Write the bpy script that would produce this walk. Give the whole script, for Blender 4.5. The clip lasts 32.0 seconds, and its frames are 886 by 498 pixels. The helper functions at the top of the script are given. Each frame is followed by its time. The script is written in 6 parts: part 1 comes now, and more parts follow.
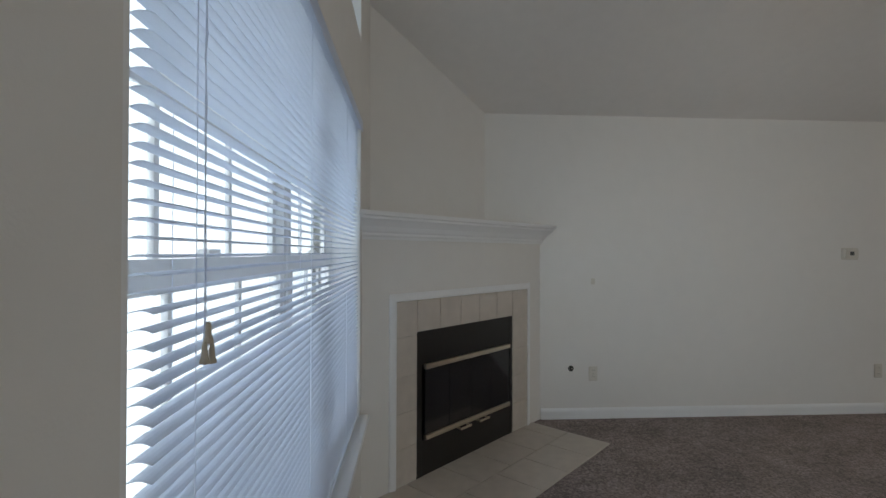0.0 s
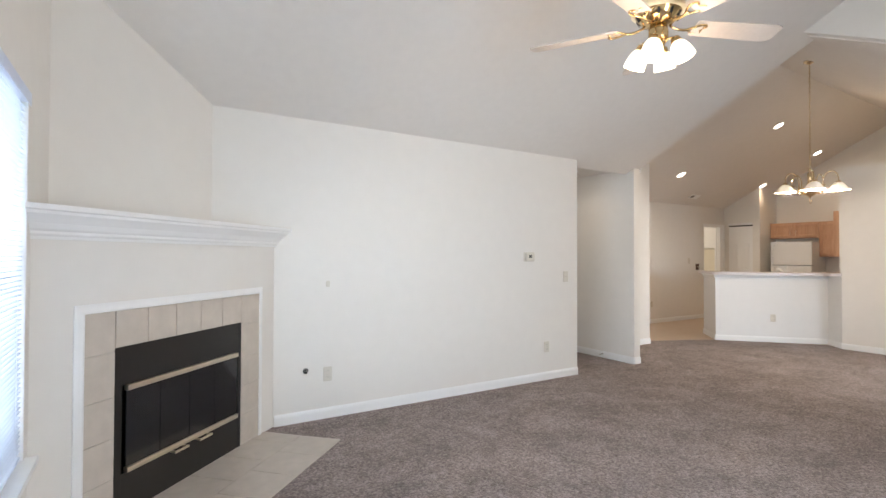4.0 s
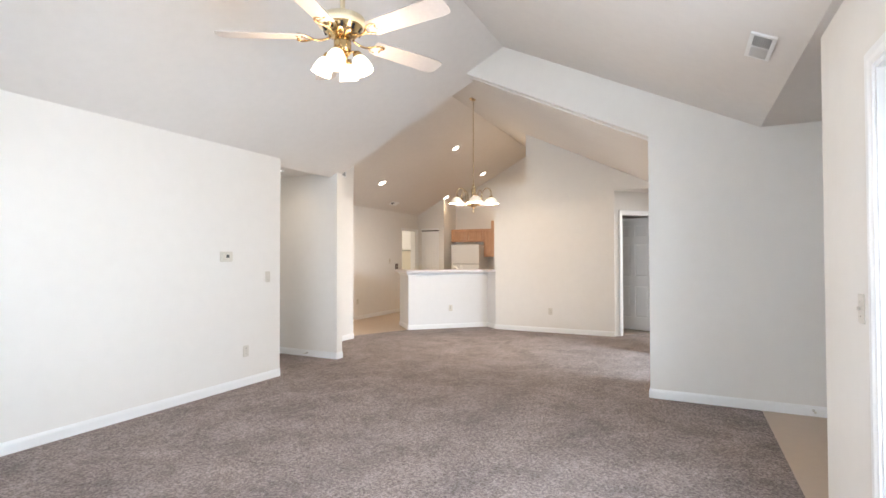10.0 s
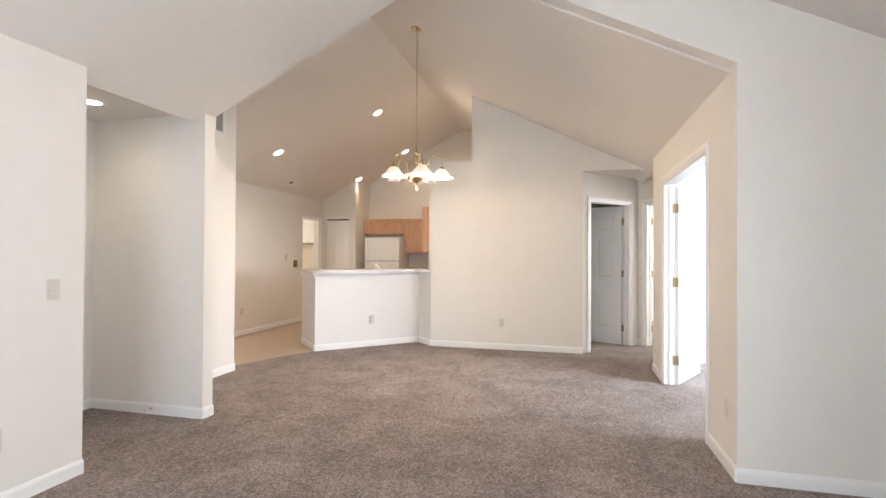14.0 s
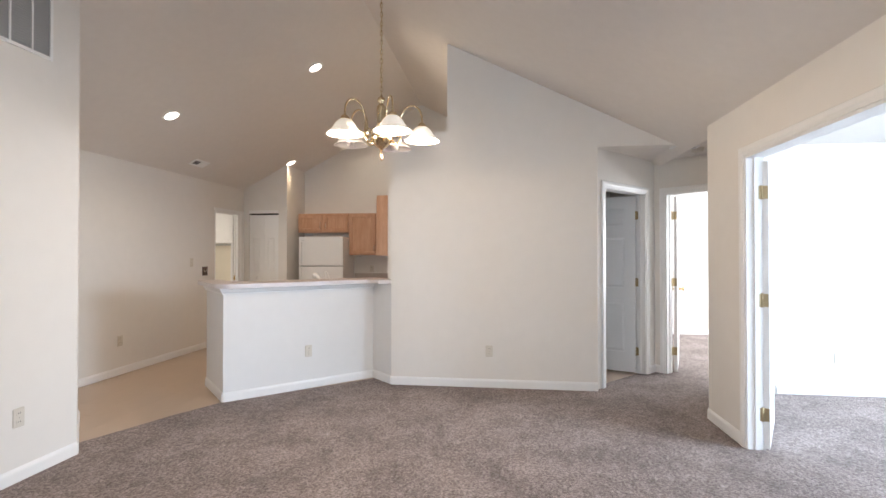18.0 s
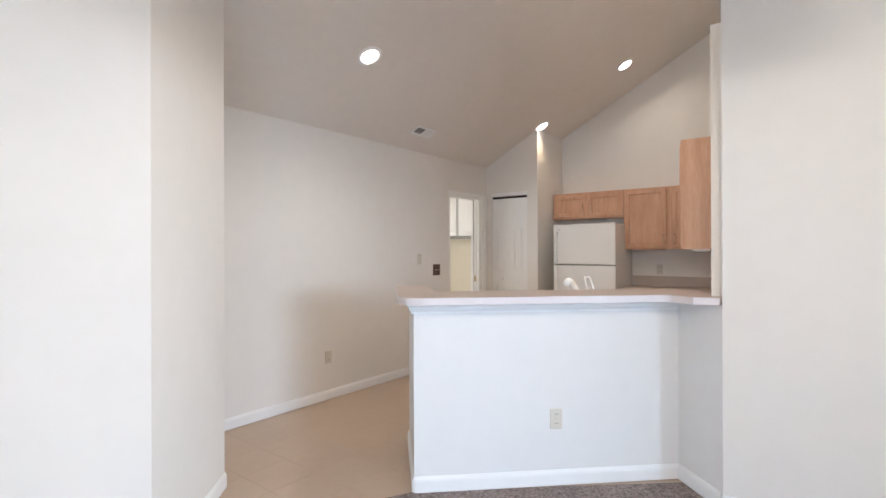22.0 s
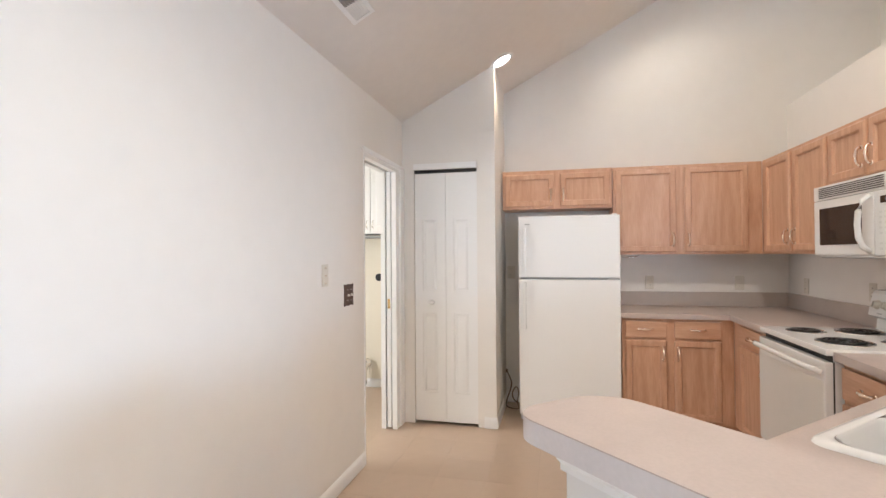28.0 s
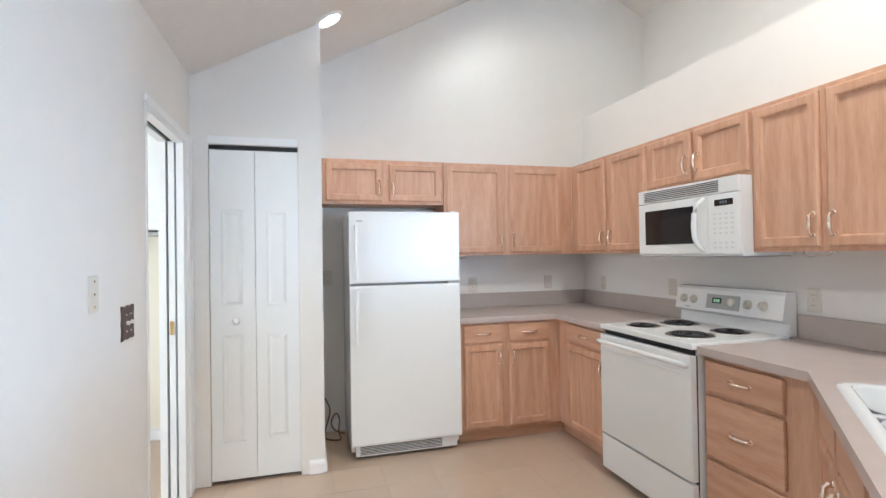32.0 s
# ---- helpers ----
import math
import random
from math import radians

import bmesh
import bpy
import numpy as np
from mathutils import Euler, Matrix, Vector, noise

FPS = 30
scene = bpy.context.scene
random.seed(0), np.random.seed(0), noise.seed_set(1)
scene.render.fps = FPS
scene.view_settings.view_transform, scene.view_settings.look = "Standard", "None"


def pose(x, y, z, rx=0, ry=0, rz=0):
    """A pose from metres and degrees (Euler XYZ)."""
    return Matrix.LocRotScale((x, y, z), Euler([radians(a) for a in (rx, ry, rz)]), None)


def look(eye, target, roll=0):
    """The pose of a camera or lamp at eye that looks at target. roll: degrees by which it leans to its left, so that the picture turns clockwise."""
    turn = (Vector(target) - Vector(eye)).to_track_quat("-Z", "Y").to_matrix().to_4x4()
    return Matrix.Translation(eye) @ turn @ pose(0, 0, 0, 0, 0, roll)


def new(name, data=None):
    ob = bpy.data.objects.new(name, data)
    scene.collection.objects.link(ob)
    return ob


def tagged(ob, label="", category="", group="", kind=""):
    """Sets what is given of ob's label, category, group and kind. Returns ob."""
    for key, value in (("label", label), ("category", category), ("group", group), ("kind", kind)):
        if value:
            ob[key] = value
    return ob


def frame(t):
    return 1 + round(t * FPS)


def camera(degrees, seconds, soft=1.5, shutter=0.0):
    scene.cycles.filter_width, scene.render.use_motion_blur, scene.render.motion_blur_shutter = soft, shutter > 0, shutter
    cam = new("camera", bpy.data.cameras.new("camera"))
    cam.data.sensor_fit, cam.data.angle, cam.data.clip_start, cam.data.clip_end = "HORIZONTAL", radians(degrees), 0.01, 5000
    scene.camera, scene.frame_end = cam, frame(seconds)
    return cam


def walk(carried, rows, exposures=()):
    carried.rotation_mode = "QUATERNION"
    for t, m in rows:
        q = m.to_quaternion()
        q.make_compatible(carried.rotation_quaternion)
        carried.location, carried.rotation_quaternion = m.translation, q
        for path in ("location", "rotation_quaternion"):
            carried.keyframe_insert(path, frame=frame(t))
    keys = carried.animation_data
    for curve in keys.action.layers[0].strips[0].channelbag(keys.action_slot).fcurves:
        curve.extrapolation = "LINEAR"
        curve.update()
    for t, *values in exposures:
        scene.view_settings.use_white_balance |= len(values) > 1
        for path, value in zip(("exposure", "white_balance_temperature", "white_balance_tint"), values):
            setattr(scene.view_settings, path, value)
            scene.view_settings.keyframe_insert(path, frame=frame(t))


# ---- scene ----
cam = camera(84.1, 32.0)
PATH = [
    (0, (-0.211, -0.352, 1.338), (-0.083, 1.644, 1.351), 0.2),
    (0.5, (-0.2, -0.355, 1.325), (0.038, 1.631, 1.35), 0.1),
    (1, (-0.187, -0.364, 1.331), (0.181, 1.602, 1.356), 0.2),
    (1.5, (-0.171, -0.384, 1.34), (0.316, 1.556, 1.364), 0.1),
    (2, (-0.142, -0.402, 1.345), (0.45, 1.508, 1.368), 0.1),
    (2.5, (-0.132, -0.396, 1.338), (0.574, 1.475, 1.366), 0.2),
    (3, (-0.115, -0.405, 1.336), (0.709, 1.418, 1.364), 0.2),
    (3.5, (-0.093, -0.415, 1.34), (0.849, 1.349, 1.368), 0.2),
    (4, (-0.077, -0.434, 1.337), (0.974, 1.268, 1.367), 0.2),
    (4.5, (-0.063, -0.443, 1.33), (1.095, 1.187, 1.363), 0.2),
    (6.5, (-0.015, -0.5, 1.317), (1.496, 0.809, 1.359), 0.0),
    (7, (-0.008, -0.528, 1.323), (1.567, 0.703, 1.365), 0.0),
    (7.5, (0.001, -0.532, 1.321), (1.635, 0.62, 1.362), -0.0),
    (8, (0.008, -0.56, 1.309), (1.688, 0.525, 1.353), -0.1),
    (8.5, (0.023, -0.564, 1.317), (1.743, 0.456, 1.358), -0.1),
    (9, (0.024, -0.559, 1.311), (1.777, 0.402, 1.353), -0.1),
    (9.5, (0.027, -0.553, 1.313), (1.805, 0.362, 1.354), -0.1),
    (10, (0.025, -0.568, 1.31), (1.818, 0.319, 1.35), -0.1),
    (10.5, (0.078, -0.535, 1.3), (1.877, 0.338, 1.333), -0.1),
    (11, (0.253, -0.44, 1.314), (2.057, 0.422, 1.336), -0.1),
    (11.5, (0.514, -0.295, 1.319), (2.326, 0.552, 1.334), 0.0),
    (12, (0.809, -0.129, 1.312), (2.626, 0.709, 1.327), 0.1),
    (12.5, (1.099, 0.07, 1.316), (2.926, 0.885, 1.333), 0.2),
    (13, (1.351, 0.274, 1.319), (3.223, 0.977, 1.339), 0.2),
    (13.5, (1.594, 0.494, 1.327), (3.504, 1.086, 1.347), 0.3),
    (14, (1.835, 0.713, 1.327), (3.774, 1.204, 1.348), 0.3),
    (14.5, (2.05, 0.9, 1.331), (4.007, 1.314, 1.359), 0.3),
    (16.5, (2.997, 1.382, 1.364), (4.979, 1.646, 1.389), 0.1),
    (17, (3.183, 1.415, 1.376), (5.167, 1.666, 1.398), 0.1),
    (17.5, (3.388, 1.445, 1.378), (5.373, 1.689, 1.399), 0.1),
    (18, (3.601, 1.45, 1.375), (5.586, 1.695, 1.396), -0.0),
    (18.5, (3.811, 1.438, 1.369), (5.794, 1.694, 1.389), -0.0),
    (19, (4.058, 1.441, 1.383), (6.02, 1.826, 1.393), -0.1),
    (19.5, (4.364, 1.478, 1.381), (6.278, 2.058, 1.389), -0.1),
    (20, (4.681, 1.556, 1.384), (6.532, 2.315, 1.388), -0.1),
    (20.5, (4.988, 1.665, 1.391), (6.77, 2.572, 1.392), -0.0),
    (21, (5.274, 1.806, 1.384), (6.997, 2.823, 1.383), -0.0),
    (21.5, (5.56, 2.01, 1.363), (7.218, 3.129, 1.361), -0.1),
    (22, (5.807, 2.225, 1.354), (7.392, 3.445, 1.36), -0.2),
    (22.5, (6.029, 2.491, 1.369), (7.545, 3.795, 1.37), -0.1),
    (23, (6.251, 2.74, 1.409), (7.708, 4.11, 1.394), 0.1),
    (23.5, (6.434, 3.013, 1.419), (7.86, 4.415, 1.402), 0.2),
    (24, (6.574, 3.287, 1.428), (7.996, 4.694, 1.409), 0.1),
    (24.5, (6.719, 3.529, 1.425), (8.143, 4.934, 1.412), 0.1),
    (26.5, (7.156, 4.267, 1.362), (8.924, 5.204, 1.388), -0.1),
    (27, (7.27, 4.365, 1.376), (9.112, 5.144, 1.398), -0.3),
    (27.5, (7.407, 4.464, 1.365), (9.307, 5.086, 1.39), -0.3),
    (28, (7.543, 4.555, 1.37), (9.49, 5.011, 1.392), -0.4),
    (28.5, (7.681, 4.66, 1.354), (9.663, 4.931, 1.38), -0.5),
    (29, (7.802, 4.746, 1.354), (9.797, 4.882, 1.38), -0.6),
    (29.5, (7.906, 4.841, 1.349), (9.906, 4.846, 1.377), -0.6),
    (30, (7.971, 4.912, 1.338), (9.967, 4.788, 1.364), -0.7),
    (30.5, (8.038, 4.975, 1.347), (10.023, 4.739, 1.373), -0.7),
    (31, (8.104, 5.048, 1.357), (10.071, 4.686, 1.38), -0.8),
    (31.5, (8.148, 5.093, 1.364), (10.094, 4.632, 1.389), -0.9),
    (32, (8.176, 5.124, 1.37), (10.105, 4.594, 1.392), -0.9),
]
walk(cam, [(t, look(eye, target, roll)) for t, eye, target, roll in PATH],
     exposures=[(0, -2.46, 7100, 11.0), (1, -2.09, 6838, 11.0), (2, -1.43, 6925, 12.0), (3, -0.96, 6987, 13.0), (4, -0.74, 7000, 14.0), (7, -0.57, 7007, 14.0), (9, -0.37, 6879, 14.0), (13, -0.3, 6967, 14.0), (14, -0.36, 7075, 15.0), (17, -0.62, 6700, 15.0), (19, -0.7, 6275, 13.0), (20, -0.76, 6144, 13.0), (21, -0.58, 5872, 12.0), (22, -0.41, 5972, 12.0), (23, -0.41, 5993, 12.0), (24, -0.37, 6054, 12.0), (27, 0.06, 5937, 12.0), (30, 0.34, 5430, 8.0), (31, 0.38, 5330, 8.0), (31.5, 0.39, 5230, 7.0), (32, 0.4, 5060, 5.0)])

# world, sun, exposure ----------------------------------------------------
world = bpy.data.worlds.new("sky")
scene.world = world
world.use_nodes = True
wn = world.node_tree
sky = wn.nodes.new("ShaderNodeTexSky")
sky.sky_type = "NISHITA"
sky.sun_disc = False
sky.sun_elevation, sky.sun_rotation = radians(47), radians(112)
wn.links.new(sky.outputs[0], wn.nodes["Background"].inputs[0])
wn.nodes["Background"].inputs[1].default_value = 0.15


def sun_lamp():
    d = bpy.data.lights.new("sun", "SUN")
    d.energy, d.angle, d.color = 3.0, radians(0.5), (1.0, 0.95, 0.88)
    ob = new("sun", d)
    ob.matrix_basis = look((30, -12, 35), (0, 0, 0))
    return ob


def area(name, eye, target, w, h, watts, colour=(1, 1, 1), spread=180):
    d = bpy.data.lights.new(name, "AREA")
    d.shape, d.size, d.size_y, d.energy, d.color = "RECTANGLE", w, h, watts, colour
    d.spread = radians(spread)
    ob = new(name, d)
    ob.matrix_basis = look(eye, target)
    return ob


def bulb(name, at, watts, colour=(1, 0.815, 0.60), radius=0.03):
    d = bpy.data.lights.new(name, "POINT")
    d.energy, d.color, d.shadow_soft_size = watts, colour, radius
    ob = new(name, d)
    ob.location = at
    return ob


def spot(name, at, watts, colour=(1, 0.92, 0.80), cone=120, radius=0.05, tilt=0.0):
    d = bpy.data.lights.new(name, "SPOT")
    d.energy, d.color, d.shadow_soft_size = watts, colour, radius
    d.spot_size, d.spot_blend = radians(cone), 0.6 if cone > 160 else 1.0
    ob = new(name, d)
    ob.matrix_basis = pose(*at, tilt)
    return ob


DAY = (0.68, 0.84, 1.0)
sun_lamp()
area("daylight_living_window", (-0.74, 1.145, 1.25), (5, 1.145, 1.2), 2.3, 1.75, 235, DAY)
area("daylight_upper_window", (-0.74, 1.2, 2.62), (5, 1.2, 1.8), 2.0, 0.45, 20, DAY)
area("daylight_patio_door", (1.92, -1.36, 1.1), (1.92, 3, 1.0), 0.8, 1.9, 140, DAY)
# both bedroom windows are unseen; lamps and openings added to brighten the rooms
area("added_daylight_bedroom", (6.3, -3.80, 1.75), (8.0, -0.9, 0.5), 2.6, 1.3, 290, DAY, 115)
area("added_daylight_back_bedroom", (11.0, -3.90, 1.4), (10.8, 0, 0.9), 2.0, 1.5, 365, (0.88, 0.95, 1.0))
# warm lamp added at an unseen opening to brighten the laundry
area("added_laundry_light", (10.2, 8.0, 1.5), (11.3, 5.0, 1.0), 1.2, 1.2, 42, (1.0, 0.93, 0.82))

# materials -----------------------------------------------------------------
MATS = {}


def mat(name, colour, rough=0.5, metal=0.0, grain=0.0, scale=40.0, bump=0.0, bscale=200.0, spec=0.5, tint2=None, stain=0.0):
    """A principled material with colour grain at two scales and fine relief."""
    if name in MATS:
        return MATS[name]
    m = bpy.data.materials.new(name)
    m.use_nodes = True
    nt = m.node_tree
    b = nt.nodes["Principled BSDF"]
    b.inputs["Base Color"].default_value = (*colour, 1)
    b.inputs["Roughness"].default_value = rough
    b.inputs["Metallic"].default_value = metal
    b.inputs["Specular IOR Level"].default_value = spec
    co = nt.nodes.new("ShaderNodeTexCoord")
    if grain or tint2:
        n1 = nt.nodes.new("ShaderNodeTexNoise")
        n1.inputs["Scale"].default_value, n1.inputs["Detail"].default_value = scale, 4
        n2 = nt.nodes.new("ShaderNodeTexNoise")
        n2.inputs["Scale"].default_value, n2.inputs["Detail"].default_value = scale / 14, 3
        mx = nt.nodes.new("ShaderNodeMath")
        mx.operation = "ADD"
        mr = nt.nodes.new("ShaderNodeMapRange")
        mr.inputs[1].default_value, mr.inputs[2].default_value = 0.7, 1.3
        mix = nt.nodes.new("ShaderNodeMix")
        mix.data_type = "RGBA"
        c2 = tint2 or tuple(c * (1 - grain) for c in colour)
        mix.inputs[6].default_value, mix.inputs[7].default_value = (*colour, 1), (*c2, 1)
        for n in (n1, n2):
            nt.links.new(co.outputs["Object"], n.inputs["Vector"])
        nt.links.new(n1.outputs[0], mx.inputs[0])
        nt.links.new(n2.outputs[0], mx.inputs[1])
        nt.links.new(mx.outputs[0], mr.inputs[0])
        nt.links.new(mr.outputs[0], mix.inputs[0])
        nt.links.new(mix.outputs[2], b.inputs["Base Color"])
    if bump:
        n3 = nt.nodes.new("ShaderNodeTexNoise")
        n3.inputs["Scale"].default_value, n3.inputs["Detail"].default_value = bscale, 3
        bp = nt.nodes.new("ShaderNodeBump")
        bp.inputs["Strength"].default_value, bp.inputs["Distance"].default_value = bump, 0.01
        nt.links.new(co.outputs["Object"], n3.inputs["Vector"])
        nt.links.new(n3.outputs[0], bp.inputs["Height"])
        nt.links.new(bp.outputs[0], b.inputs["Normal"])
    MATS[name] = m
    return m


WALL = mat("wall paint", (0.80, 0.773, 0.73), 0.75, grain=0.03, scale=9, bump=0.06, bscale=260, spec=0.3)
CEIL = mat("ceiling paint", (0.79, 0.755, 0.715), 0.9, grain=0.04, scale=14, bump=0.10, bscale=180, spec=0.2)
TRIM = mat("white trim paint", (0.86, 0.86, 0.85), 0.35, grain=0.02, scale=30, bump=0.02)
DOORW = mat("white door paint", (0.85, 0.85, 0.84), 0.4, grain=0.02, scale=30, bump=0.03, bscale=90)
BLACK = mat("black enamel", (0.010, 0.0095, 0.0095), 0.35, grain=0.2, scale=60)
BRASS = mat("polished brass", (0.72, 0.52, 0.27), 0.14, metal=1.0, grain=0.12, scale=60)
CHROME = mat("bright nickel", (0.8, 0.78, 0.75), 0.16, metal=1.0, grain=0.08, scale=80)
APPL = mat("white appliance enamel", (0.84, 0.84, 0.83), 0.16, grain=0.015, scale=40, bump=0.02, bscale=500)
PLASTIC = mat("ivory plastic", (0.66, 0.62, 0.545), 0.4, grain=0.02, scale=60)
BROWNP = mat("brown plate", (0.085, 0.045, 0.032), 0.55, grain=0.2, scale=60)
GREYP = mat("grey vent metal", (0.42, 0.42, 0.42), 0.5, grain=0.06, scale=60)
# near-black: paints the shade in slots and gaps, also colours the tracks
DARKGAP = mat("dark gap", (0.03, 0.03, 0.03), 0.8, grain=0.2, scale=40)
RUBBER = mat("black rubber", (0.02, 0.02, 0.02), 0.6, grain=0.2, scale=80)


def carpet_material():
    m = bpy.data.materials.new("cut pile carpet")
    m.use_nodes = True
    nt = m.node_tree
    b = nt.nodes["Principled BSDF"]
    b.inputs["Roughness"].default_value, b.inputs["Specular IOR Level"].default_value = 0.95, 0.1
    b.inputs["Sheen Weight"].default_value = 0.05
    co = nt.nodes.new("ShaderNodeTexCoord")
    ns = []
    for sc, de in ((60, 6), (17, 5), (2.6, 4)):
        n = nt.nodes.new("ShaderNodeTexNoise")
        n.inputs["Scale"].default_value, n.inputs["Detail"].default_value, n.inputs["Roughness"].default_value = sc, de, 0.66 if sc > 50 else 0.6
        n.inputs["Distortion"].default_value = 0.7 if sc > 10 else 0.3
        nt.links.new(co.outputs["Object"], n.inputs["Vector"])
        ns.append(n)
    ramp = nt.nodes.new("ShaderNodeValToRGB")
    ramp.color_ramp.elements[0].position, ramp.color_ramp.elements[1].position = 0.37, 0.63
    ramp.color_ramp.elements[0].color = (0.138, 0.109, 0.101, 1)
    ramp.color_ramp.elements[1].color = (0.365, 0.305, 0.286, 1)
    nt.links.new(ns[0].outputs[0], ramp.inputs[0])
    mul = nt.nodes.new("ShaderNodeMath")
    mul.operation = "ADD"
    nt.links.new(ns[1].outputs[0], mul.inputs[0])
    nt.links.new(ns[2].outputs[0], mul.inputs[1])
    mr = nt.nodes.new("ShaderNodeMapRange")
    mr.inputs[1].default_value, mr.inputs[2].default_value = 0.75, 1.25
    mr.inputs[3].default_value, mr.inputs[4].default_value = 0.74, 1.34
    nt.links.new(mul.outputs[0], mr.inputs[0])
    sc = nt.nodes.new("ShaderNodeVectorMath")
    sc.operation = "SCALE"
    nt.links.new(ramp.outputs[0], sc.inputs[0])
    nt.links.new(mr.outputs[0], sc.inputs["Scale"])
    nt.links.new(sc.outputs[0], b.inputs["Base Color"])
    bp = nt.nodes.new("ShaderNodeBump")
    bp.inputs["Strength"].default_value, bp.inputs["Distance"].default_value = 0.55, 0.012
    nt.links.new(ns[0].outputs[0], bp.inputs["Height"])
    nt.links.new(bp.outputs[0], b.inputs["Normal"])
    return m


def oak_material(name, rot):
    """Pale pickled oak, grain along the vertical or the given axis."""
    m = bpy.data.materials.new(name)
    m.use_nodes = True
    nt = m.node_tree
    b = nt.nodes["Principled BSDF"]
    b.inputs["Roughness"].default_value = 0.42
    co = nt.nodes.new("ShaderNodeTexCoord")
    mp = nt.nodes.new("ShaderNodeMapping")
    mp.inputs["Scale"].default_value = rot
    info = nt.nodes.new("ShaderNodeObjectInfo")
    nt.links.new(co.outputs["Object"], mp.inputs[0])
    off = nt.nodes.new("ShaderNodeVectorMath")
    off.operation = "ADD"
    nt.links.new(mp.outputs[0], off.inputs[0])
    ri = nt.nodes.new("ShaderNodeMath")
    ri.operation = "MULTIPLY"
    ri.inputs[1].default_value = 37.0
    nt.links.new(info.outputs["Random"], ri.inputs[0])
    nt.links.new(ri.outputs[0], off.inputs[1])
    n1 = nt.nodes.new("ShaderNodeTexNoise")
    n1.inputs["Scale"].default_value, n1.inputs["Detail"].default_value, n1.inputs["Distortion"].default_value = 3.2, 6, 0.6
    n2 = nt.nodes.new("ShaderNodeTexNoise")
    n2.inputs["Scale"].default_value, n2.inputs["Detail"].default_value = 16, 4
    nt.links.new(off.outputs[0], n1.inputs["Vector"])
    nt.links.new(off.outputs[0], n2.inputs["Vector"])
    n3 = nt.nodes.new("ShaderNodeTexNoise")
    n3.inputs["Scale"].default_value, n3.inputs["Detail"].default_value = 0.55, 1
    nt.links.new(off.outputs[0], n3.inputs["Vector"])
    mx = nt.nodes.new("ShaderNodeMath")
    mx.operation = "ADD"
    nt.links.new(n1.outputs[0], mx.inputs[0])
    nt.links.new(n2.outputs[0], mx.inputs[1])
    ramp = nt.nodes.new("ShaderNodeValToRGB")
    e = ramp.color_ramp.elements
    e[0].position, e[1].position = 0.29, 0.65
    e[0].color, e[1].color = (0.515, 0.290, 0.175, 1), (0.63, 0.386, 0.252, 1)
    hf = nt.nodes.new("ShaderNodeMath")
    hf.operation = "MULTIPLY"
    hf.inputs[1].default_value = 0.5
    k = nt.nodes.new("ShaderNodeMath")
    k.operation = "MULTIPLY"
    k.inputs[1].default_value = 55.0
    sn = nt.nodes.new("ShaderNodeMath")
    sn.operation = "SINE"
    am = nt.nodes.new("ShaderNodeMath")
    am.operation = "MULTIPLY_ADD"
    am.inputs[1].default_value = 0.16
    nt.links.new(n3.outputs[0], k.inputs[0])
    nt.links.new(k.outputs[0], sn.inputs[0])
    nt.links.new(sn.outputs[0], am.inputs[0])
    nt.links.new(mx.outputs[0], am.inputs[2])
    # flat-sawn figure: long pointed arches
    wv = nt.nodes.new("ShaderNodeTexWave")
    wv.wave_type, wv.rings_direction, wv.wave_profile = "RINGS", "SPHERICAL", "SAW"
    wv.inputs["Scale"].default_value, wv.inputs["Distortion"].default_value = 1.1, 2.4
    wv.inputs["Detail"].default_value, wv.inputs["Detail Scale"].default_value = 2.0, 1.2
    fg = nt.nodes.new("ShaderNodeMath")
    fg.operation = "MULTIPLY_ADD"
    fg.inputs[1].default_value = -0.15
    nt.links.new(off.outputs[0], wv.inputs["Vector"])
    nt.links.new(wv.outputs["Fac"], fg.inputs[0])
    nt.links.new(am.outputs[0], fg.inputs[2])
    nt.links.new(fg.outputs[0], hf.inputs[0])
    nt.links.new(hf.outputs[0], ramp.inputs[0])
    nt.links.new(ramp.outputs[0], b.inputs["Base Color"])
    bp = nt.nodes.new("ShaderNodeBump")
    bp.inputs["Strength"].default_value, bp.inputs["Distance"].default_value = 0.12, 0.003
    nt.links.new(n2.outputs[0], bp.inputs["Height"])
    nt.links.new(bp.outputs[0], b.inputs["Normal"])
    return m


def glass_material(name, colour=(1, 1, 1), rough=0.0):
    m = bpy.data.materials.new(name)
    m.use_nodes = True
    b = m.node_tree.nodes["Principled BSDF"]
    b.inputs["Base Color"].default_value = (*colour, 1)
    b.inputs["Roughness"].default_value = rough
    b.inputs["Transmission Weight"].default_value = 1.0
    b.inputs["IOR"].default_value = 1.45
    return m


def glow_material(name, colour, strength):
    m = bpy.data.materials.new(name)
    m.use_nodes = True
    b = m.node_tree.nodes["Principled BSDF"]
    b.inputs["Base Color"].default_value = (0.9, 0.88, 0.84, 1)
    b.inputs["Emission Color"].default_value = (*colour, 1)
    b.inputs["Emission Strength"].default_value = strength
    return m


def blind_material():
    """Thin white vinyl that lets some daylight through."""
    m = mat("white vinyl slat", (0.84, 0.86, 0.90), 0.35, grain=0.02, scale=60)
    nt = m.node_tree
    tr = nt.nodes.new("ShaderNodeBsdfTranslucent")
    tr.inputs[0].default_value = (0.80, 0.86, 0.95, 1)
    mx = nt.nodes.new("ShaderNodeMixShader")
    mx.inputs[0].default_value = 0.45
    nt.links.new(nt.nodes["Principled BSDF"].outputs[0], mx.inputs[1])
    nt.links.new(tr.outputs[0], mx.inputs[2])
    nt.links.new(mx.outputs[0], nt.nodes["Material Output"].inputs[0])
    return m


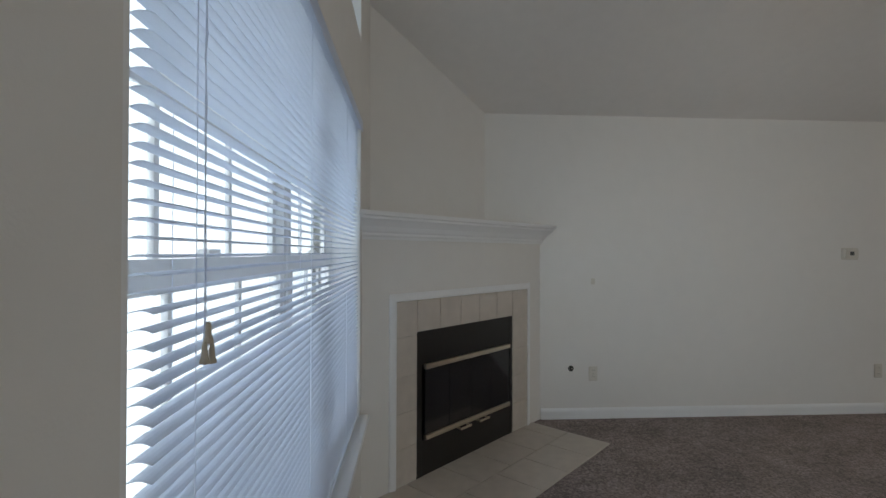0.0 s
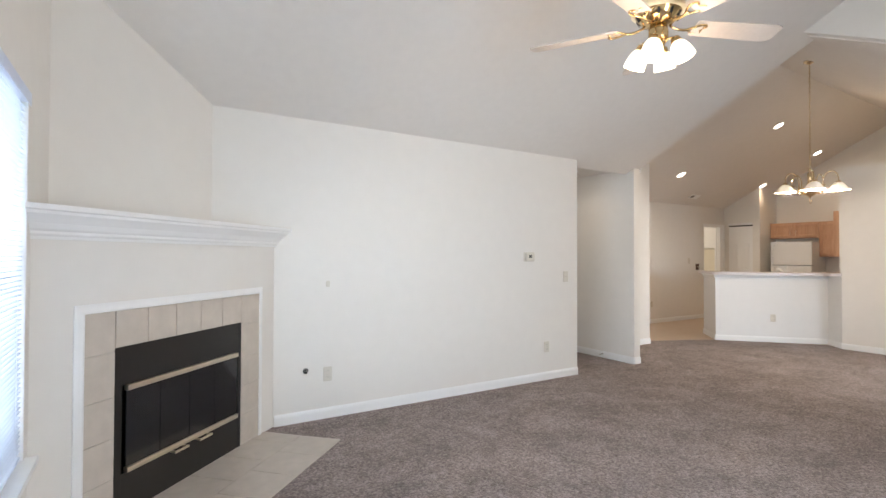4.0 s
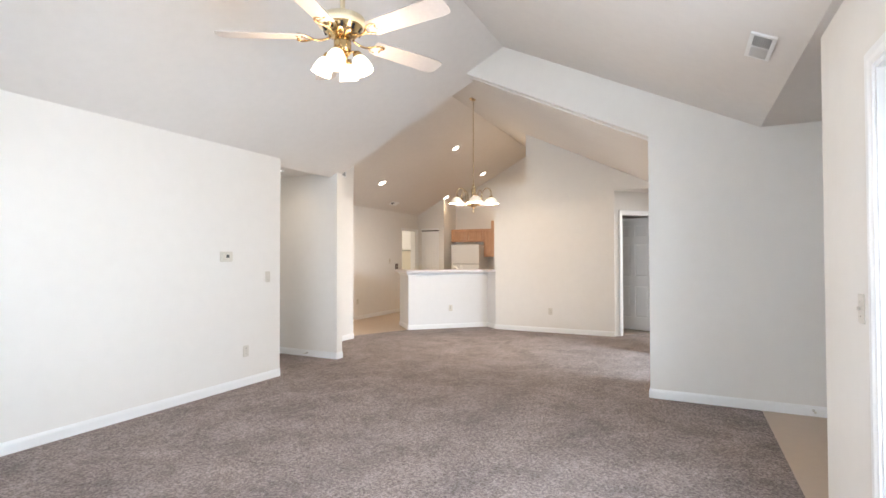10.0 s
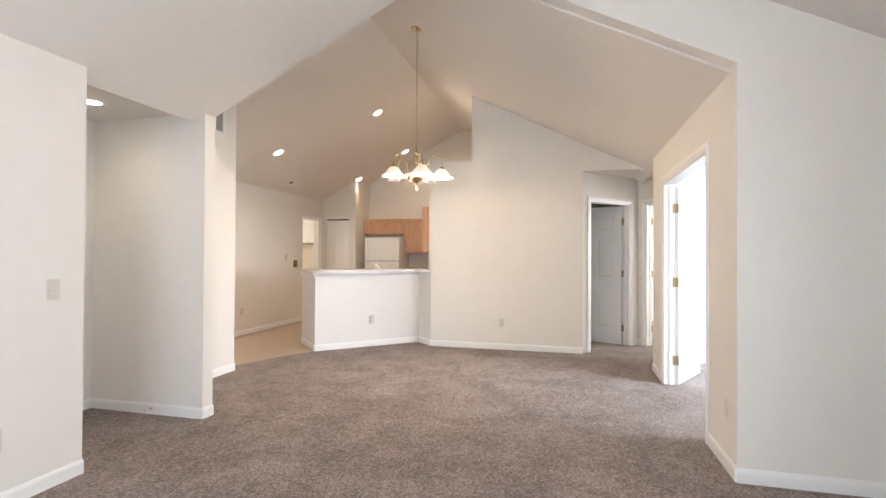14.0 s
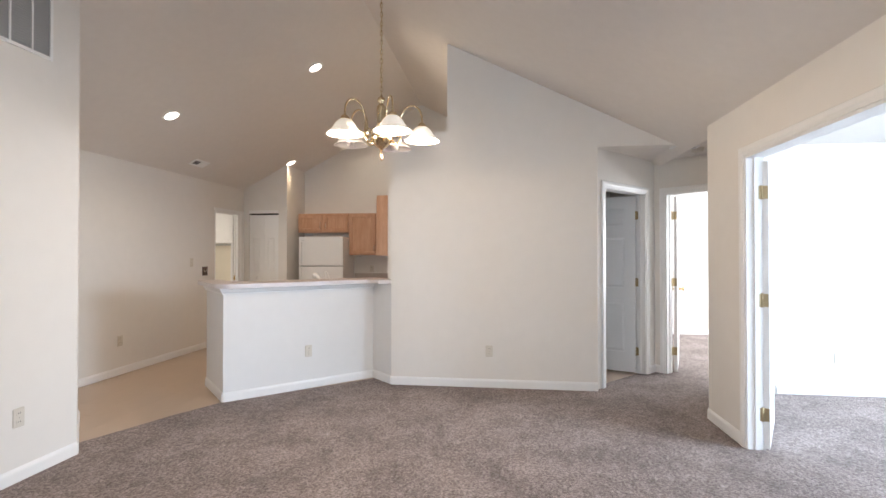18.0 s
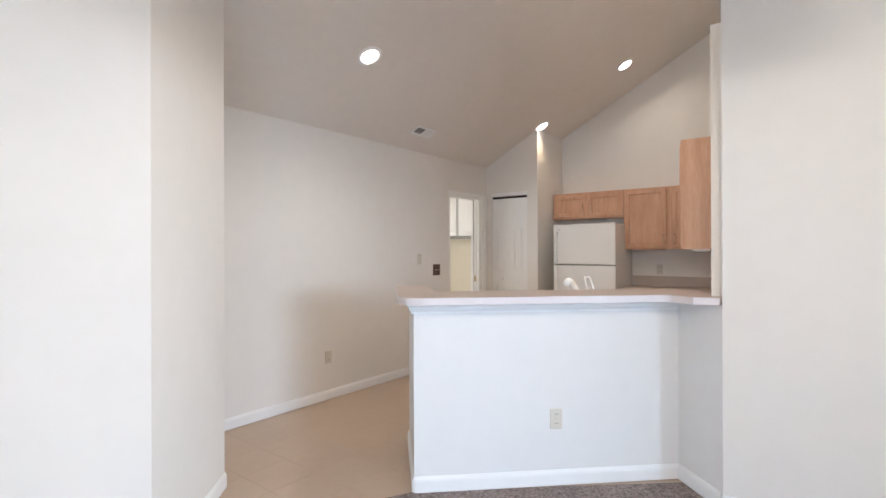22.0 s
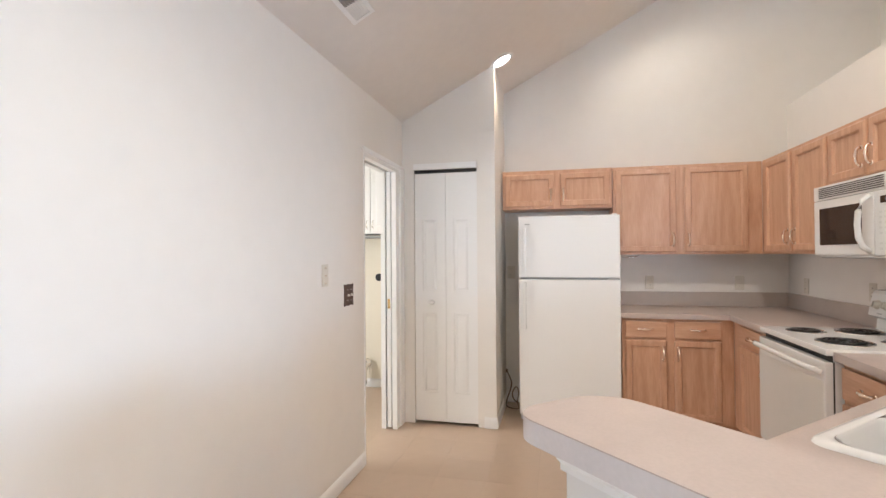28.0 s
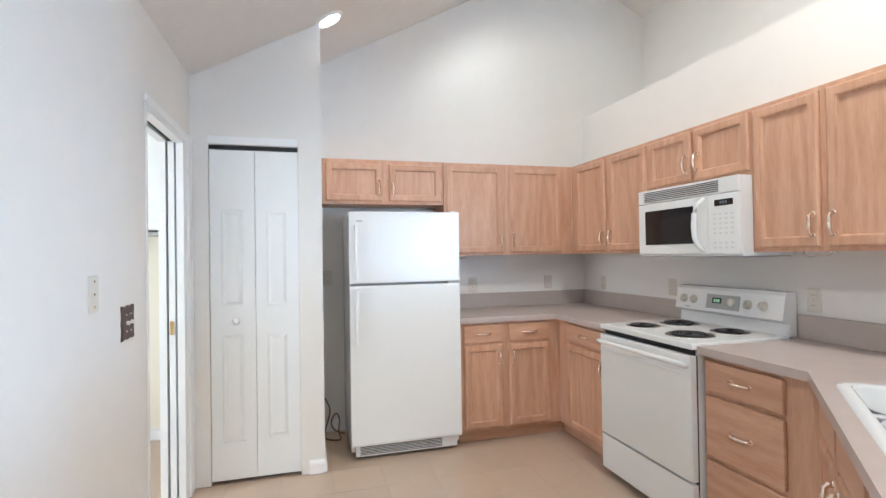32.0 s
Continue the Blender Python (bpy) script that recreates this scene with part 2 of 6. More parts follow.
CARPET = carpet_material()
OAK = oak_material("pickled oak upright grain", (7, 7, 0.8))
OAKX = oak_material("pickled oak level grain", (0.8, 0.8, 7))
VINYL = mat("beige vinyl tile", (0.54, 0.415, 0.31), 0.30, grain=0.06, scale=14, bump=0.02, bscale=60)
TILE = mat("beige ceramic tile", (0.60, 0.53, 0.46), 0.3, grain=0.16, scale=12, bump=0.03, bscale=50)
GROUT = mat("pale grout", (0.62, 0.57, 0.50), 0.9, grain=0.15, scale=60, bump=0.1)
LAMINATE = mat("pinkish beige laminate", (0.53, 0.45, 0.41), 0.35, grain=0.10, scale=160, bump=0.02)
GLASS = glass_material("clear glass")
DARKGLASS = mat("dark glass", (0.012, 0.013, 0.015), 0.08, grain=0.1, scale=30)
OVENW = mat("mirror white oven glass", (0.80, 0.80, 0.77), 0.12, grain=0.02, scale=20)
BLIND = blind_material()
WOODT = mat("tan wooden tassel", (0.50, 0.41, 0.30), 0.5, grain=0.2, scale=60)
YWALL = mat("cream laundry paint", (0.82, 0.77, 0.65), 0.8, grain=0.03, scale=9, bump=0.06, bscale=260)
LIT = glow_material("lit frosted shade", (1.0, 0.88, 0.68), 4.0)
LITC = glow_material("lit cream glass shade", (1.0, 0.82, 0.54), 0.62)
CANLIT = glow_material("lit lamp face", (1.0, 0.93, 0.82), 14.0)
UNLIT = mat("unlit frosted shade", (0.62, 0.58, 0.59), 0.35, grain=0.03, scale=60)
UNLIT.node_tree.nodes["Principled BSDF"].inputs["Transmission Weight"].default_value = 0.65

# building helpers --------------------------------------------------------------


def box(bm, x0, y0, z0, x1, y1, z1, m=None, bevel=0.0):
    """An axis-aligned block added to bm; m moves it."""
    ret = bmesh.ops.create_cube(bm, size=1.0)
    vs = ret["verts"]
    bmesh.ops.scale(bm, vec=(abs(x1 - x0), abs(y1 - y0), abs(z1 - z0)), verts=vs)
    bmesh.ops.translate(bm, vec=((x0 + x1) / 2, (y0 + y1) / 2, (z0 + z1) / 2), verts=vs)
    if bevel:
        es = list({e for v in vs for e in v.link_edges})
        r = bmesh.ops.bevel(bm, geom=es, offset=bevel, segments=2, affect="EDGES", profile=0.7)
        vs = list({v for f in r["faces"] for v in f.verts} | {v for v in vs if v.is_valid})
    if m is not None:
        bmesh.ops.transform(bm, matrix=m, verts=vs)
    return vs


def blk(x0, y0, z0, x1, y1, z1, m=None, bevel=0.0):
    bm = bmesh.new()
    box(bm, x0, y0, z0, x1, y1, z1, m, bevel)
    return bm


def prism(bm, pts, z0, z1, m=None):
    """An upright prism over the plan polygon pts."""
    lo = [bm.verts.new((x, y, z0)) for x, y in pts]
    hi = [bm.verts.new((x, y, z1)) for x, y in pts]
    n = len(pts)
    fs = [bm.faces.new(lo[::-1]), bm.faces.new(hi)]
    fs += [bm.faces.new((lo[i], lo[(i + 1) % n], hi[(i + 1) % n], hi[i])) for i in range(n)]
    bmesh.ops.recalc_face_normals(bm, faces=fs)
    if m is not None:
        bmesh.ops.transform(bm, matrix=m, verts=lo + hi)
    return lo + hi


def solid(bm, a, b):
    """A solid between two like polygons of 3D points."""
    va, vb = [bm.verts.new(p) for p in a], [bm.verts.new(p) for p in b]
    n = len(va)
    fs = [bm.faces.new(va[::-1]), bm.faces.new(vb)]
    fs += [bm.faces.new((va[i], va[(i + 1) % n], vb[(i + 1) % n], vb[i])) for i in range(n)]
    bmesh.ops.recalc_face_normals(bm, faces=fs)


def lathe(bm, prof, seg=24, m=None):
    """Turns the profile of (radius, height) about z."""
    rings = []
    for r, z in prof:
        if r < 1e-5:
            rings.append([bm.verts.new((0, 0, z))])
        else:
            rings.append([bm.verts.new((r * math.cos(2 * math.pi * i / seg), r * math.sin(2 * math.pi * i / seg), z)) for i in range(seg)])
    fs = []
    for a, b in zip(rings, rings[1:]):
        for i in range(seg):
            j = (i + 1) % seg
            if len(a) == 1 and len(b) > 1:
                fs.append(bm.faces.new((a[0], b[i], b[j])))
            elif len(b) == 1 and len(a) > 1:
                fs.append(bm.faces.new((a[i], a[j], b[0])))
            elif len(a) > 1:
                fs.append(bm.faces.new((a[i], a[j], b[j], b[i])))
    for f in fs:
        f.smooth = True
    bmesh.ops.recalc_face_normals(bm, faces=fs)
    vs = [v for r in rings for v in r]
    if m is not None:
        bmesh.ops.transform(bm, matrix=m, verts=vs)
    return vs


def tube(bm, pts, r, seg=8, closed=False):
    """A round bar along points."""
    pts = [Vector(p) for p in pts]
    rings, n = [], len(pts)
    up = Vector((0.13, 0.31, 0.94))
    for i, p in enumerate(pts):
        if closed:
            d = pts[(i + 1) % n] - pts[i - 1]
        else:
            d = pts[min(i + 1, n - 1)] - pts[max(i - 1, 0)]
        d.normalize()
        a = d.cross(up)
        if a.length < 1e-3:
            a = d.cross(Vector((1, 0, 0)))
        a.normalize()
        b = d.cross(a)
        rr = r[i] if isinstance(r, (list, tuple)) else r
        rings.append([bm.verts.new(p + a * rr * math.cos(2 * math.pi * k / seg) + b * rr * math.sin(2 * math.pi * k / seg)) for k in range(seg)])
    fs = []
    for i in range(n if closed else n - 1):
        ra, rb = rings[i], rings[(i + 1) % n]
        for k in range(seg):
            fs.append(bm.faces.new((ra[k], ra[(k + 1) % seg], rb[(k + 1) % seg], rb[k])))
    if not closed:
        fs.append(bm.faces.new(rings[0][::-1]))
        fs.append(bm.faces.new(rings[-1]))
    for f in fs:
        f.smooth = True
    bmesh.ops.recalc_face_normals(bm, faces=fs)


def flowing(pts, steps=5):
    """Points along a smooth curve through pts."""
    v = [Vector(p) for p in pts]
    out = []
    for i in range(len(v) - 1):
        a, b, c, d = v[max(i - 1, 0)], v[i], v[i + 1], v[min(i + 2, len(v) - 1)]
        for k in range(steps):
            t = k / steps
            out.append(0.5 * ((2 * b) + (c - a) * t + (2 * a - 5 * b + 4 * c - d) * t * t + (3 * b - a - 3 * c + d) * t ** 3))
    return out + [v[-1]]


def mesh_from(name, bm, material, smooth=False):
    me = bpy.data.meshes.new(name)
    if smooth:
        for f in bm.faces:
            f.smooth = True
    bm.to_mesh(me)
    bm.free()
    me.materials.append(material)
    return me


def part(name, bm, material, parent=None, label=""):
    ob = new(name, mesh_from(name, bm, material))
    ob.parent = parent
    if label:
        ob["label"] = label
    return ob


def thing(name, label, category, m=None, group="", kind=""):
    """An Empty at the base of a thing; its parts are built in its own frame."""
    ob = new(name)
    ob.empty_display_size = 0.1
    if m is not None:
        ob.matrix_basis = m
    return tagged(ob, label, category, group, kind)


def structure(name, bm, material, label=""):
    return tagged(part(name, bm, material), label, "", "", "structure")


def wall(name, p0, p1, tops, openings=(), thick=0.12, z0=0.0, material=None, label="", side=1):
    """A wall whose seen face runs from p0 to p1 on the plan; it is thick towards its left side (side=-1: right).
    tops: (distance, height) pairs of its upper edge. openings: (from, to, sill, head) along it."""
    bm = bmesh.new()
    a, b = Vector((*p0, 0)), Vector((*p1, 0))
    L = (b - a).length
    d = (b - a) / L
    nrm = Vector((-d.y, d.x, 0)) * thick * side

    def top(u):
        for (ua, za), (ub, zb) in zip(tops, tops[1:]):
            if ua - 1e-6 <= u <= ub + 1e-6:
                return za + (zb - za) * (u - ua) / (ub - ua)
        return tops[-1][1]

    if len(tops) == 1:
        tops = [(0, tops[0][1]), (L, tops[0][1])]
    us = sorted({0.0, L} | {u for u, _ in tops if 0 < u < L} | {u for o in openings for u in o[:2]})
    for ua, ub in zip(us, us[1:]):
        mid = (ua + ub) / 2
        spans, lo = [], z0
        for o in sorted((o for o in openings if o[0] <= mid <= o[1]), key=lambda o: o[2]):
            if o[2] > lo:
                spans.append((lo, o[2], False))
            lo = o[3]
        spans.append((lo, None, True))
        for s0, s1, is_top in spans:
            za, zb = (top(ua), top(ub)) if is_top else (s1, s1)
            if max(za, zb) - s0 < 1e-4:
                continue
            q = [a + d * ua + Vector((0, 0, s0)), a + d * ub + Vector((0, 0, s0)), a + d * ub + Vector((0, 0, max(zb, s0 + 1e-4))), a + d * ua + Vector((0, 0, max(za, s0 + 1e-4)))]
            solid(bm, q, [v + nrm for v in q])
    bmesh.ops.remove_doubles(bm, verts=bm.verts, dist=1e-5)
    return structure(name, bm, material or WALL, label)


def baseboard(runs):
    """Baseboard lengths, each a run of (p0, p1) with the room on its right-hand side."""
    for p0, p1 in runs:
        a, b = Vector((*p0, 0)), Vector((*p1, 0))
        d = (b - a).normalized()
        n = Vector((d.y, -d.x, 0))
        prof = [(0, 0.0), (0.013, 0.0), (0.013, 0.062), (0.010, 0.074), (0.006, 0.080), (0.004, 0.086), (0, 0.086)]
        bm = bmesh.new()
        solid(bm, [a + n * u + Vector((0, 0, z)) for u, z in prof], [b + n * u + Vector((0, 0, z)) for u, z in prof])
        structure("baseboard", bm, TRIM, "white painted baseboard along the wall")


def casing(p0, p1, head, width=0.062, depth=0.018, parent=None):
    """Door casing round an opening from p0 to p1 on the face of a wall; the room is on the right of p0 to p1."""
    a, b = Vector((*p0, 0)), Vector((*p1, 0))
    d = (b - a).normalized()
    n = Vector((d.y, -d.x, 0))
    up = Vector((0, 0, 1))
    bm = bmesh.new()
    w = width
    prof = [(0, 0.0), (0, 0.010), (w * 0.25, 0.012), (w * 0.45, depth), (w * 0.9, depth), (w, depth - 0.006), (w, 0.0)]
    path = [(a, -d, 0.0), (a, -d + up, head), (b, d + up, head), (b, d, 0.0)]
    rings = []
    for base, out, z in path:
        rings.append([bm.verts.new(base + up * z + Vector((out.x, out.y, 0)) * u + (up * u if z else Vector()) + n * t) for u, t in prof])
    fs = []
    k = len(prof)
    for r0, r1 in zip(rings, rings[1:]):
        fs += [bm.faces.new((r0[i], r0[(i + 1) % k], r1[(i + 1) % k], r1[i])) for i in range(k)]
    fs += [bm.faces.new(rings[0]), bm.faces.new(rings[-1][::-1])]
    bmesh.ops.recalc_face_normals(bm, faces=fs)
    if parent is not None:
        return part("casing", bm, TRIM, parent)
    return structure("trim", bm, TRIM, "white moulded door casing")

# the shell -----------------------------------------------------------------------
XW, YA, YR, YE = -0.470, 3.54, -1.205, -1.16          # window wall, long wall, right-hand wall of the living room
RIDGE_L, ZR_L, EAVE = 1.19, 3.613, 2.45   # living room ridge
YK, RIDGE_K, ZR_K, EAVE_K = 5.80, 2.883, 4.006, 2.46  # kitchen wall, kitchen and dining ridge
XG = 5.06                                  # gable between living and dining


def z_living(y):
    return ZR_L - abs(y - RIDGE_L) * (ZR_L - EAVE) / (YA - RIDGE_L if y > RIDGE_L else RIDGE_L - YE)


def z_kitchen(y):
    return ZR_K - abs(y - RIDGE_K) * ((ZR_K - EAVE_K) / (YK - RIDGE_K) if y > RIDGE_K else (ZR_K - EAVE_K) / (RIDGE_K + 0.24))


def ysec(y, x0, x1, z):
    return [(x0, y, z), (x1, y, z), (x1, y, z + 0.12), (x0, y, z + 0.12)]


def floor_sheet(name, pts, z0, z1, material, label):
    bm = bmesh.new()
    prism(bm, pts, z0, z1)
    return structure(name, bm, material, label)


floor_sheet("ground", [(-40, -40), (60, -40), (60, 40), (-40, 40)], -0.5, -0.12, mat("lawn ground", (0.10, 0.11, 0.05), 0.95, grain=0.4, scale=6), "ground outside the house")
floor_sheet("floor_slab", [(-0.66, -4.2), (12.8, -4.2), (12.8, 8.4), (-0.66, 8.4)], -0.119, -0.021, GROUT, "concrete floor slab")
floor_sheet("floor_carpet", [(-0.60, 3.62), (-0.60, -1.21), (3.12, -1.21), (3.12, -1.14), (5.14, -1.14), (5.14, -0.30), (5.20, -0.30), (5.20, -4.0), (12.6, -4.0), (12.6, -0.25), (9.69, -0.25), (8.80, 0.58), (8.80, 2.60), (8.93, 2.86), (7.92, 4.03), (7.50, 4.255), (7.28, 4.345), (7.05, 4.44), (6.80, 4.55), (6.60, 4.42), (5.24, 4.42), (5.24, 4.72), (4.10, 4.72), (4.10, 3.62)], -0.02, 0.0, CARPET, "grey-brown cut pile carpet floor")
KITCHEN_EDGE = [(6.80, 4.55), (7.05, 4.44), (7.28, 4.345), (7.50, 4.255), (7.92, 4.03), (8.93, 2.86), (8.80, 2.60), (12.30, 2.60), (12.30, 5.86), (12.50, 5.86), (12.50, 8.2), (9.6, 8.2), (9.6, 5.86), (7.20, 5.86), (7.20, 5.0)]
GROUTV = mat("brown tile seam", (0.485, 0.37, 0.275), 0.7, grain=0.15, scale=40)
KITCHEN_FLOOR = floor_sheet("floor_vinyl_kitchen", KITCHEN_EDGE, -0.02, -0.0056, GROUTV, "beige vinyl kitchen floor")
floor_sheet("floor_vinyl_entry", [(3.10, -1.14), (3.10, -2.8), (5.14, -2.8), (5.14, -1.14)], -0.02, -0.003, VINYL, "beige vinyl entry floor")
floor_sheet("floor_vinyl_bath", [(8.80, 0.58), (9.69, -0.25), (12.6, -0.25), (12.6, 2.0), (8.80, 2.0)], -0.02, -0.003, VINYL, "beige vinyl bathroom floor")

# living room
LW0, LW1, LZ0, LZ1 = 0.105, 2.17, 0.50, 2.005
wall("wall_window", (XW, YR), (XW, YA), [(0, EAVE), (YE - YR, EAVE), (RIDGE_L - YR, ZR_L), (YA - YR, EAVE)],
     [(LW0 - YR, LW1 - YR, LZ0, LZ1), (0.35 - YR, 2.165 - YR, 2.40, 2.84)], thick=0.20, label="off-white painted gable wall with a wide window")
wall("wall_long", (XW, YA), (4.18, YA), [(0, EAVE)], label="long blank off-white painted wall")
wall("wall_right", (3.155, YR), (XW, YR), [(0, EAVE)], [(0.80, 1.66, 0.0, 2.03)], label="off-white painted wall with a glazed door")
wall("wall_alcove_side", (4.18, 3.66), (4.18, 4.66), [(0, EAVE)], label="off-white painted side wall")
wall("wall_alcove_back", (4.06, 4.66), (5.185, 4.66), [(0, EAVE)], label="off-white painted back wall of the hall alcove")
wall("wall_partition", (5.30, 3.54), (5.30, 4.78), [(0, EAVE)], thick=0.115, label="off-white painted end partition of the hall alcove")
wall("wall_gable", (XG, -0.255), (XG, -4.0), [(0, z_living(-0.255)), (0.92, EAVE), (3.76, EAVE)], label="off-white painted cross wall")
bm = bmesh.new()
q = [(-0.255, 2.47), (1.64, 3.40), (RIDGE_L, ZR_L + 0.03), (-0.255, z_living(-0.255))]
solid(bm, [(XG, y, z) for y, z in q], [(XG + 0.12, y, z) for y, z in q])
structure("wall_gable_header", bm, WALL, "off-white sloping header wall between two vaulted ceilings")
bm = bmesh.new()
q = [(YA, EAVE + 0.02), (1.64, 3.41), (RIDGE_K, ZR_K + 0.05), (YK, EAVE_K + 0.05), (YK, EAVE + 0.02)]
solid(bm, [(5.20, y, z) for y, z in q], [(5.30, y, z) for y, z in q])
structure("wall_gable_upper", bm, WALL, "off-white upper wall over the hall partition")
wall("wall_entry_side", (3.155, -2.7), (3.155, -1.325), [(0, EAVE)], label="off-white painted entry wall")
wall("wall_entry_end", (XG, -2.7), (3.04, -2.7), [(0, EAVE)], label="off-white painted entry wall")

# dining room
wall("wall_vent", (5.30, 4.37), (6.66, 4.37), [(0, z_kitchen(4.37))], label="off-white painted wall with a return air grille")
wall("wall_angle", (6.66, 4.37), (7.28, 4.95), [(0, z_kitchen(4.37)), (0.849, z_kitchen(4.95))], label="off-white painted angled wall")
wall("wall_angle_return", (7.28, 4.95), (7.28, YK), [(0, z_kitchen(4.95)), (YK - 4.95, EAVE_K)], label="off-white painted wall")
wall("wall_bedroom", (7.97, -0.255), (XG + 0.12, -0.255), [(0, EAVE_K + 0.03)], [(0.64, 2.27, 0.0, 2.075)], label="off-white painted wall with a double doorway")
wall("wall_dining", (8.705, 2.632), (8.705, 0.51), [(0, 2.66), (0.597, 2.66), (0.5972, z_kitchen(2.035)), (2.122, z_kitchen(0.51))], label="off-white painted dining wall with a stepped top")
wall("wall_nook_header", (8.705, 0.51), (8.705, -0.255), [(0, z_kitchen(0.51)), (0.75, EAVE_K)], z0=EAVE_K - 0.001, label="off-white header over the hall nook")
wall("wall_ledge_back", (12.14, 2.035), (8.825, 2.035), [(0, z_kitchen(2.035))], z0=2.0, label="off-white wall at the back of the plant ledge")
wall("wall_bath", (8.755, 0.505), (9.63, -0.31), [(0, EAVE_K)], [(0.14, 0.99, 0.0, 2.075)], label="off-white painted angled wall with a doorway")
wall("wall_nook_east", (9.63, -0.31), (8.86, -1.08), [(0, EAVE_K)], [(0.13, 0.94, 0.0, 2.075)], label="off-white painted angled wall with a doorway")
wall("wall_nook_west", (8.86, -1.08), (7.97, -0.255), [(0, EAVE_K)], thick=0.11, label="off-white painted angled side wall of the nook")

# kitchen
wall("wall_kitchen", (7.16, YK), (12.50, YK), [(0, EAVE_K + 0.03)], [(10.57 - 7.16, 11.29 - 7.16, 0.0, 2.05)], label="off-white painted kitchen wall with a pocket doorway")
wall("wall_pantry", (11.40, YK), (11.40, 5.035), [(0, EAVE_K), (YK - 5.035, z_kitchen(5.035))], [(0.10, 0.62, 0.0, 2.06)], label="off-white painted pantry wall")
wall("wall_pantry_side", (11.52, 5.035), (12.14, 5.035), [(0, z_kitchen(5.035))], thick=0.08, label="off-white painted side wall of the pantry")
wall("wall_kitchen_end", (12.14, YK), (12.14, 2.035), [(0, EAVE_K), (YK - RIDGE_K, ZR_K), (YK - 2.035, z_kitchen(2.035))], label="off-white painted end wall of the kitchen")
wall("wall_range", (12.14, 2.70), (8.825, 2.70), [(0, 2.58)], label="off-white painted wall behind the range")
bm = blk(8.83, 2.035, 2.50, 12.14, 2.58, 2.575)
structure("trim_plant_ledge", bm, WALL, "off-white plant ledge over the cabinets")

# rooms seen through doorways
wall("wall_bedroom_east", (8.83, -1.12), (8.83, -4.0), [(0, EAVE_K)], label="white painted bedroom wall")
# the south openings of both bedrooms are added, out of view, for their lamps
wall("wall_bedroom_south", (8.83, -3.70), (5.21, -3.70), [(0, EAVE_K)], [(1.0, 3.2, 0.6, 2.1)], label="white painted bedroom wall with an unseen opening added for daylight")
wall("wall_back_bedroom_east", (12.5, -0.13), (12.5, -4.0), [(0, EAVE_K)], label="white painted back bedroom wall")
wall("wall_back_bedroom_south", (12.62, -3.80), (8.95, -3.80), [(0, EAVE_K)], [(0.7, 2.6, 0.6, 2.1)], label="white painted back bedroom wall with an unseen opening added for daylight")
wall("wall_back_bedroom_north", (9.75, -0.25), (12.5, -0.25), [(0, EAVE_K)], label="white painted back bedroom wall")
wall("wall_bath_east", (11.2, 2.0), (11.2, -0.13), [(0, EAVE_K)], label="white painted bathroom wall")
wall("wall_laundry_east", (12.36, 8.1), (12.36, 5.92), [(0, EAVE_K)], material=YWALL, label="cream painted laundry wall")
# the opening is out of view, added for the laundry lamp
wall("wall_laundry_north", (9.6, 7.9), (12.36, 7.9), [(0, EAVE_K)], [(0.2, 1.4, 0.9, 2.1)], material=YWALL, label="cream painted laundry wall")
wall("wall_laundry_west", (9.7, 5.92), (9.7, 8.0), [(0, EAVE_K)], material=YWALL, label="cream painted laundry wall")


def ceiling(name, a, b, label):
    bm = bmesh.new()
    solid(bm, a, b)
    return structure(name, bm, CEIL, label)


ceiling("ceiling_living_left", ysec(YA + 0.12, XW - 0.2, 5.30, z_living(YA) - 0.06), ysec(RIDGE_L, XW - 0.2, 5.30, ZR_L), "sloping white vaulted ceiling")
ceiling("ceiling_living_right", ysec(RIDGE_L, XW - 0.2, XG, ZR_L), ysec(YE, XW - 0.2, XG, EAVE), "sloping white vaulted ceiling")
ceiling("ceiling_entry", ysec(YE, XW - 0.2, XG, EAVE), ysec(-2.9, XW - 0.2, XG, EAVE), "flat white entry ceiling")
ceiling("ceiling_alcove", ysec(YA + 0.001, 4.0, 5.20, EAVE), ysec(4.85, 4.0, 5.20, EAVE), "flat white hall alcove ceiling")
ceiling("ceiling_kitchen_left", ysec(YK + 0.12, 5.30, 12.3, EAVE_K - 0.064), ysec(RIDGE_K, 5.30, 12.3, ZR_K), "sloping white vaulted kitchen ceiling")
ceiling("ceiling_dining_right", ysec(RIDGE_K, XG + 0.12, 12.3, ZR_K), ysec(-0.36, XG + 0.12, 12.3, EAVE_K - 0.06), "sloping white vaulted dining ceiling")
ceiling("ceiling_nook", [(7.85, -1.5, EAVE_K), (9.75, -1.5, EAVE_K), (9.75, -1.5, EAVE_K + 0.1), (7.85, -1.5, EAVE_K + 0.1)], [(7.85, -0.245, EAVE_K), (9.75, -0.245, EAVE_K), (9.75, -0.245, EAVE_K + 0.1), (7.85, -0.245, EAVE_K + 0.1)], "flat white ceiling of the hall nook")
ceiling("ceiling_nook_inner", ysec(-0.246, 8.715, 11.3, EAVE_K), ysec(2.0, 8.715, 11.3, EAVE_K), "flat white ceiling over the nook and bathroom")
ceiling("ceiling_bedroom", ysec(-4.1, 5.1, 12.7, EAVE_K + 0.001), ysec(-1.45, 5.1, 12.7, EAVE_K + 0.001), "flat white bedroom ceiling")
ceiling("ceiling_bedroom_front", ysec(-1.45, 5.1, 7.86, EAVE_K + 0.001), ysec(-0.30, 5.1, 7.86, EAVE_K + 0.001), "flat white bedroom ceiling")
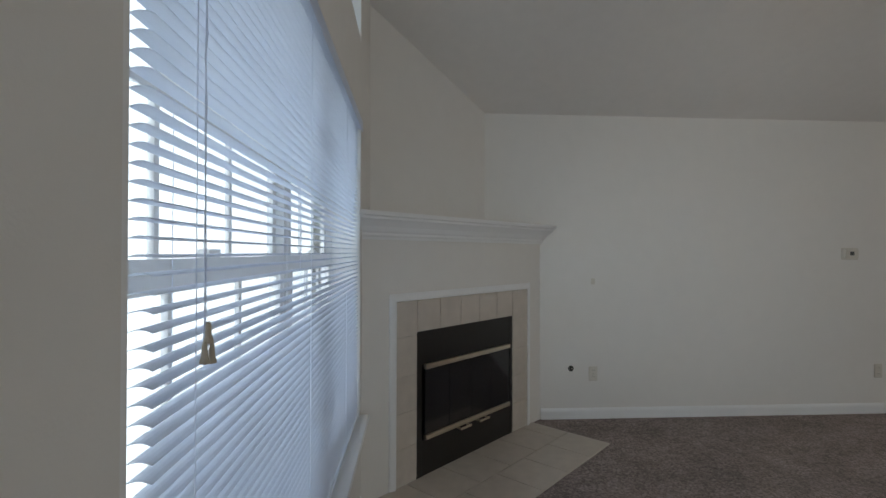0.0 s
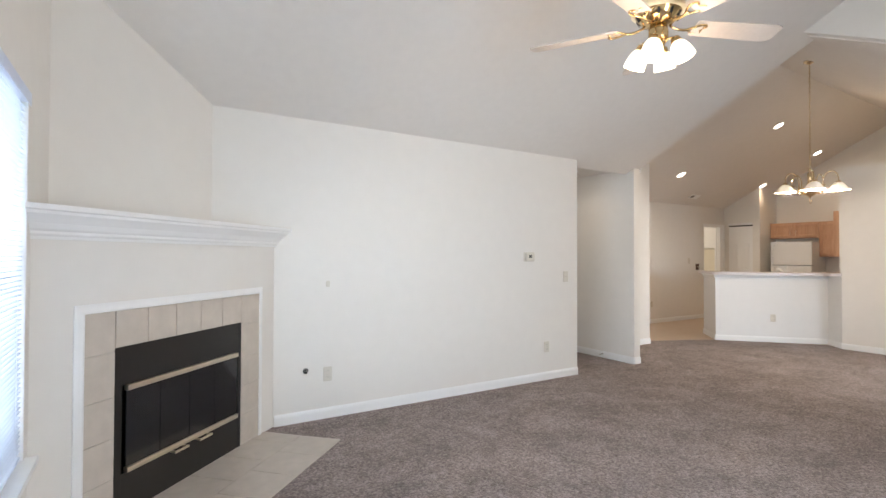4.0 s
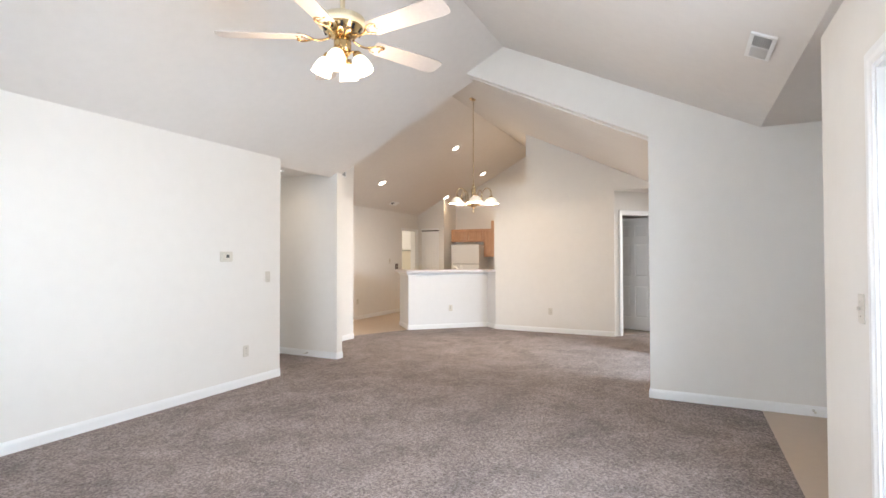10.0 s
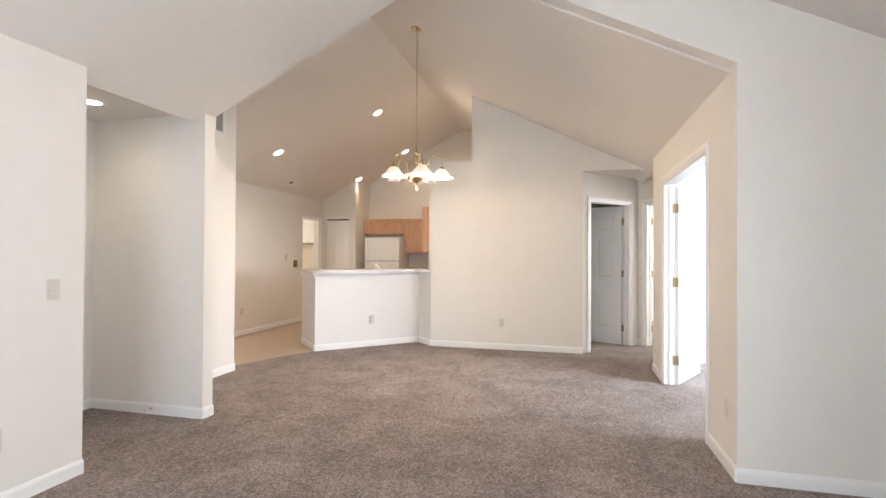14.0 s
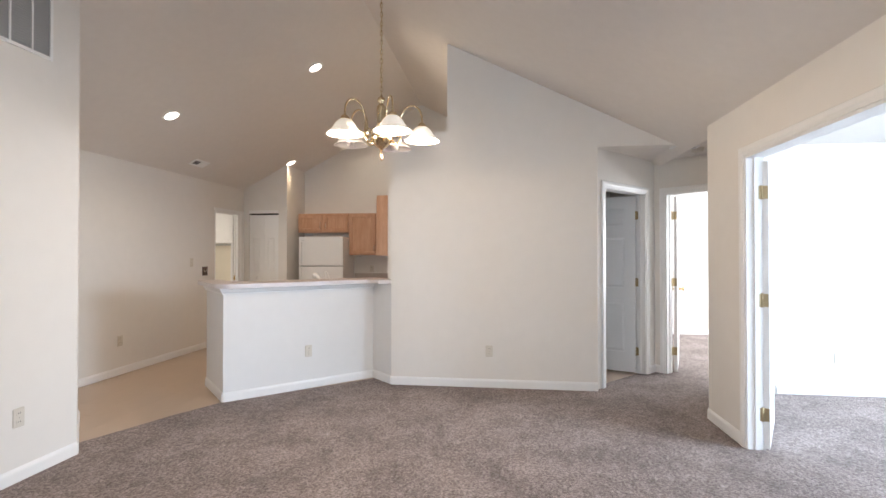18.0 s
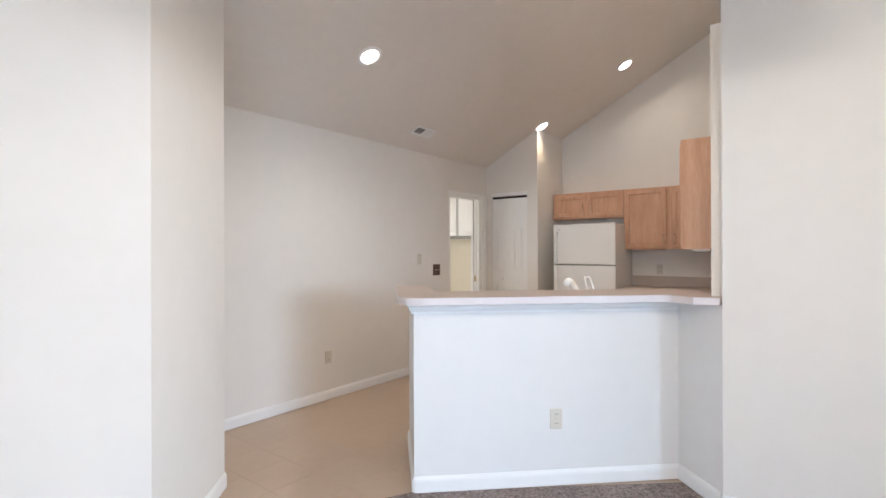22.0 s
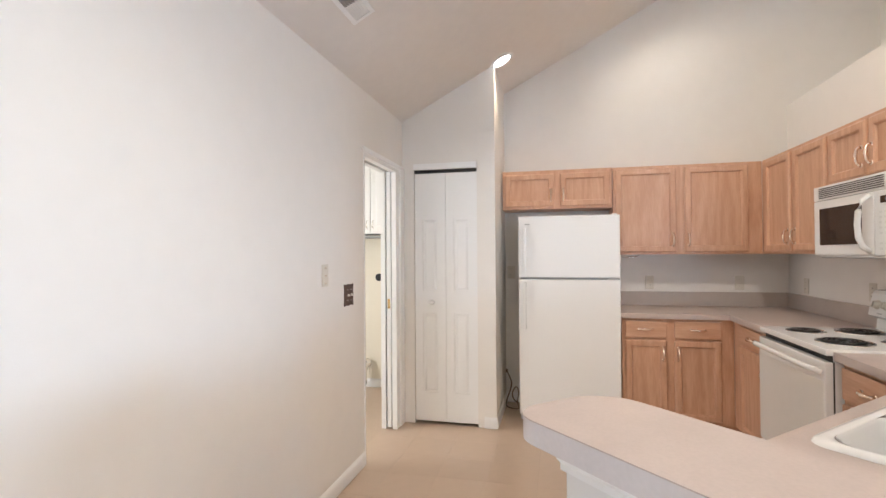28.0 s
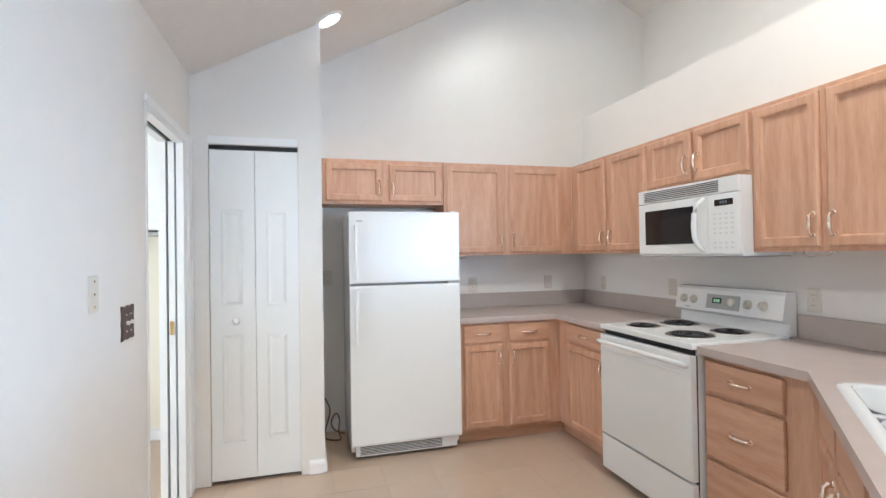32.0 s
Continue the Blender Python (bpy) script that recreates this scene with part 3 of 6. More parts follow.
ceiling("ceiling_back_bedroom", ysec(-1.45, 9.74, 12.7, EAVE_K + 0.001), ysec(-0.2, 9.74, 12.7, EAVE_K + 0.001), "flat white bedroom ceiling")
ceiling("ceiling_laundry", ysec(5.91, 9.5, 12.6, EAVE_K), ysec(8.2, 9.5, 12.6, EAVE_K), "flat white laundry ceiling")

# small fittings shared by all rooms ------------------------------------------------


def rounded_plate(w, h, t, r=0.006, seg=3):
    """A wall plate in the x-z plane, its back at y=0, its face towards -y."""
    bm = bmesh.new()
    pts = []
    for cx, cz, a0 in ((w / 2 - r, h / 2 - r, 0), (-w / 2 + r, h / 2 - r, 90), (-w / 2 + r, -h / 2 + r, 180), (w / 2 - r, -h / 2 + r, 270)):
        for i in range(seg + 1):
            a = radians(a0 + 90 * i / seg)
            pts.append((cx + r * math.cos(a), cz + r * math.sin(a)))
    k = 0.004
    a = [bm.verts.new((x, 0, z)) for x, z in pts]
    b = [bm.verts.new((x, -t * 0.6, z)) for x, z in pts]
    c = [bm.verts.new((x * (1 - k / w * 2), -t, z * (1 - k / h * 2))) for x, z in pts]
    n = len(pts)
    fs = [bm.faces.new(c)]
    for r0, r1 in ((a, b), (b, c)):
        fs += [bm.faces.new((r0[i], r0[(i + 1) % n], r1[(i + 1) % n], r1[i])) for i in range(n)]
    bmesh.ops.recalc_face_normals(bm, faces=fs)
    return bm


def outlet(x, y, z, rz, where, material=None):
    """A duplex outlet: plate, two receptacles with slots, one screw. rz turns its face from -y."""
    ob = thing("wall_outlet", "ivory plastic duplex outlet plate on the " + where, "outlet", pose(x, y, z, 0, 0, rz), "wall outlets")
    mt = material or PLASTIC
    part("plate", rounded_plate(0.072, 0.116, 0.006), mt, ob)
    for s in (1, -1):
        rec = part("receptacle", blk(-0.017, -0.0085, s * 0.026 - 0.014, 0.017, -0.005, s * 0.026 + 0.014, None, 0.002), mt, ob)
        for dx in (-0.006, 0.006):
            part("slot", blk(dx - 0.0012, -0.0090, s * 0.026 - 0.002, dx + 0.0012, -0.0080, s * 0.026 + 0.006), DARKGAP, rec)
    bm = bmesh.new()
    lathe(bm, [(0.003, 0.0), (0.003, 0.0015), (0, 0.002)], 8, pose(0, -0.006, 0, 90))
    part("screw", bm, CHROME, ob)
    return ob


def switch_plate(x, y, z, rz, where, gangs=1, material=None, colour="ivory"):
    ob = thing("light_switch", f"{colour} light switch plate on the {where}", "switch", pose(x, y, z, 0, 0, rz))
    mt = material or PLASTIC
    w = 0.072 + 0.046 * (gangs - 1)
    part("plate", rounded_plate(w, 0.118, 0.006), mt, ob)
    for g in range(gangs):
        cx = (g - (gangs - 1) / 2) * 0.046
        part("toggle", blk(cx - 0.005, -0.017, -0.004, cx + 0.005, -0.006, 0.010, pose(0, 0, 0, 12), 0.0015), PLASTIC if material else mt, ob, "ivory toggle" if material else "")
        for s in (1, -1):
            bm = bmesh.new()
            lathe(bm, [(0.003, 0.0), (0.003, 0.0015), (0, 0.002)], 8, pose(cx, -0.006, s * 0.030, 90))
            part("screw", bm, CHROME, ob)
    return ob


def register(m, w, h, where, slats=8, dark=GREYP):
    """A stamped metal air register lying on the plane z=0 of m, its face down."""
    ob = thing("ceiling_vent", f"white metal louvred air register in the {where}", "vent", m)
    bm = bmesh.new()
    for a in ((-w / 2, -h / 2, w / 2, -h / 2 + 0.022), (-w / 2, h / 2 - 0.022, w / 2, h / 2), (-w / 2, -h / 2 + 0.022, -w / 2 + 0.022, h / 2 - 0.022), (w / 2 - 0.022, -h / 2 + 0.022, w / 2, h / 2 - 0.022), (-0.006, -h / 2 + 0.022, 0.006, h / 2 - 0.022)):
        box(bm, a[0], a[1], -0.012, a[2], a[3], 0.0)
    part("frame", bm, TRIM, ob)
    # no duct is cut; a near-black sheet paints its shade
    part("backing", blk(-w / 2 + 0.02, -h / 2 + 0.02, -0.003, w / 2 - 0.02, h / 2 - 0.02, -0.001), DARKGAP, ob, "near-black sheet painting the shade of the duct")
    for i in range(slats):
        yy = -h / 2 + 0.03 + (h - 0.06) * i / (slats - 1)
        # the left half takes grey slats: shade of the opposite tilt, put into colour
        for s, tilt in ((-1, 35), (1, -35)):
            part("slat", blk(min(s * 0.008, s * (w / 2 - 0.024)), -0.009, -0.001, max(s * 0.008, s * (w / 2 - 0.024)), 0.009, 0.001, pose(0, yy, -0.008, tilt)), dark if s < 0 else TRIM, ob)
    return ob


def can_light(x, y, watts, cone, colour=(1, 0.92, 0.80)):
    """A recessed lamp in the sloping kitchen ceiling."""
    z = z_kitchen(y)
    tilt = -math.degrees(math.atan((ZR_K - EAVE_K) / (YK - RIDGE_K)))
    ob = thing("recessed_light", "lit recessed lamp with white trim ring in the sloping ceiling", "lamp", pose(x, y, z, tilt), "recessed ceiling lamps")
    bm = bmesh.new()
    lathe(bm, [(0.072, -0.002), (0.074, -0.010), (0.094, -0.008), (0.100, -0.003), (0.100, 0.001)], 32)
    part("trim_ring", bm, TRIM, ob)
    bm = bmesh.new()
    lathe(bm, [(0, -0.006), (0.05, -0.005), (0.073, -0.0035)], 32)
    part("lens", bm, CANLIT, ob, "glowing lamp face")
    spot("can_lamp", (x, y - 0.03, z - 0.07), watts, colour, cone=cone, radius=0.06, tilt=0.0 if cone < 140 else tilt)
    return ob


HINGE = mat("satin brass hinge", (0.50, 0.40, 0.24), 0.38, metal=1.0, grain=0.15, scale=60)


def panel_door(name, label, w, h, m, t=0.035, hinges=1, knob=True, group="interior doors", jamb_turn=0):
    """A six-panel door leaf: hinge edge at local x=0, leaf along +x, faces at y=0 and y=t, standing on z=0.012."""
    ob = thing(name, label, "door", m, group)
    z0 = 0.012
    cols = [(0.11, w / 2 - 0.045), (w / 2 + 0.045, w - 0.11)]
    rows = [(0.24, 0.82), (0.98, 1.58), (1.70, h - 0.12)]
    bm = bmesh.new()
    xs = [0, cols[0][0], cols[0][1], cols[1][0], cols[1][1], w]
    zs = [z0, rows[0][0], rows[0][1], rows[1][0], rows[1][1], rows[2][0], rows[2][1], h]
    for i in range(5):
        for j in range(7):
            if i in (1, 3) and j in (1, 3, 5):
                box(bm, xs[i], 0.010, zs[j], xs[i + 1], t - 0.010, zs[j + 1])
            else:
                box(bm, xs[i], 0, zs[j], xs[i + 1], t, zs[j + 1])
    bmesh.ops.remove_doubles(bm, verts=bm.verts, dist=1e-5)
    part("leaf", bm, DOORW, ob)
    for xa, xb in cols:
        for za, zb in rows:
            for y, s in ((0.010, -1), (t - 0.010, 1)):
                bm = bmesh.new()
                o, k = 0.012, 0.035
                a = [(xa + o, y, za + o), (xb - o, y, za + o), (xb - o, y, zb - o), (xa + o, y, zb - o)]
                b = [(xa + k, y + s * 0.008, za + k), (xb - k, y + s * 0.008, za + k), (xb - k, y + s * 0.008, zb - k), (xa + k, y + s * 0.008, zb - k)]
                solid(bm, a, b)
                part("panel", bm, DOORW, ob)
    for z in (0.25, 1.05, h - 0.22):
        yp = -0.006 if hinges > 0 else t + 0.006
        bm = blk(-0.003, min(yp, yp + hinges * 0.038), z - 0.046, 0.001, max(yp, yp + hinges * 0.038), z + 0.046, None, 0.001)
        hg = part("hinge", bm, HINGE, ob, "satin brass butt hinge")
        if jamb_turn:
            part("jamb_plate", blk(0.0, -0.0015, -0.046, 0.036, 0.0015, 0.046, pose(-0.005, yp, z, 0, 0, jamb_turn), 0.001), HINGE, hg)
        bm = bmesh.new()
        lathe(bm, [(0, -0.052), (0.0065, -0.049), (0.0065, 0.049), (0, 0.052)], 10, pose(-0.005, yp, z))
        part("pin", bm, HINGE, hg)
    if knob:
        for y, s in ((0, -1), (t, 1)):
            bm = bmesh.new()
            lathe(bm, [(0.028, 0), (0.028, 0.006), (0.012, 0.012), (0.012, 0.03), (0.026, 0.042), (0.027, 0.055), (0.018, 0.064), (0, 0.066)], 20, pose(w - 0.065, y, 0.93, 90 if s < 0 else -90))
            part("knob", bm, BRASS, ob, "brass door knob")
    return ob


def jamb(p0, p1, head, depth, name="trim"):
    """The lining of a doorway from p0 to p1; depth goes to the left of p0 to p1."""
    a, b = Vector((*p0, 0)), Vector((*p1, 0))
    d = (b - a).normalized()
    n = Vector((-d.y, d.x, 0)) * depth
    up = Vector((0, 0, head))
    t = 0.018
    bm = bmesh.new()
    for q in ([a, a + d * t, a + d * t + up, a + up], [b - d * t, b, b + up, b - d * t + up], [a + d * t + up - Vector((0, 0, t)), b - d * t + up - Vector((0, 0, t)), b - d * t + up, a + d * t + up]):
        q = [v - n * 0.01 for v in q]
        solid(bm, q, [v + n * 1.02 for v in q])
    s = 0.010
    for q in ([a + d * t, a + d * (t + s), a + d * (t + s) + up - Vector((0, 0, t)), a + d * t + up - Vector((0, 0, t))], [b - d * (t + s), b - d * t, b - d * t + up - Vector((0, 0, t)), b - d * (t + s) + up - Vector((0, 0, t))]):
        q = [v + n * 0.42 for v in q]
        solid(bm, q, [v + n * 0.22 for v in q])
    return structure(name, bm, TRIM, "white painted door jamb lining")


# living room -------------------------------------------------------------------------
def living_window():
    ob = thing("window_1", "wide white vinyl double-hung window pair behind a blind", "window", None, "", "structure")
    XO, XI = XW - 0.195, XW - 0.145
    units = [(LW0, 1.265), (1.295, LW1)]
    mid = 1.295
    # reveal lining and sill
    for y0, y1, z0, z1 in ((LW0, LW0 + 0.012, LZ0, LZ1), (LW1 - 0.012, LW1, LZ0, LZ1), (LW0, LW1, LZ1 - 0.012, LZ1)):
        part("reveal", blk(XO, y0, z0, XW - 0.001, y1, z1), TRIM, ob)
    part("window_sill", blk(XO, LW0 - 0.05, LZ0 - 0.022, XW + 0.045, LW1 + 0.03, LZ0 + 0.004, None, 0.005), TRIM, ob, "white painted sill board")
    part("mullion", blk(XO, units[0][1], LZ0, XI + 0.006, units[1][0], LZ1, None, 0.004), TRIM, ob)
    for y0, y1 in units:
        fr = part("window_frame", blk(XO, y0, LZ0, XI, y0 + 0.030, LZ1), TRIM, ob)
        bm = blk(XO, y1 - 0.030, LZ0, XI, y1, LZ1)
        box(bm, XO, y0 + 0.030, LZ0, XI, y1 - 0.030, LZ0 + 0.04)
        box(bm, XO, y0 + 0.030, LZ1 - 0.04, XI, y1 - 0.030, LZ1)
        part("window_frame", bm, TRIM, ob)
        for z0, z1, xo in ((LZ0 + 0.04, mid + 0.03, XO + 0.026), (mid - 0.03, LZ1 - 0.04, XO + 0.002)):
            bm = bmesh.new()
            a, b, s = y0 + 0.030, y1 - 0.030, 0.035
            box(bm, xo, a, z0, xo + 0.022, a + s, z1)
            box(bm, xo, b - s, z0, xo + 0.022, b, z1)
            box(bm, xo, a + s, z0, xo + 0.022, b - s, z0 + 0.055)
            box(bm, xo, a + s, z1 - 0.055, xo + 0.022, b - s, z1)
            sash = part("sash", bm, TRIM, ob)
            for k in (1, 2):
                ym = a + s + (b - a - 2 * s) * k / 3
                part("muntin", blk(xo + 0.003, ym - 0.009, z0 + 0.055, xo + 0.019, ym + 0.009, z1 - 0.055, None, 0.003), TRIM, sash)
            zm = (z0 + z1) / 2
            part("muntin", blk(xo + 0.004, a + s, zm - 0.009, xo + 0.018, b - s, zm + 0.009, None, 0.003), TRIM, sash)
            pane = part("pane", blk(xo + 0.009, a + s, z0 + 0.055, xo + 0.013, b - s, z1 - 0.055), GLASS, sash, "clear glass pane")
            pane.visible_shadow = False
        part("sash_lock", blk(XI - 0.022, (y0 + y1) / 2 - 0.03, mid + 0.030, XI + 0.003, (y0 + y1) / 2 + 0.03, mid + 0.048, None, 0.005), TRIM, ob)
    return ob


def upper_window():
    ob = thing("window_2", "small white fixed transom window high in the gable", "window", None, "", "structure")
    y0, y1, z0, z1, xo = 0.35, 2.165, 2.40, 2.84, XW - 0.17
    bm = bmesh.new()
    box(bm, xo, y0, z0, XW - 0.001, y1, z0 + 0.02)
    box(bm, xo, y0, z1 - 0.02, XW - 0.001, y1, z1)
    box(bm, xo, y0, z0 + 0.02, XW - 0.001, y0 + 0.02, z1 - 0.02)
    box(bm, xo, y1 - 0.02, z0 + 0.02, XW - 0.001, y1, z1 - 0.02)
    part("window_frame", bm, TRIM, ob)
    p = part("pane", blk(xo + 0.03, y0 + 0.02, z0 + 0.02, xo + 0.035, y1 - 0.02, z1 - 0.02), GLASS, ob)
    p.visible_shadow = False


def mini_blind():
    """Inside-mounted one-inch blind of curved slats."""
    ob = thing("window_blind", "white one-inch mini blind, lowered with open slats, in the window", "blind", pose(XW - 0.022, 0, 0))
    ya, yb = LW0 + 0.072, LW1 - 0.016
    part("headrail", blk(-0.028, ya, LZ1 - 0.045, 0.028, yb + 0.003, LZ1 - 0.013, None, 0.003), BLIND, ob)
    part("valance", blk(0.029, ya - 0.004, LZ1 - 0.060, 0.033, yb + 0.003, LZ1 - 0.010, None, 0.001), BLIND, ob)
    bm = bmesh.new()
    n, w = 5, 0.0265
    top, bot = [], []
    for i in range(n + 1):
        u = -1 + 2 * i / n
        x, z = u * w / 2, 0.0032 * (1 - u * u)
        top.append((x, z + 0.0004))
        bot.append((x, z - 0.0004))
    ring = top + bot[::-1]
    solid(bm, [(x, ya, z) for x, z in ring], [(x, yb, z) for x, z in ring])
    me = mesh_from("slat", bm, BLIND)
    pitch, z, k = 0.0196, LZ1 - 0.066, 0
    rnd = random.Random(4)
    while z > LZ0 + 0.035:
        s = new("slat", me)
        s.parent = ob
        s.matrix_basis = pose(0, 0, z, rnd.uniform(-0.05, 0.05), 1.5 + rnd.uniform(-1.2, 1.2), 0)
        z -= pitch
        k += 1
    part("bottom_rail", blk(-0.013, ya, LZ0 + 0.012, 0.013, yb, LZ0 + 0.024, None, 0.003), BLIND, ob)
    for y in (ya + 0.10, 0.98, 1.70, yb - 0.10):
        bm = bmesh.new()
        for dx in (-0.0145, 0.0145):
            tube(bm, [(dx, y, LZ1 - 0.05), (dx, y, LZ0 + 0.02)], 0.0007, 5)
        part("ladder_cord", bm, BLIND, ob)
    rnd = random.Random(9)
    bm = bmesh.new()
    for dy in (-0.0015, 0.0, 0.0015):
        pts = [(0.020 + rnd.uniform(-0.001, 0.001), ya + 0.112 + dy + rnd.uniform(-0.001, 0.001), LZ1 - 0.06 - (LZ1 - 0.06 - 1.225) * i / 24) for i in range(25)]
        tube(bm, pts, 0.0007, 5)
    cord = part("lift_cord", bm, BLIND, ob, "white braided lift cord")
    for dy, dz in ((-0.011, -0.024), (0.0, 0.0), (0.011, -0.028)):
        bm = bmesh.new()
        lathe(bm, [(0.002, 0.024), (0.0034, 0.020), (0.0042, 0.007), (0.0062, 0.0), (0.0062, -0.003), (0, -0.005)], 12, pose(0.024, ya + 0.113 + dy, 1.225 + dz))
        part("tassel", bm, WOODT, cord, "tan wooden cord tassel")
    return ob


FP = pose(XW, 2.250, 0, 0, 0, 45)   # along the fireplace face; the room is on -y
FPL = 1.824


def fireplace():
    # chimney breast: lower face with the opening, and the set-back wall above the mantel
    bm = bmesh.new()
    ux0, ux1, top = 0.405, 1.412, 0.87

    def slab(u0, u1, z0, z1, y0, y1):
        # ends cut at 45 degrees against the side walls
        l0, r0 = (y0 if u0 == 0 else u0), (FPL - y0 if u1 == FPL else u1)
        l1, r1 = (y1 if u0 == 0 else u0), (FPL - y1 if u1 == FPL else u1)
        solid(bm, [FP @ Vector(p) for p in ((l0, y0, z0), (r0, y0, z0), (r0, y0, z1), (l0, y0, z1))], [FP @ Vector(p) for p in ((l1, y1, z0), (r1, y1, z0), (r1, y1, z1), (l1, y1, z1))])

    slab(0, ux0, 0, top, 0, 0.10)
    slab(0, ux0, top, 1.52, 0, 0.10)
    slab(ux1, FPL, 0, top, 0, 0.10)
    slab(ux1, FPL, top, 1.52, 0, 0.10)
    slab(ux0, ux1, top, 1.52, 0, 0.10)
    bmesh.ops.remove_doubles(bm, verts=bm.verts, dist=1e-5)
    structure("wall_chimney_breast", bm, WALL, "off-white painted corner chimney breast")
    bm = bmesh.new()
    y0 = 0.318
    xl, xr = y0, FPL - y0
    zt = [FP @ Vector((xl, y0, 0)), FP @ Vector((xr, y0, 0))]
    q = [(xl, y0, 1.50), (xr, y0, 1.50), (xr, y0, z_living(zt[1].y) + 0.02), (xl, y0, z_living(zt[0].y) + 0.02)]
    solid(bm, [FP @ Vector(p) for p in q], [FP @ Vector((p[0], p[1] + 0.1, p[2])) for p in q])
    structure("wall_chimney_upper", bm, WALL, "off-white painted set-back corner wall over the mantel")

    ob = thing("fireplace", "corner fireplace with beige tile surround and black metal firebox", "fireplace", FP)
    # mantel: crown moulding and shelf, mitred into the walls
    prof = [(0.0, 1.405), (0.012, 1.405), (0.014, 1.418), (0.020, 1.428), (0.020, 1.440), (0.030, 1.450), (0.046, 1.474), (0.070, 1.500), (0.082, 1.512), (0.084, 1.524), (0.096, 1.530), (0.098, 1.552), (0.0, 1.552)]
    bm = bmesh.new()
    solid(bm, [(-o + 0.001, -o, z) for o, z in prof], [(FPL + o - 0.001, -o, z) for o, z in prof])
    man = part("mantel", bm, TRIM, ob, "white painted crown-moulded mantel shelf")
    bm = bmesh.new()
    solid(bm, [(0.002, 0, 1.522), (FPL - 0.002, 0, 1.522), (FPL - 0.002, 0, 1.551), (0.002, 0, 1.551)], [(0.316, 0.316, 1.522), (FPL - 0.316, 0.316, 1.522), (FPL - 0.316, 0.316, 1.551), (0.316, 0.316, 1.551)])
    part("shelf", bm, TRIM, man)
    # white picture-frame trim round the tiles
    a, b, zt = 0.237, 1.619, 1.058
    prof = [(0, -0.001), (0, -0.016), (0.010, -0.018), (0.030, -0.014), (0.044, -0.008), (0.044, -0.001)]
    rings = []
    bm = bmesh.new()
    for cx, sx, cz in ((a, -1, 0.0), (a, -1, zt), (b, 1, zt), (b, 1, 0.0)):
        rings.append([bm.verts.new((cx + sx * o, y, cz + (o if cz else 0))) for o, y in prof])
    k = len(prof)
    fs = []
    for r0, r1 in zip(rings, rings[1:]):
        fs += [bm.faces.new((r0[i], r0[(i + 1) % k], r1[(i + 1) % k], r1[i])) for i in range(k)]
    bmesh.ops.recalc_face_normals(bm, faces=fs)
    part("tile_trim", bm, TRIM, ob, "white moulded trim round the tiles")
    # tile surround on a bed of grout
    bm = bmesh.new()
    for u0, u1, z0, z1 in ((a, ux0, 0, zt), (ux1, b, 0, zt), (ux0, ux1, top, zt)):
        box(bm, u0, -0.006, z0, u1, -0.0005, z1)
    sur = part("tile_surround", bm, GROUT, ob, "grout bed of the surround")
    g = 0.0025

    def tile(u0, u1, z0, z1):
        part("tile", blk(u0 + g, -0.0125, z0 + g, u1 - g, -0.003, z1 - g, None, 0.002), TILE, sur)

    zr = [0.0, 0.02, 0.223, 0.426, 0.629, 0.855, zt]
    for u0, u1 in ((a, ux0), (ux1, b)):
        for z0, z1 in zip(zr[1:], zr[2:]):
            tile(u0, u1, z0, z1)
    us = [ux0 + (ux1 - ux0) * i / 5 for i in range(6)]
    for u0, u1 in zip(us, us[1:]):
        tile(u0, u1, top, zt)
    # firebox
    bx = part("firebox", blk(ux0 + 0.045, 0.03, 0.22, ux1 - 0.03, 0.05, 0.67), BLACK, ob, "black steel firebox")
    for q in ((ux0, -0.008, 0.0, ux0 + 0.045, 0.05, top), (ux1 - 0.03, -0.008, 0.0, ux1, 0.05, top), (ux0 + 0.045, -0.006, 0.67, ux1 - 0.03, 0.05, top), (ux0 + 0.045, -0.006, 0.0, ux1 - 0.03, 0.05, 0.22)):
        part("face_panel", blk(*q, None, 0.002), BLACK, bx, "black enamelled steel face panel")
    w = ux1 - ux0
    pale = mat("pale brass trim", (0.80, 0.74, 0.62), 0.3, metal=1.0, grain=0.08, scale=60)
    for z in (0.655, 0.235):
        bm = blk(ux0 + 0.07, -0.022, z - 0.014, ux1 - 0.045, 0.004, z + 0.014, None, 0.003)
        part("brass_bar", bm, pale, bx, "pale brass trim bar")
    n = 4
    for i in range(n):
        u0 = ux0 + 0.07 + (w - 0.115) * i / n
        u1 = ux0 + 0.07 + (w - 0.115) * (i + 1) / n
        part("glass_door", blk(u0 + 0.002, -0.010, 0.249, u1 - 0.002, -0.004, 0.641, None, 0.001), DARKGLASS, bx, "smoked glass bifold panel")
    for u in (ux0 + w * 0.42, ux0 + w * 0.62):
        bm = blk(u - 0.055, -0.046, 0.205, u + 0.055, -0.041, 0.219, None, 0.002)
        for e in (-0.050, 0.044):
            box(bm, u + e, -0.042, 0.207, u + e + 0.006, -0.0065, 0.217)
        part("handle", bm, pale, bx, "flat pale brass pull handle")
    return ob


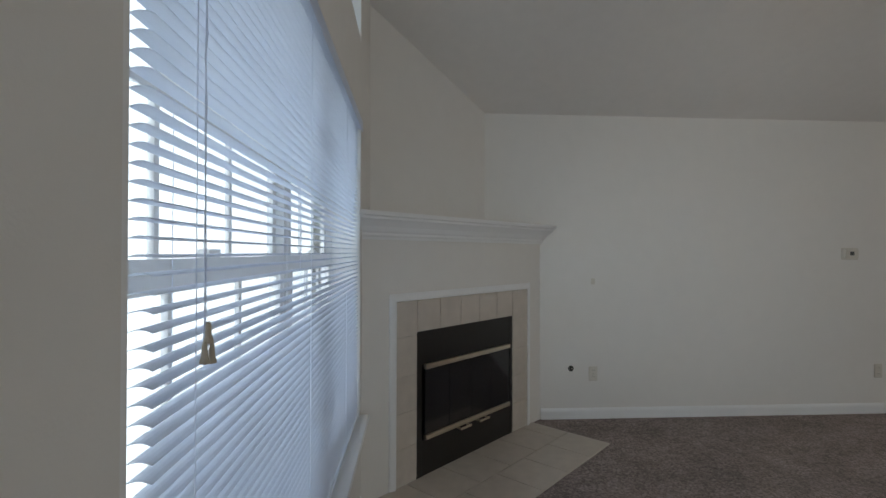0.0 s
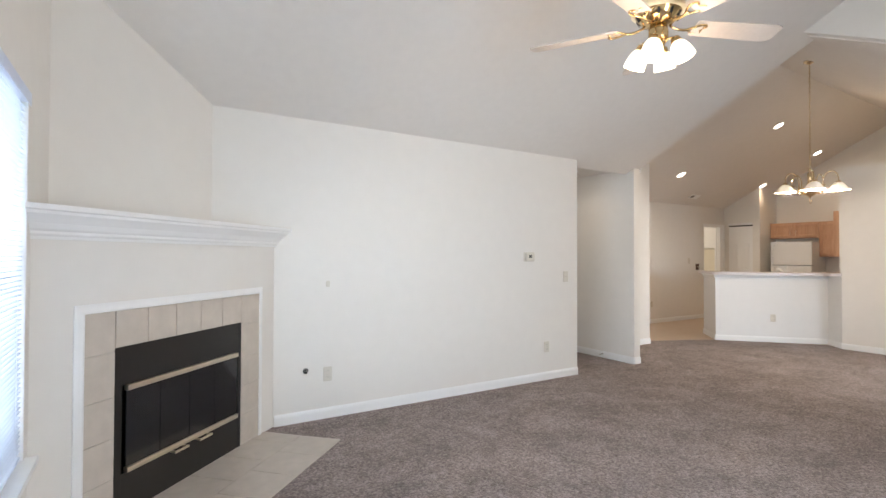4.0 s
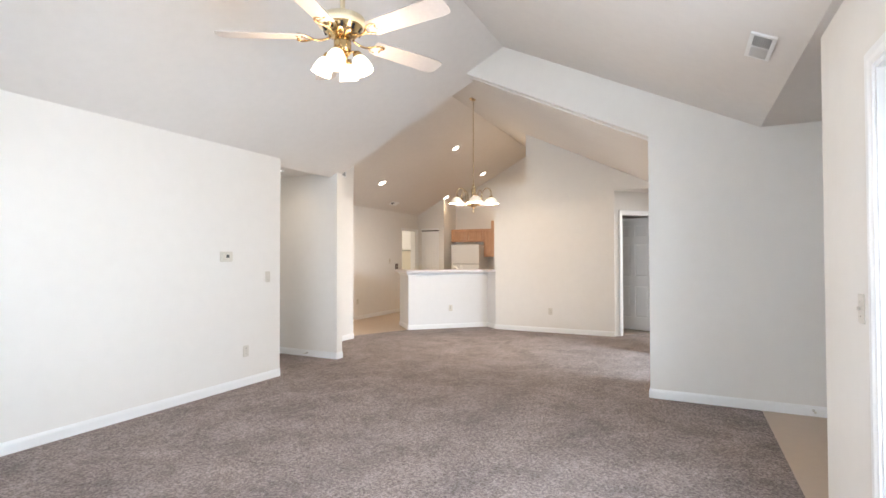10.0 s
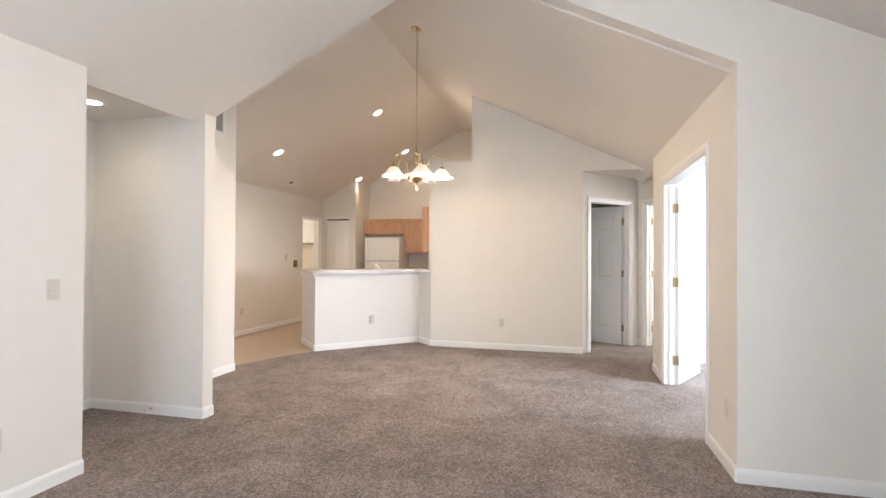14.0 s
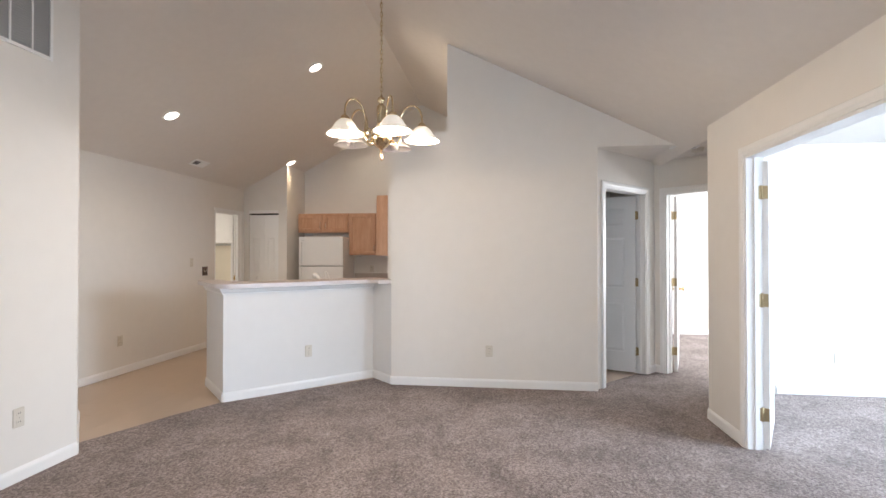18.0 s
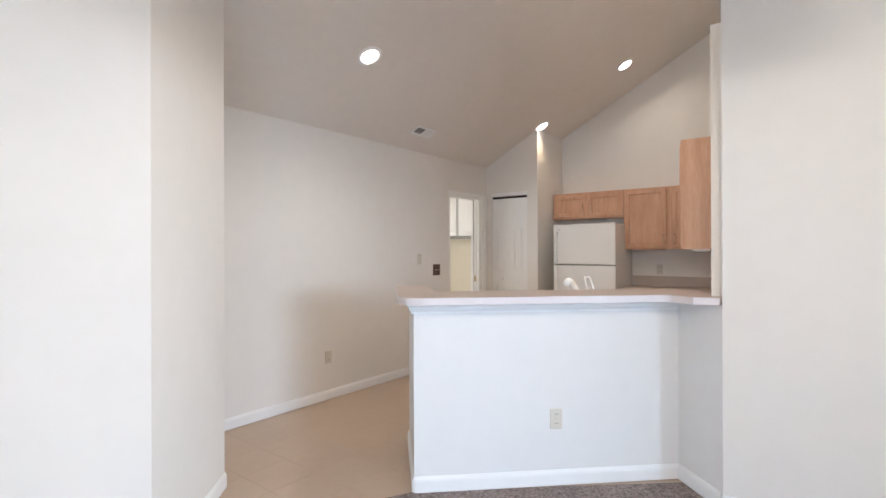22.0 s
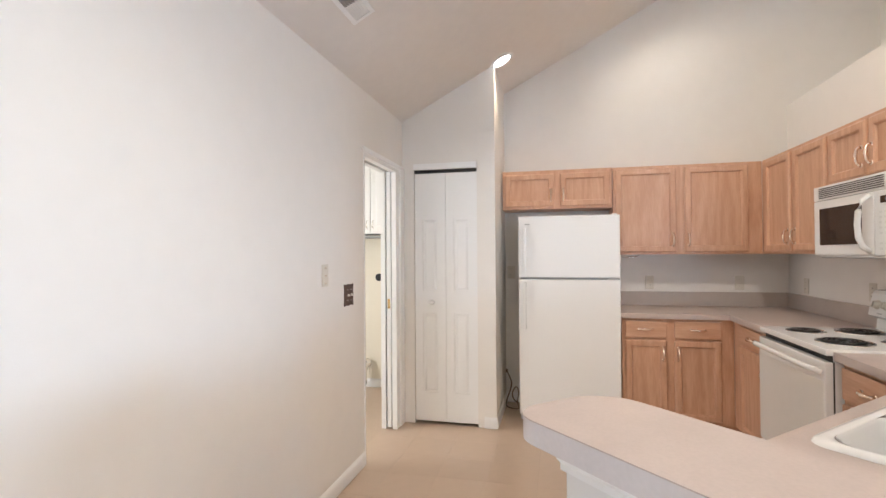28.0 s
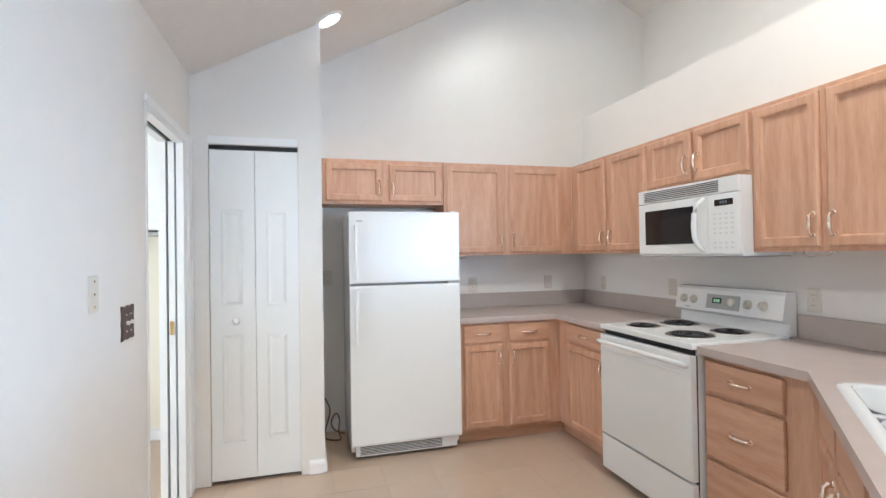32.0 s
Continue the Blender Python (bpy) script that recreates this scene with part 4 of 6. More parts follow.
def hearth():
    ob = thing("hearth", "flush beige ceramic tile hearth set in the carpet", "hearth", FP)
    # front edge 0.53 m out; right end follows the long wall, left end the window wall
    dpt = 0.63
    g = 0.003
    bm = bmesh.new()
    poly = [(0.02, -0.001), (1.715, -0.001), (1.700, -dpt), (0.02, -dpt)]
    prism(bm, poly, -0.005, 0.004)
    bed = part("bed", bm, GROUT, ob, "grout bed")
    rows = [0.0, 0.315, dpt]
    for j in range(2):
        off = 0.0 if j % 2 == 0 else 0.15
        us = [0.02] + [u for u in [0.02 + off + 0.305 * i for i in range(1, 7)] if u < 1.64] + [1.70]
        for u0, u1 in zip(us, us[1:]):
            part("tile", blk(u0 + g, -rows[j + 1] + g, 0.0, u1 - g, -rows[j] - g, 0.009, None, 0.002), TILE, bed)
    return ob


def ceiling_fan(x, y, z):
    """Five-blade fan on a long downrod from the ridge, with a four-lamp light kit."""
    ob = thing("ceiling_fan", "brass and white five-blade ceiling fan with four lit frosted shades", "fan", pose(x, y, z))
    IVORY = mat("antique cream paint", (0.78, 0.68, 0.48), 0.35, grain=0.04, scale=40)
    BLADE = mat("white washed blade", (0.58, 0.51, 0.46), 0.45, grain=0.10, scale=50, bump=0.04, bscale=120)
    bm = bmesh.new()
    lathe(bm, [(0, ZR_L - z - 0.03), (0.07, ZR_L - z - 0.03), (0.065, ZR_L - z - 0.07), (0.03, ZR_L - z - 0.11), (0.014, ZR_L - z - 0.115)], 24)
    part("canopy", bm, BRASS, ob)
    bm = bmesh.new()
    tube(bm, [(0, 0, 0.14), (0, 0, ZR_L - z - 0.10)], 0.0135, 12)
    part("downrod", bm, IVORY, ob)
    bm = bmesh.new()
    lathe(bm, [(0.016, 0.165), (0.030, 0.16), (0.036, 0.15), (0.08, 0.142), (0.128, 0.118), (0.138, 0.095), (0.138, 0.078), (0.118, 0.070)], 36)
    body = part("motor_housing", bm, IVORY, ob, "cream painted motor housing")
    bm = bmesh.new()
    lathe(bm, [(0.118, 0.072), (0.112, 0.060), (0.10, 0.040), (0.074, 0.016), (0.045, 0.006), (0.030, 0.004)], 36)
    part("motor_band", bm, BRASS, ob, "polished brass lower bell")
    for i in range(10):
        a = radians(36 * i)
        part("vent_slot", blk(-0.006, -0.002, -0.016, 0.006, 0.002, 0.016, pose(0.107 * math.cos(a), 0.107 * math.sin(a), 0.046, 28, 0, math.degrees(a) + 90)), DARKGAP, body)
    bm = bmesh.new()
    lathe(bm, [(0.030, 0.005), (0.046, 0.0), (0.050, -0.02), (0.050, -0.055), (0.044, -0.07), (0.02, -0.075)], 30)
    part("switch_housing", bm, BRASS, ob)
    bm = bmesh.new()
    lathe(bm, [(0.02, -0.072), (0.030, -0.082), (0.034, -0.10), (0.022, -0.12), (0.012, -0.128), (0, -0.13)], 24)
    hub = part("light_fitter", bm, BRASS, ob)
    for k in range(5):
        a = -24 + 72 * k
        m = pose(0, 0, 0, 0, 0, a)
        bm = bmesh.new()
        tube(bm, flowing([(0.07, 0.0, 0.012), (0.11, 0, -0.002), (0.15, 0, -0.004), (0.185, 0, 0.004)]), 0.007, 8)
        for s in (1, -1):
            tube(bm, flowing([(0.165, 0, 0.0), (0.185, s * 0.018, 0.002), (0.215, s * 0.040, 0.006), (0.245, s * 0.045, 0.008), (0.262, s * 0.030, 0.008), (0.25, s * 0.012, 0.008)], 3), 0.0055, 7)
        bmesh.ops.transform(bm, matrix=m, verts=bm.verts)
        iron = part("blade_iron", bm, BRASS, ob, "scrolled brass blade iron")
        bm = bmesh.new()
        out = [(0.205, -0.052), (0.215, -0.058), (0.45, -0.066), (0.66, -0.070), (0.695, -0.058), (0.704, -0.03), (0.704, 0.03), (0.695, 0.058), (0.66, 0.070), (0.45, 0.066), (0.215, 0.058), (0.205, 0.052)]
        prism(bm, out, 0.006, 0.012, pose(0, 0, 0.004, -12, 0, 0))
        bmesh.ops.transform(bm, matrix=m, verts=bm.verts)
        part("blade", bm, BLADE, ob, "white-washed fan blade")
        for sx, sy in ((0.222, 0.03), (0.222, -0.03), (0.25, 0.0)):
            bm = bmesh.new()
            lathe(bm, [(0.006, 0), (0.005, -0.003), (0, -0.004)], 8, m @ pose(sx, sy, 0.004 - sy * 0.2))
            part("blade_screw", bm, BRASS, iron)
    for k in range(4):
        a = radians(20 + 90 * k)
        c, s = math.cos(a), math.sin(a)
        bm = bmesh.new()
        tube(bm, [(0.02 * c, 0.02 * s, -0.10), (0.05 * c, 0.05 * s, -0.072), (0.074 * c, 0.074 * s, -0.074), (0.085 * c, 0.085 * s, -0.09)], 0.007, 8)
        arm = part("lamp_arm", bm, BRASS, hub)
        m = pose(0.086 * c, 0.086 * s, -0.088, 0, -22, 20 + 90 * k)
        bm = bmesh.new()
        lathe(bm, [(0.0, 0.012), (0.022, 0.01), (0.026, -0.004), (0.027, -0.03), (0.024, -0.034)], 20, m)
        part("socket_cup", bm, BRASS, ob)
        bm = bmesh.new()
        lathe(bm, [(0.025, -0.018), (0.036, -0.030), (0.047, -0.055), (0.054, -0.085), (0.056, -0.112), (0.0535, -0.112), (0.051, -0.085), (0.044, -0.055), (0.033, -0.032)], 28, m)
        part("shade", bm, LIT, ob, "lit frosted tulip shade")
    for dx in (0.03, -0.035):
        bm = bmesh.new()
        tube(bm, [(dx, 0.01, -0.07), (dx * 1.1, 0.01, -0.19)], 0.0012, 5)
        part("pull_chain", bm, BRASS, ob)
    for k in range(4):
        a = radians(20 + 90 * k)
        bulb("fan_lamp", (x + 0.19 * math.cos(a), y + 0.19 * math.sin(a), z - 0.25), FAN_W, radius=0.05)
    return ob


FAN_W = 7.0
living_window()
upper_window()
mini_blind()
fireplace()
hearth()
ceiling_fan(2.28, 1.19, 2.57)


def thermostat(x, y, z):
    ob = thing("thermostat", "white plastic wall thermostat with a small dark display", "thermostat", pose(x, y, z))
    part("backplate", rounded_plate(0.150, 0.100, 0.005, 0.012), PLASTIC, ob)
    part("body", rounded_plate(0.120, 0.085, 0.026, 0.010), PLASTIC, ob)
    part("display", blk(-0.018, -0.0275, -0.012, 0.018, -0.026, 0.020), mat("grey display", (0.06, 0.065, 0.06), 0.3, grain=0.1, scale=60), ob, "dark display window")
    return ob


def cable_hole(x, y, z):
    ob = thing("cable_port", "round cable hole with a frayed cable end in the wall", "cable port", pose(x, y, z))
    bm = bmesh.new()
    lathe(bm, [(0.022, 0.0), (0.022, 0.003), (0.016, 0.004), (0.015, -0.001), (0, -0.001)], 20, pose(0, -0.001, 0, 90))
    part("ring", bm, RUBBER, ob)
    bm = bmesh.new()
    tube(bm, [(0, 0.0, 0), (0.002, -0.012, 0.003), (0.006, -0.022, -0.002)], 0.005, 8)
    part("cable", bm, CHROME, ob)


def blank_plate(x, y, z, rz, where):
    ob = thing("blank_wall_plate", "small ivory blank cover plate on the " + where, "wall plate", pose(x, y, z, 0, 0, rz))
    part("plate", rounded_plate(0.032, 0.050, 0.006), PLASTIC, ob)


thermostat(3.454, YA, 1.335)
cable_hole(1.074, YA, 0.405)
outlet(1.257, YA, 0.362, 0, "long living room wall")
outlet(3.706, YA, 0.356, 0, "long living room wall")
switch_plate(3.996, YA, 1.116, 0, "long living room wall")
blank_plate(1.255, YA, 1.106, 0, "long living room wall")
switch_plate(2.563, YR, 1.105, 180, "wall beside the glazed door")
switch_plate(4.75, 4.66, 1.12, 0, "hall alcove wall")
sl = math.degrees(math.atan((ZR_L - EAVE) / (RIDGE_L - YE)))
register(pose(3.38, -0.97, z_living(-0.97) - 0.001, sl, 0, 0), 0.34, 0.14, "sloping living room ceiling")


def door_stop(x, y, rz):
    ob = thing("door_stop", "small spring door stop on the baseboard", "door stop", pose(x, y, 0.05, 0, 0, rz))
    bm = bmesh.new()
    lathe(bm, [(0.012, 0), (0.010, 0.006), (0.006, 0.010), (0.006, 0.055), (0, 0.056)], 12, pose(0, 0, 0, 90))
    part("spring", bm, CHROME, ob)
    bm = bmesh.new()
    lathe(bm, [(0.008, 0.05), (0.009, 0.065), (0, 0.068)], 12, pose(0, 0, 0, 90))
    part("tip", bm, PLASTIC, ob)


door_stop(5.185 - 0.013, 4.02, -90)
door_stop(XG - 0.013, -1.50, -90)


def alcove_light():
    ob = thing("recessed_light", "lit round recessed ceiling lamp over the hall alcove", "lamp", pose(4.72, 4.15, EAVE))
    bm = bmesh.new()
    lathe(bm, [(0.072, -0.002), (0.074, -0.010), (0.094, -0.008), (0.100, -0.003), (0.100, 0.001)], 32)
    part("trim_ring", bm, TRIM, ob)
    bm = bmesh.new()
    lathe(bm, [(0, -0.006), (0.05, -0.005), (0.073, -0.0035)], 32)
    part("lens", bm, CANLIT, ob)
    spot("alcove_lamp", (4.72, 4.15, EAVE - 0.03), 12, cone=150)


alcove_light()


def patio_door():
    """Full-lite white door in the right-hand wall."""
    ob = thing("door_1", "white full-glass patio door with daylight behind it", "door", None, "", "structure")
    x0, x1, y = 1.52, 2.34, YR - 0.07
    bm = bmesh.new()
    box(bm, x0, y, 0.012, x0 + 0.11, y + 0.04, 2.01)
    box(bm, x1 - 0.11, y, 0.012, x1, y + 0.04, 2.01)
    box(bm, x0 + 0.11, y, 0.012, x1 - 0.11, y + 0.04, 0.24)
    box(bm, x0 + 0.11, y, 1.88, x1 - 0.11, y + 0.04, 2.01)
    part("leaf", bm, DOORW, ob)
    p = part("pane", blk(x0 + 0.11, y + 0.017, 0.24, x1 - 0.11, y + 0.022, 1.88), GLASS, ob)
    p.visible_shadow = False
    bm = bmesh.new()
    lathe(bm, [(0.028, 0), (0.028, 0.006), (0.012, 0.012), (0.012, 0.03), (0.026, 0.042), (0.027, 0.055), (0, 0.066)], 20, pose(x0 + 0.06, y + 0.04, 0.93, -90))
    part("knob", bm, BRASS, ob)


patio_door()
jamb((2.36, YR), (1.50, YR), 2.03, 0.12)
casing((2.36, YR), (1.50, YR), 2.03)

# dining room and hall nook --------------------------------------------------------------
def return_grille():
    """Three-part return air grille high on the wall."""
    ob = thing("return_air_grille", "white framed grey return air grille high on the wall", "vent", pose(6.10, 4.37, 2.86))
    w, h = 0.70, 0.46
    bm = bmesh.new()
    for a in ((-w / 2, -h / 2, w / 2, -h / 2 + 0.02), (-w / 2, h / 2 - 0.02, w / 2, h / 2), (-w / 2, -h / 2 + 0.02, -w / 2 + 0.02, h / 2 - 0.02), (w / 2 - 0.02, -h / 2 + 0.02, w / 2, h / 2 - 0.02)):
        box(bm, a[0], -0.012, a[1], a[2], 0, a[3])
    for k in range(1, 5):
        x = -w / 2 + w * k / 5
        box(bm, x - 0.006, -0.011, -h / 2 + 0.02, x + 0.006, 0, h / 2 - 0.02)
    part("frame", bm, TRIM, ob)
    part("backing", blk(-w / 2 + 0.015, -0.003, -h / 2 + 0.015, w / 2 - 0.015, -0.001, h / 2 - 0.015), GREYP, ob, "grey filter")
    me = mesh_from("louvre", blk(-w / 2 + 0.02, -0.006, -0.0006, w / 2 - 0.02, 0.006, 0.0006), GREYP)
    for i in range(26):
        s = new("louvre", me)
        s.parent = ob
        s.matrix_basis = pose(0, -0.0055, -h / 2 + 0.03 + (h - 0.06) * i / 25, 38)


return_grille()


PALEBRASS = mat("pale polished brass fitting", (0.73, 0.59, 0.38), 0.14, metal=1.0, grain=0.12, scale=60)


def chandelier(x, y, ztop, zring):
    """Five-arm brass chandelier with glass bell shades on a chain."""
    ob = thing("chandelier", "polished brass five-arm chandelier with frosted bell shades on a chain", "chandelier", pose(x, y, zring))
    bm = bmesh.new()
    lathe(bm, [(0, ztop - zring), (0.062, ztop - zring), (0.060, ztop - zring - 0.012), (0.02, ztop - zring - 0.035), (0, ztop - zring - 0.04)], 24)
    part("canopy", bm, PALEBRASS, ob)
    # chain of links
    z0, z1 = 0.405, ztop - zring - 0.03
    n = int((z1 - z0) / 0.030)
    bm = bmesh.new()
    tube(bm, [(0.008 * math.cos(a), 0, 0.021 * math.sin(a)) for a in [2 * math.pi * i / 12 for i in range(12)]], 0.0021, 5, True)
    me = mesh_from("chain_link", bm, PALEBRASS)
    for i in range(n):
        ln = new("chain_link", me)
        ln.parent = ob
        ln.matrix_basis = pose(0, 0, z0 + (i + 0.5) * (z1 - z0) / n, 0, 0, 90 * (i % 2) + 12)
    bm = bmesh.new()
    tube(bm, [(0.004 * math.sin(i * 1.3), 0.004 * math.cos(i * 1.3), z0 + (z1 - z0) * i / 40) for i in range(41)], 0.0022, 5)
    part("cord", bm, mat("gold lamp cord", (0.55, 0.44, 0.24), 0.5, grain=0.1, scale=60), ob)
    # column and bowls
    bm = bmesh.new()
    lathe(bm, [(0, 0.412), (0.008, 0.410), (0.009, 0.398), (0.020, 0.394), (0.026, 0.382), (0.024, 0.368), (0.014, 0.358), (0.016, 0.350), (0.024, 0.344), (0.030, 0.330), (0.031, 0.300), (0.028, 0.262), (0.026, 0.235), (0.032, 0.225), (0.032, 0.215), (0.020, 0.205), (0.018, 0.185), (0.028, 0.175), (0.030, 0.160), (0.020, 0.15)], 28)
    part("column", bm, PALEBRASS, ob)
    bm = bmesh.new()
    lathe(bm, [(0.020, 0.155), (0.050, 0.150), (0.074, 0.140), (0.078, 0.128), (0.070, 0.112), (0.052, 0.086), (0.030, 0.068), (0.012, 0.060), (0.010, 0.048), (0, 0.046)], 36)
    part("bowl", bm, PALEBRASS, ob)
    bm = bmesh.new()
    tube(bm, [(0.025 * math.cos(a), 0, 0.018 + 0.033 * math.sin(a)) for a in [2 * math.pi * i / 20 for i in range(20)]], 0.0042, 8, True)
    part("ring", bm, PALEBRASS, ob)
    R, DROP = 0.265, 0.042
    for k in range(5):
        ang = 209 + 72 * k
        m = pose(0, 0, -DROP, 0, 0, ang)
        lit = k in (0, 1, 4)
        pts = [(0.045, 0, 0.145), (0.085, 0, 0.135), (0.115, 0, 0.150), (0.125, 0, 0.19), (0.120, 0, 0.25), (0.128, 0, 0.315), (0.155, 0, 0.365), (0.195, 0, 0.388), (0.235, 0, 0.375), (0.258, 0, 0.34), (R, 0, 0.30), (R, 0, 0.265)]
        bm = bmesh.new()
        tube(bm, flowing(pts), 0.0062, 8)
        tube(bm, flowing([(0.085, 0, 0.135), (0.07, 0, 0.175), (0.082, 0, 0.215), (0.105, 0, 0.22), (0.112, 0, 0.195), (0.098, 0, 0.182)]), 0.0048, 7)
        bmesh.ops.transform(bm, matrix=m, verts=bm.verts)
        arm = part("arm", bm, PALEBRASS, ob, "curved brass arm")
        bm = bmesh.new()
        lathe(bm, [(0, 0.278), (0.018, 0.275), (0.027, 0.262), (0.028, 0.240), (0.024, 0.236)], 20, m @ pose(R, 0, 0))
        part("socket_cup", bm, PALEBRASS, arm)
        bm = bmesh.new()
        lathe(bm, [(0.026, 0.250), (0.036, 0.245), (0.052, 0.232), (0.066, 0.212), (0.077, 0.192), (0.093, 0.175), (0.109, 0.163), (0.114, 0.157), (0.110, 0.157), (0.091, 0.171), (0.074, 0.188), (0.062, 0.209), (0.048, 0.228), (0.029, 0.240)], 32, m @ pose(R, 0, 0))
        part("shade", bm, LITC if lit else UNLIT, ob, "lit frosted glass bell shade" if lit else "unlit frosted glass bell shade")
        bm = bmesh.new()
        lathe(bm, [(0.012, 0.24), (0.014, 0.215), (0.026, 0.19), (0.028, 0.17), (0.018, 0.150), (0, 0.145)], 16, m @ pose(R, 0, 0))
        part("bulb", bm, LIT if lit else UNLIT, arm)
        if lit:
            c = m @ Vector((R, 0, 0.125))
            bulb("chandelier_lamp", (x + c.x, y + c.y, zring + c.z), CHAND_W, radius=0.03)
    return ob


CHAND_W = 34.0
chandelier(6.72, 2.24, z_kitchen(2.24), 2.0)

jamb((7.33, -0.255), (5.70, -0.255), 2.075, 0.12)
casing((7.33, -0.255), (5.70, -0.255), 2.075)
D1A, D1B = Vector((8.755, 0.505)), Vector((9.63, -0.31))
D1D = (D1B - D1A).normalized()
d1p = [tuple(D1A + D1D * 0.14), tuple(D1A + D1D * 0.99)]
jamb(d1p[0], d1p[1], 2.075, 0.12)
casing(d1p[0], d1p[1], 2.075)
jamb((9.538, -0.402), (8.965, -0.975), 2.075, 0.12)
casing((9.538, -0.402), (8.965, -0.975), 2.075)
panel_door("bathroom_door", "white six-panel bathroom door with brass hinges, standing ajar", 0.80, 2.045, pose(9.53, -0.070, 0, 0, 0, 67), hinges=1, jamb_turn=160)
panel_door("bedroom_door", "white six-panel back bedroom door with brass hinges, standing open", 0.76, 2.045, pose(9.593, -0.548, 0, 0, 0, -20), hinges=-1, jamb_turn=155)
panel_door("double_door_leaf", "white six-panel double door leaf with brass hinges, standing open", 0.70, 2.03, pose(7.292, -0.393, 0, 0, 0, -29), hinges=-1, knob=False, jamb_turn=119)
panel_door("double_door_leaf", "white six-panel double door leaf, folded open against the wall", 0.70, 2.03, pose(5.73, -0.375, 0, 0, 0, -97), hinges=1)

outlet(8.705, 1.60, 0.374, -90, "dining wall")
outlet(6.25, 4.37, 0.385, 0, "wall below the return grille")
outlet(5.24, -0.255, 0.377, 180, "wall beside the double doorway")
outlet(8.828, -1.78, 0.36, -90, "bedroom wall")
outlet(12.498, -1.75, 0.36, -90, "back bedroom wall")


def smoke_detector(x, y, z):
    ob = thing("smoke_detector", "round white plastic smoke detector on the nook ceiling", "smoke detector", pose(x, y, z))
    bm = bmesh.new()
    lathe(bm, [(0.070, 0.0), (0.070, -0.010), (0.066, -0.012)], 32)
    part("base", bm, PLASTIC, ob)
    bm = bmesh.new()
    lathe(bm, [(0.062, -0.010), (0.060, -0.030), (0.048, -0.040), (0.02, -0.042), (0, -0.042)], 32)
    part("cover", bm, PLASTIC, ob)
    bm = bmesh.new()
    lathe(bm, [(0.006, -0.041), (0.005, -0.045), (0, -0.046)], 10, pose(0.03, 0, 0))
    part("test_button", bm, GREYP, ob)


smoke_detector(8.90, -0.52, EAVE_K)
register(pose(8.80, -0.36, EAVE_K - 0.001, 0, 0, 90), 0.26, 0.12, "hall nook ceiling", 5)

# bar half wall
BC, BU, BV = Vector((7.89, 4.037)), Vector((0.690, -0.724)), Vector((0.724, 0.690))


def bl(u, v):
    p = BC + BU * u + BV * v
    return (p.x, p.y)


bm = bmesh.new()
prism(bm, [bl(0, 0), bl(1.57, 0), bl(1.585, -0.372), bl(1.70, -0.372), bl(1.70, 0.115), bl(0.115, 0.115), bl(0.115, 0.735), bl(0, 0.735)], 0, 1.062)
structure("wall_bar", bm, mat("white bar paint", (0.79, 0.785, 0.77), 0.6, grain=0.03, scale=9, bump=0.05, bscale=260, spec=0.3), "white painted breakfast bar half wall")


def rounded_poly(pts, radii, seg=12):
    """Plan polygon with rounded corners."""
    out, n = [], len(pts)
    for i, (p, r) in enumerate(zip(pts, radii)):
        p, a, b = Vector(p), Vector(pts[i - 1]), Vector(pts[(i + 1) % n])
        if r <= 0:
            out.append((p.x, p.y))
            continue
        da, db = (a - p).normalized(), (b - p).normalized()
        half = da.angle(db) / 2
        t = r / math.tan(half)
        c = p + (da + db).normalized() * (r / math.sin(half))
        s, e = p + da * t - c, p + db * t - c
        for k in range(seg + 1):
            v = s.lerp(e, k / seg).normalized() * r
            out.append((c.x + v.x, c.y + v.y))
    return out


def bar_counter():
    ob = thing("bar_counter", "pinkish beige laminate breakfast bar top with rounded corners", "counter")
    local = [(-0.090, -0.155), (1.43, -0.160), (1.47, -0.30), (1.575, -0.365), (1.715, -0.25), (1.715, 0.262), (0.140, 0.262), (0.140, 0.780), (-0.090, 0.780)]
    rad = [0.15, 0.05, 0.0, 0.0, 0.0, 0.0, 0.10, 0.09, 0.06]
    pts = rounded_poly([bl(*p) for p in local], rad)
    bm = bmesh.new()
    prism(bm, pts, 1.062, 1.0995)
    part("slab", bm, mat("laminate edge", (0.70, 0.66, 0.66), 0.4, grain=0.08, scale=120), ob, "grey-beige laminate edge")
    bm = bmesh.new()
    prism(bm, pts, 1.0995, 1.1015)
    part("top", bm, LAMINATE, ob, "pinkish beige laminate sheet")
    # moulding under the overhang
    prof = [(0.0, 1.000), (0.014, 1.000), (0.014, 1.012), (0.022, 1.020), (0.030, 1.040), (0.040, 1.050), (0.040, 1.0615), (0.0, 1.0615)]
    for name, a, b, n in (("moulding", (0, 0), (1.57, 0), (0, -1)), ("moulding", (0, 0.735), (0, 0), (-1, 0))):
        bm = bmesh.new()
        ea, eb = (Vector(a), Vector(b))
        d = (eb - ea).normalized()
        ring0, ring1 = [], []
        for o, z in prof:
            pa = ea + Vector(n) * (o + 0.0005) - d * (o if a == (0, 0) else 0)
            pb = eb + Vector(n) * (o + 0.0005) + d * (o if b == (0, 0) else 0)
            ring0.append((*bl(*pa), z))
            ring1.append((*bl(*pb), z))
        solid(bm, ring0, ring1)
        part(name, bm, TRIM, ob, "white moulding under the bar top")
    return ob


bar_counter()
m45 = math.degrees(math.atan2(BU.y, BU.x))
ox, oy = bl(0.82, 0)
outlet(ox, oy, 0.38, m45, "breakfast bar wall")

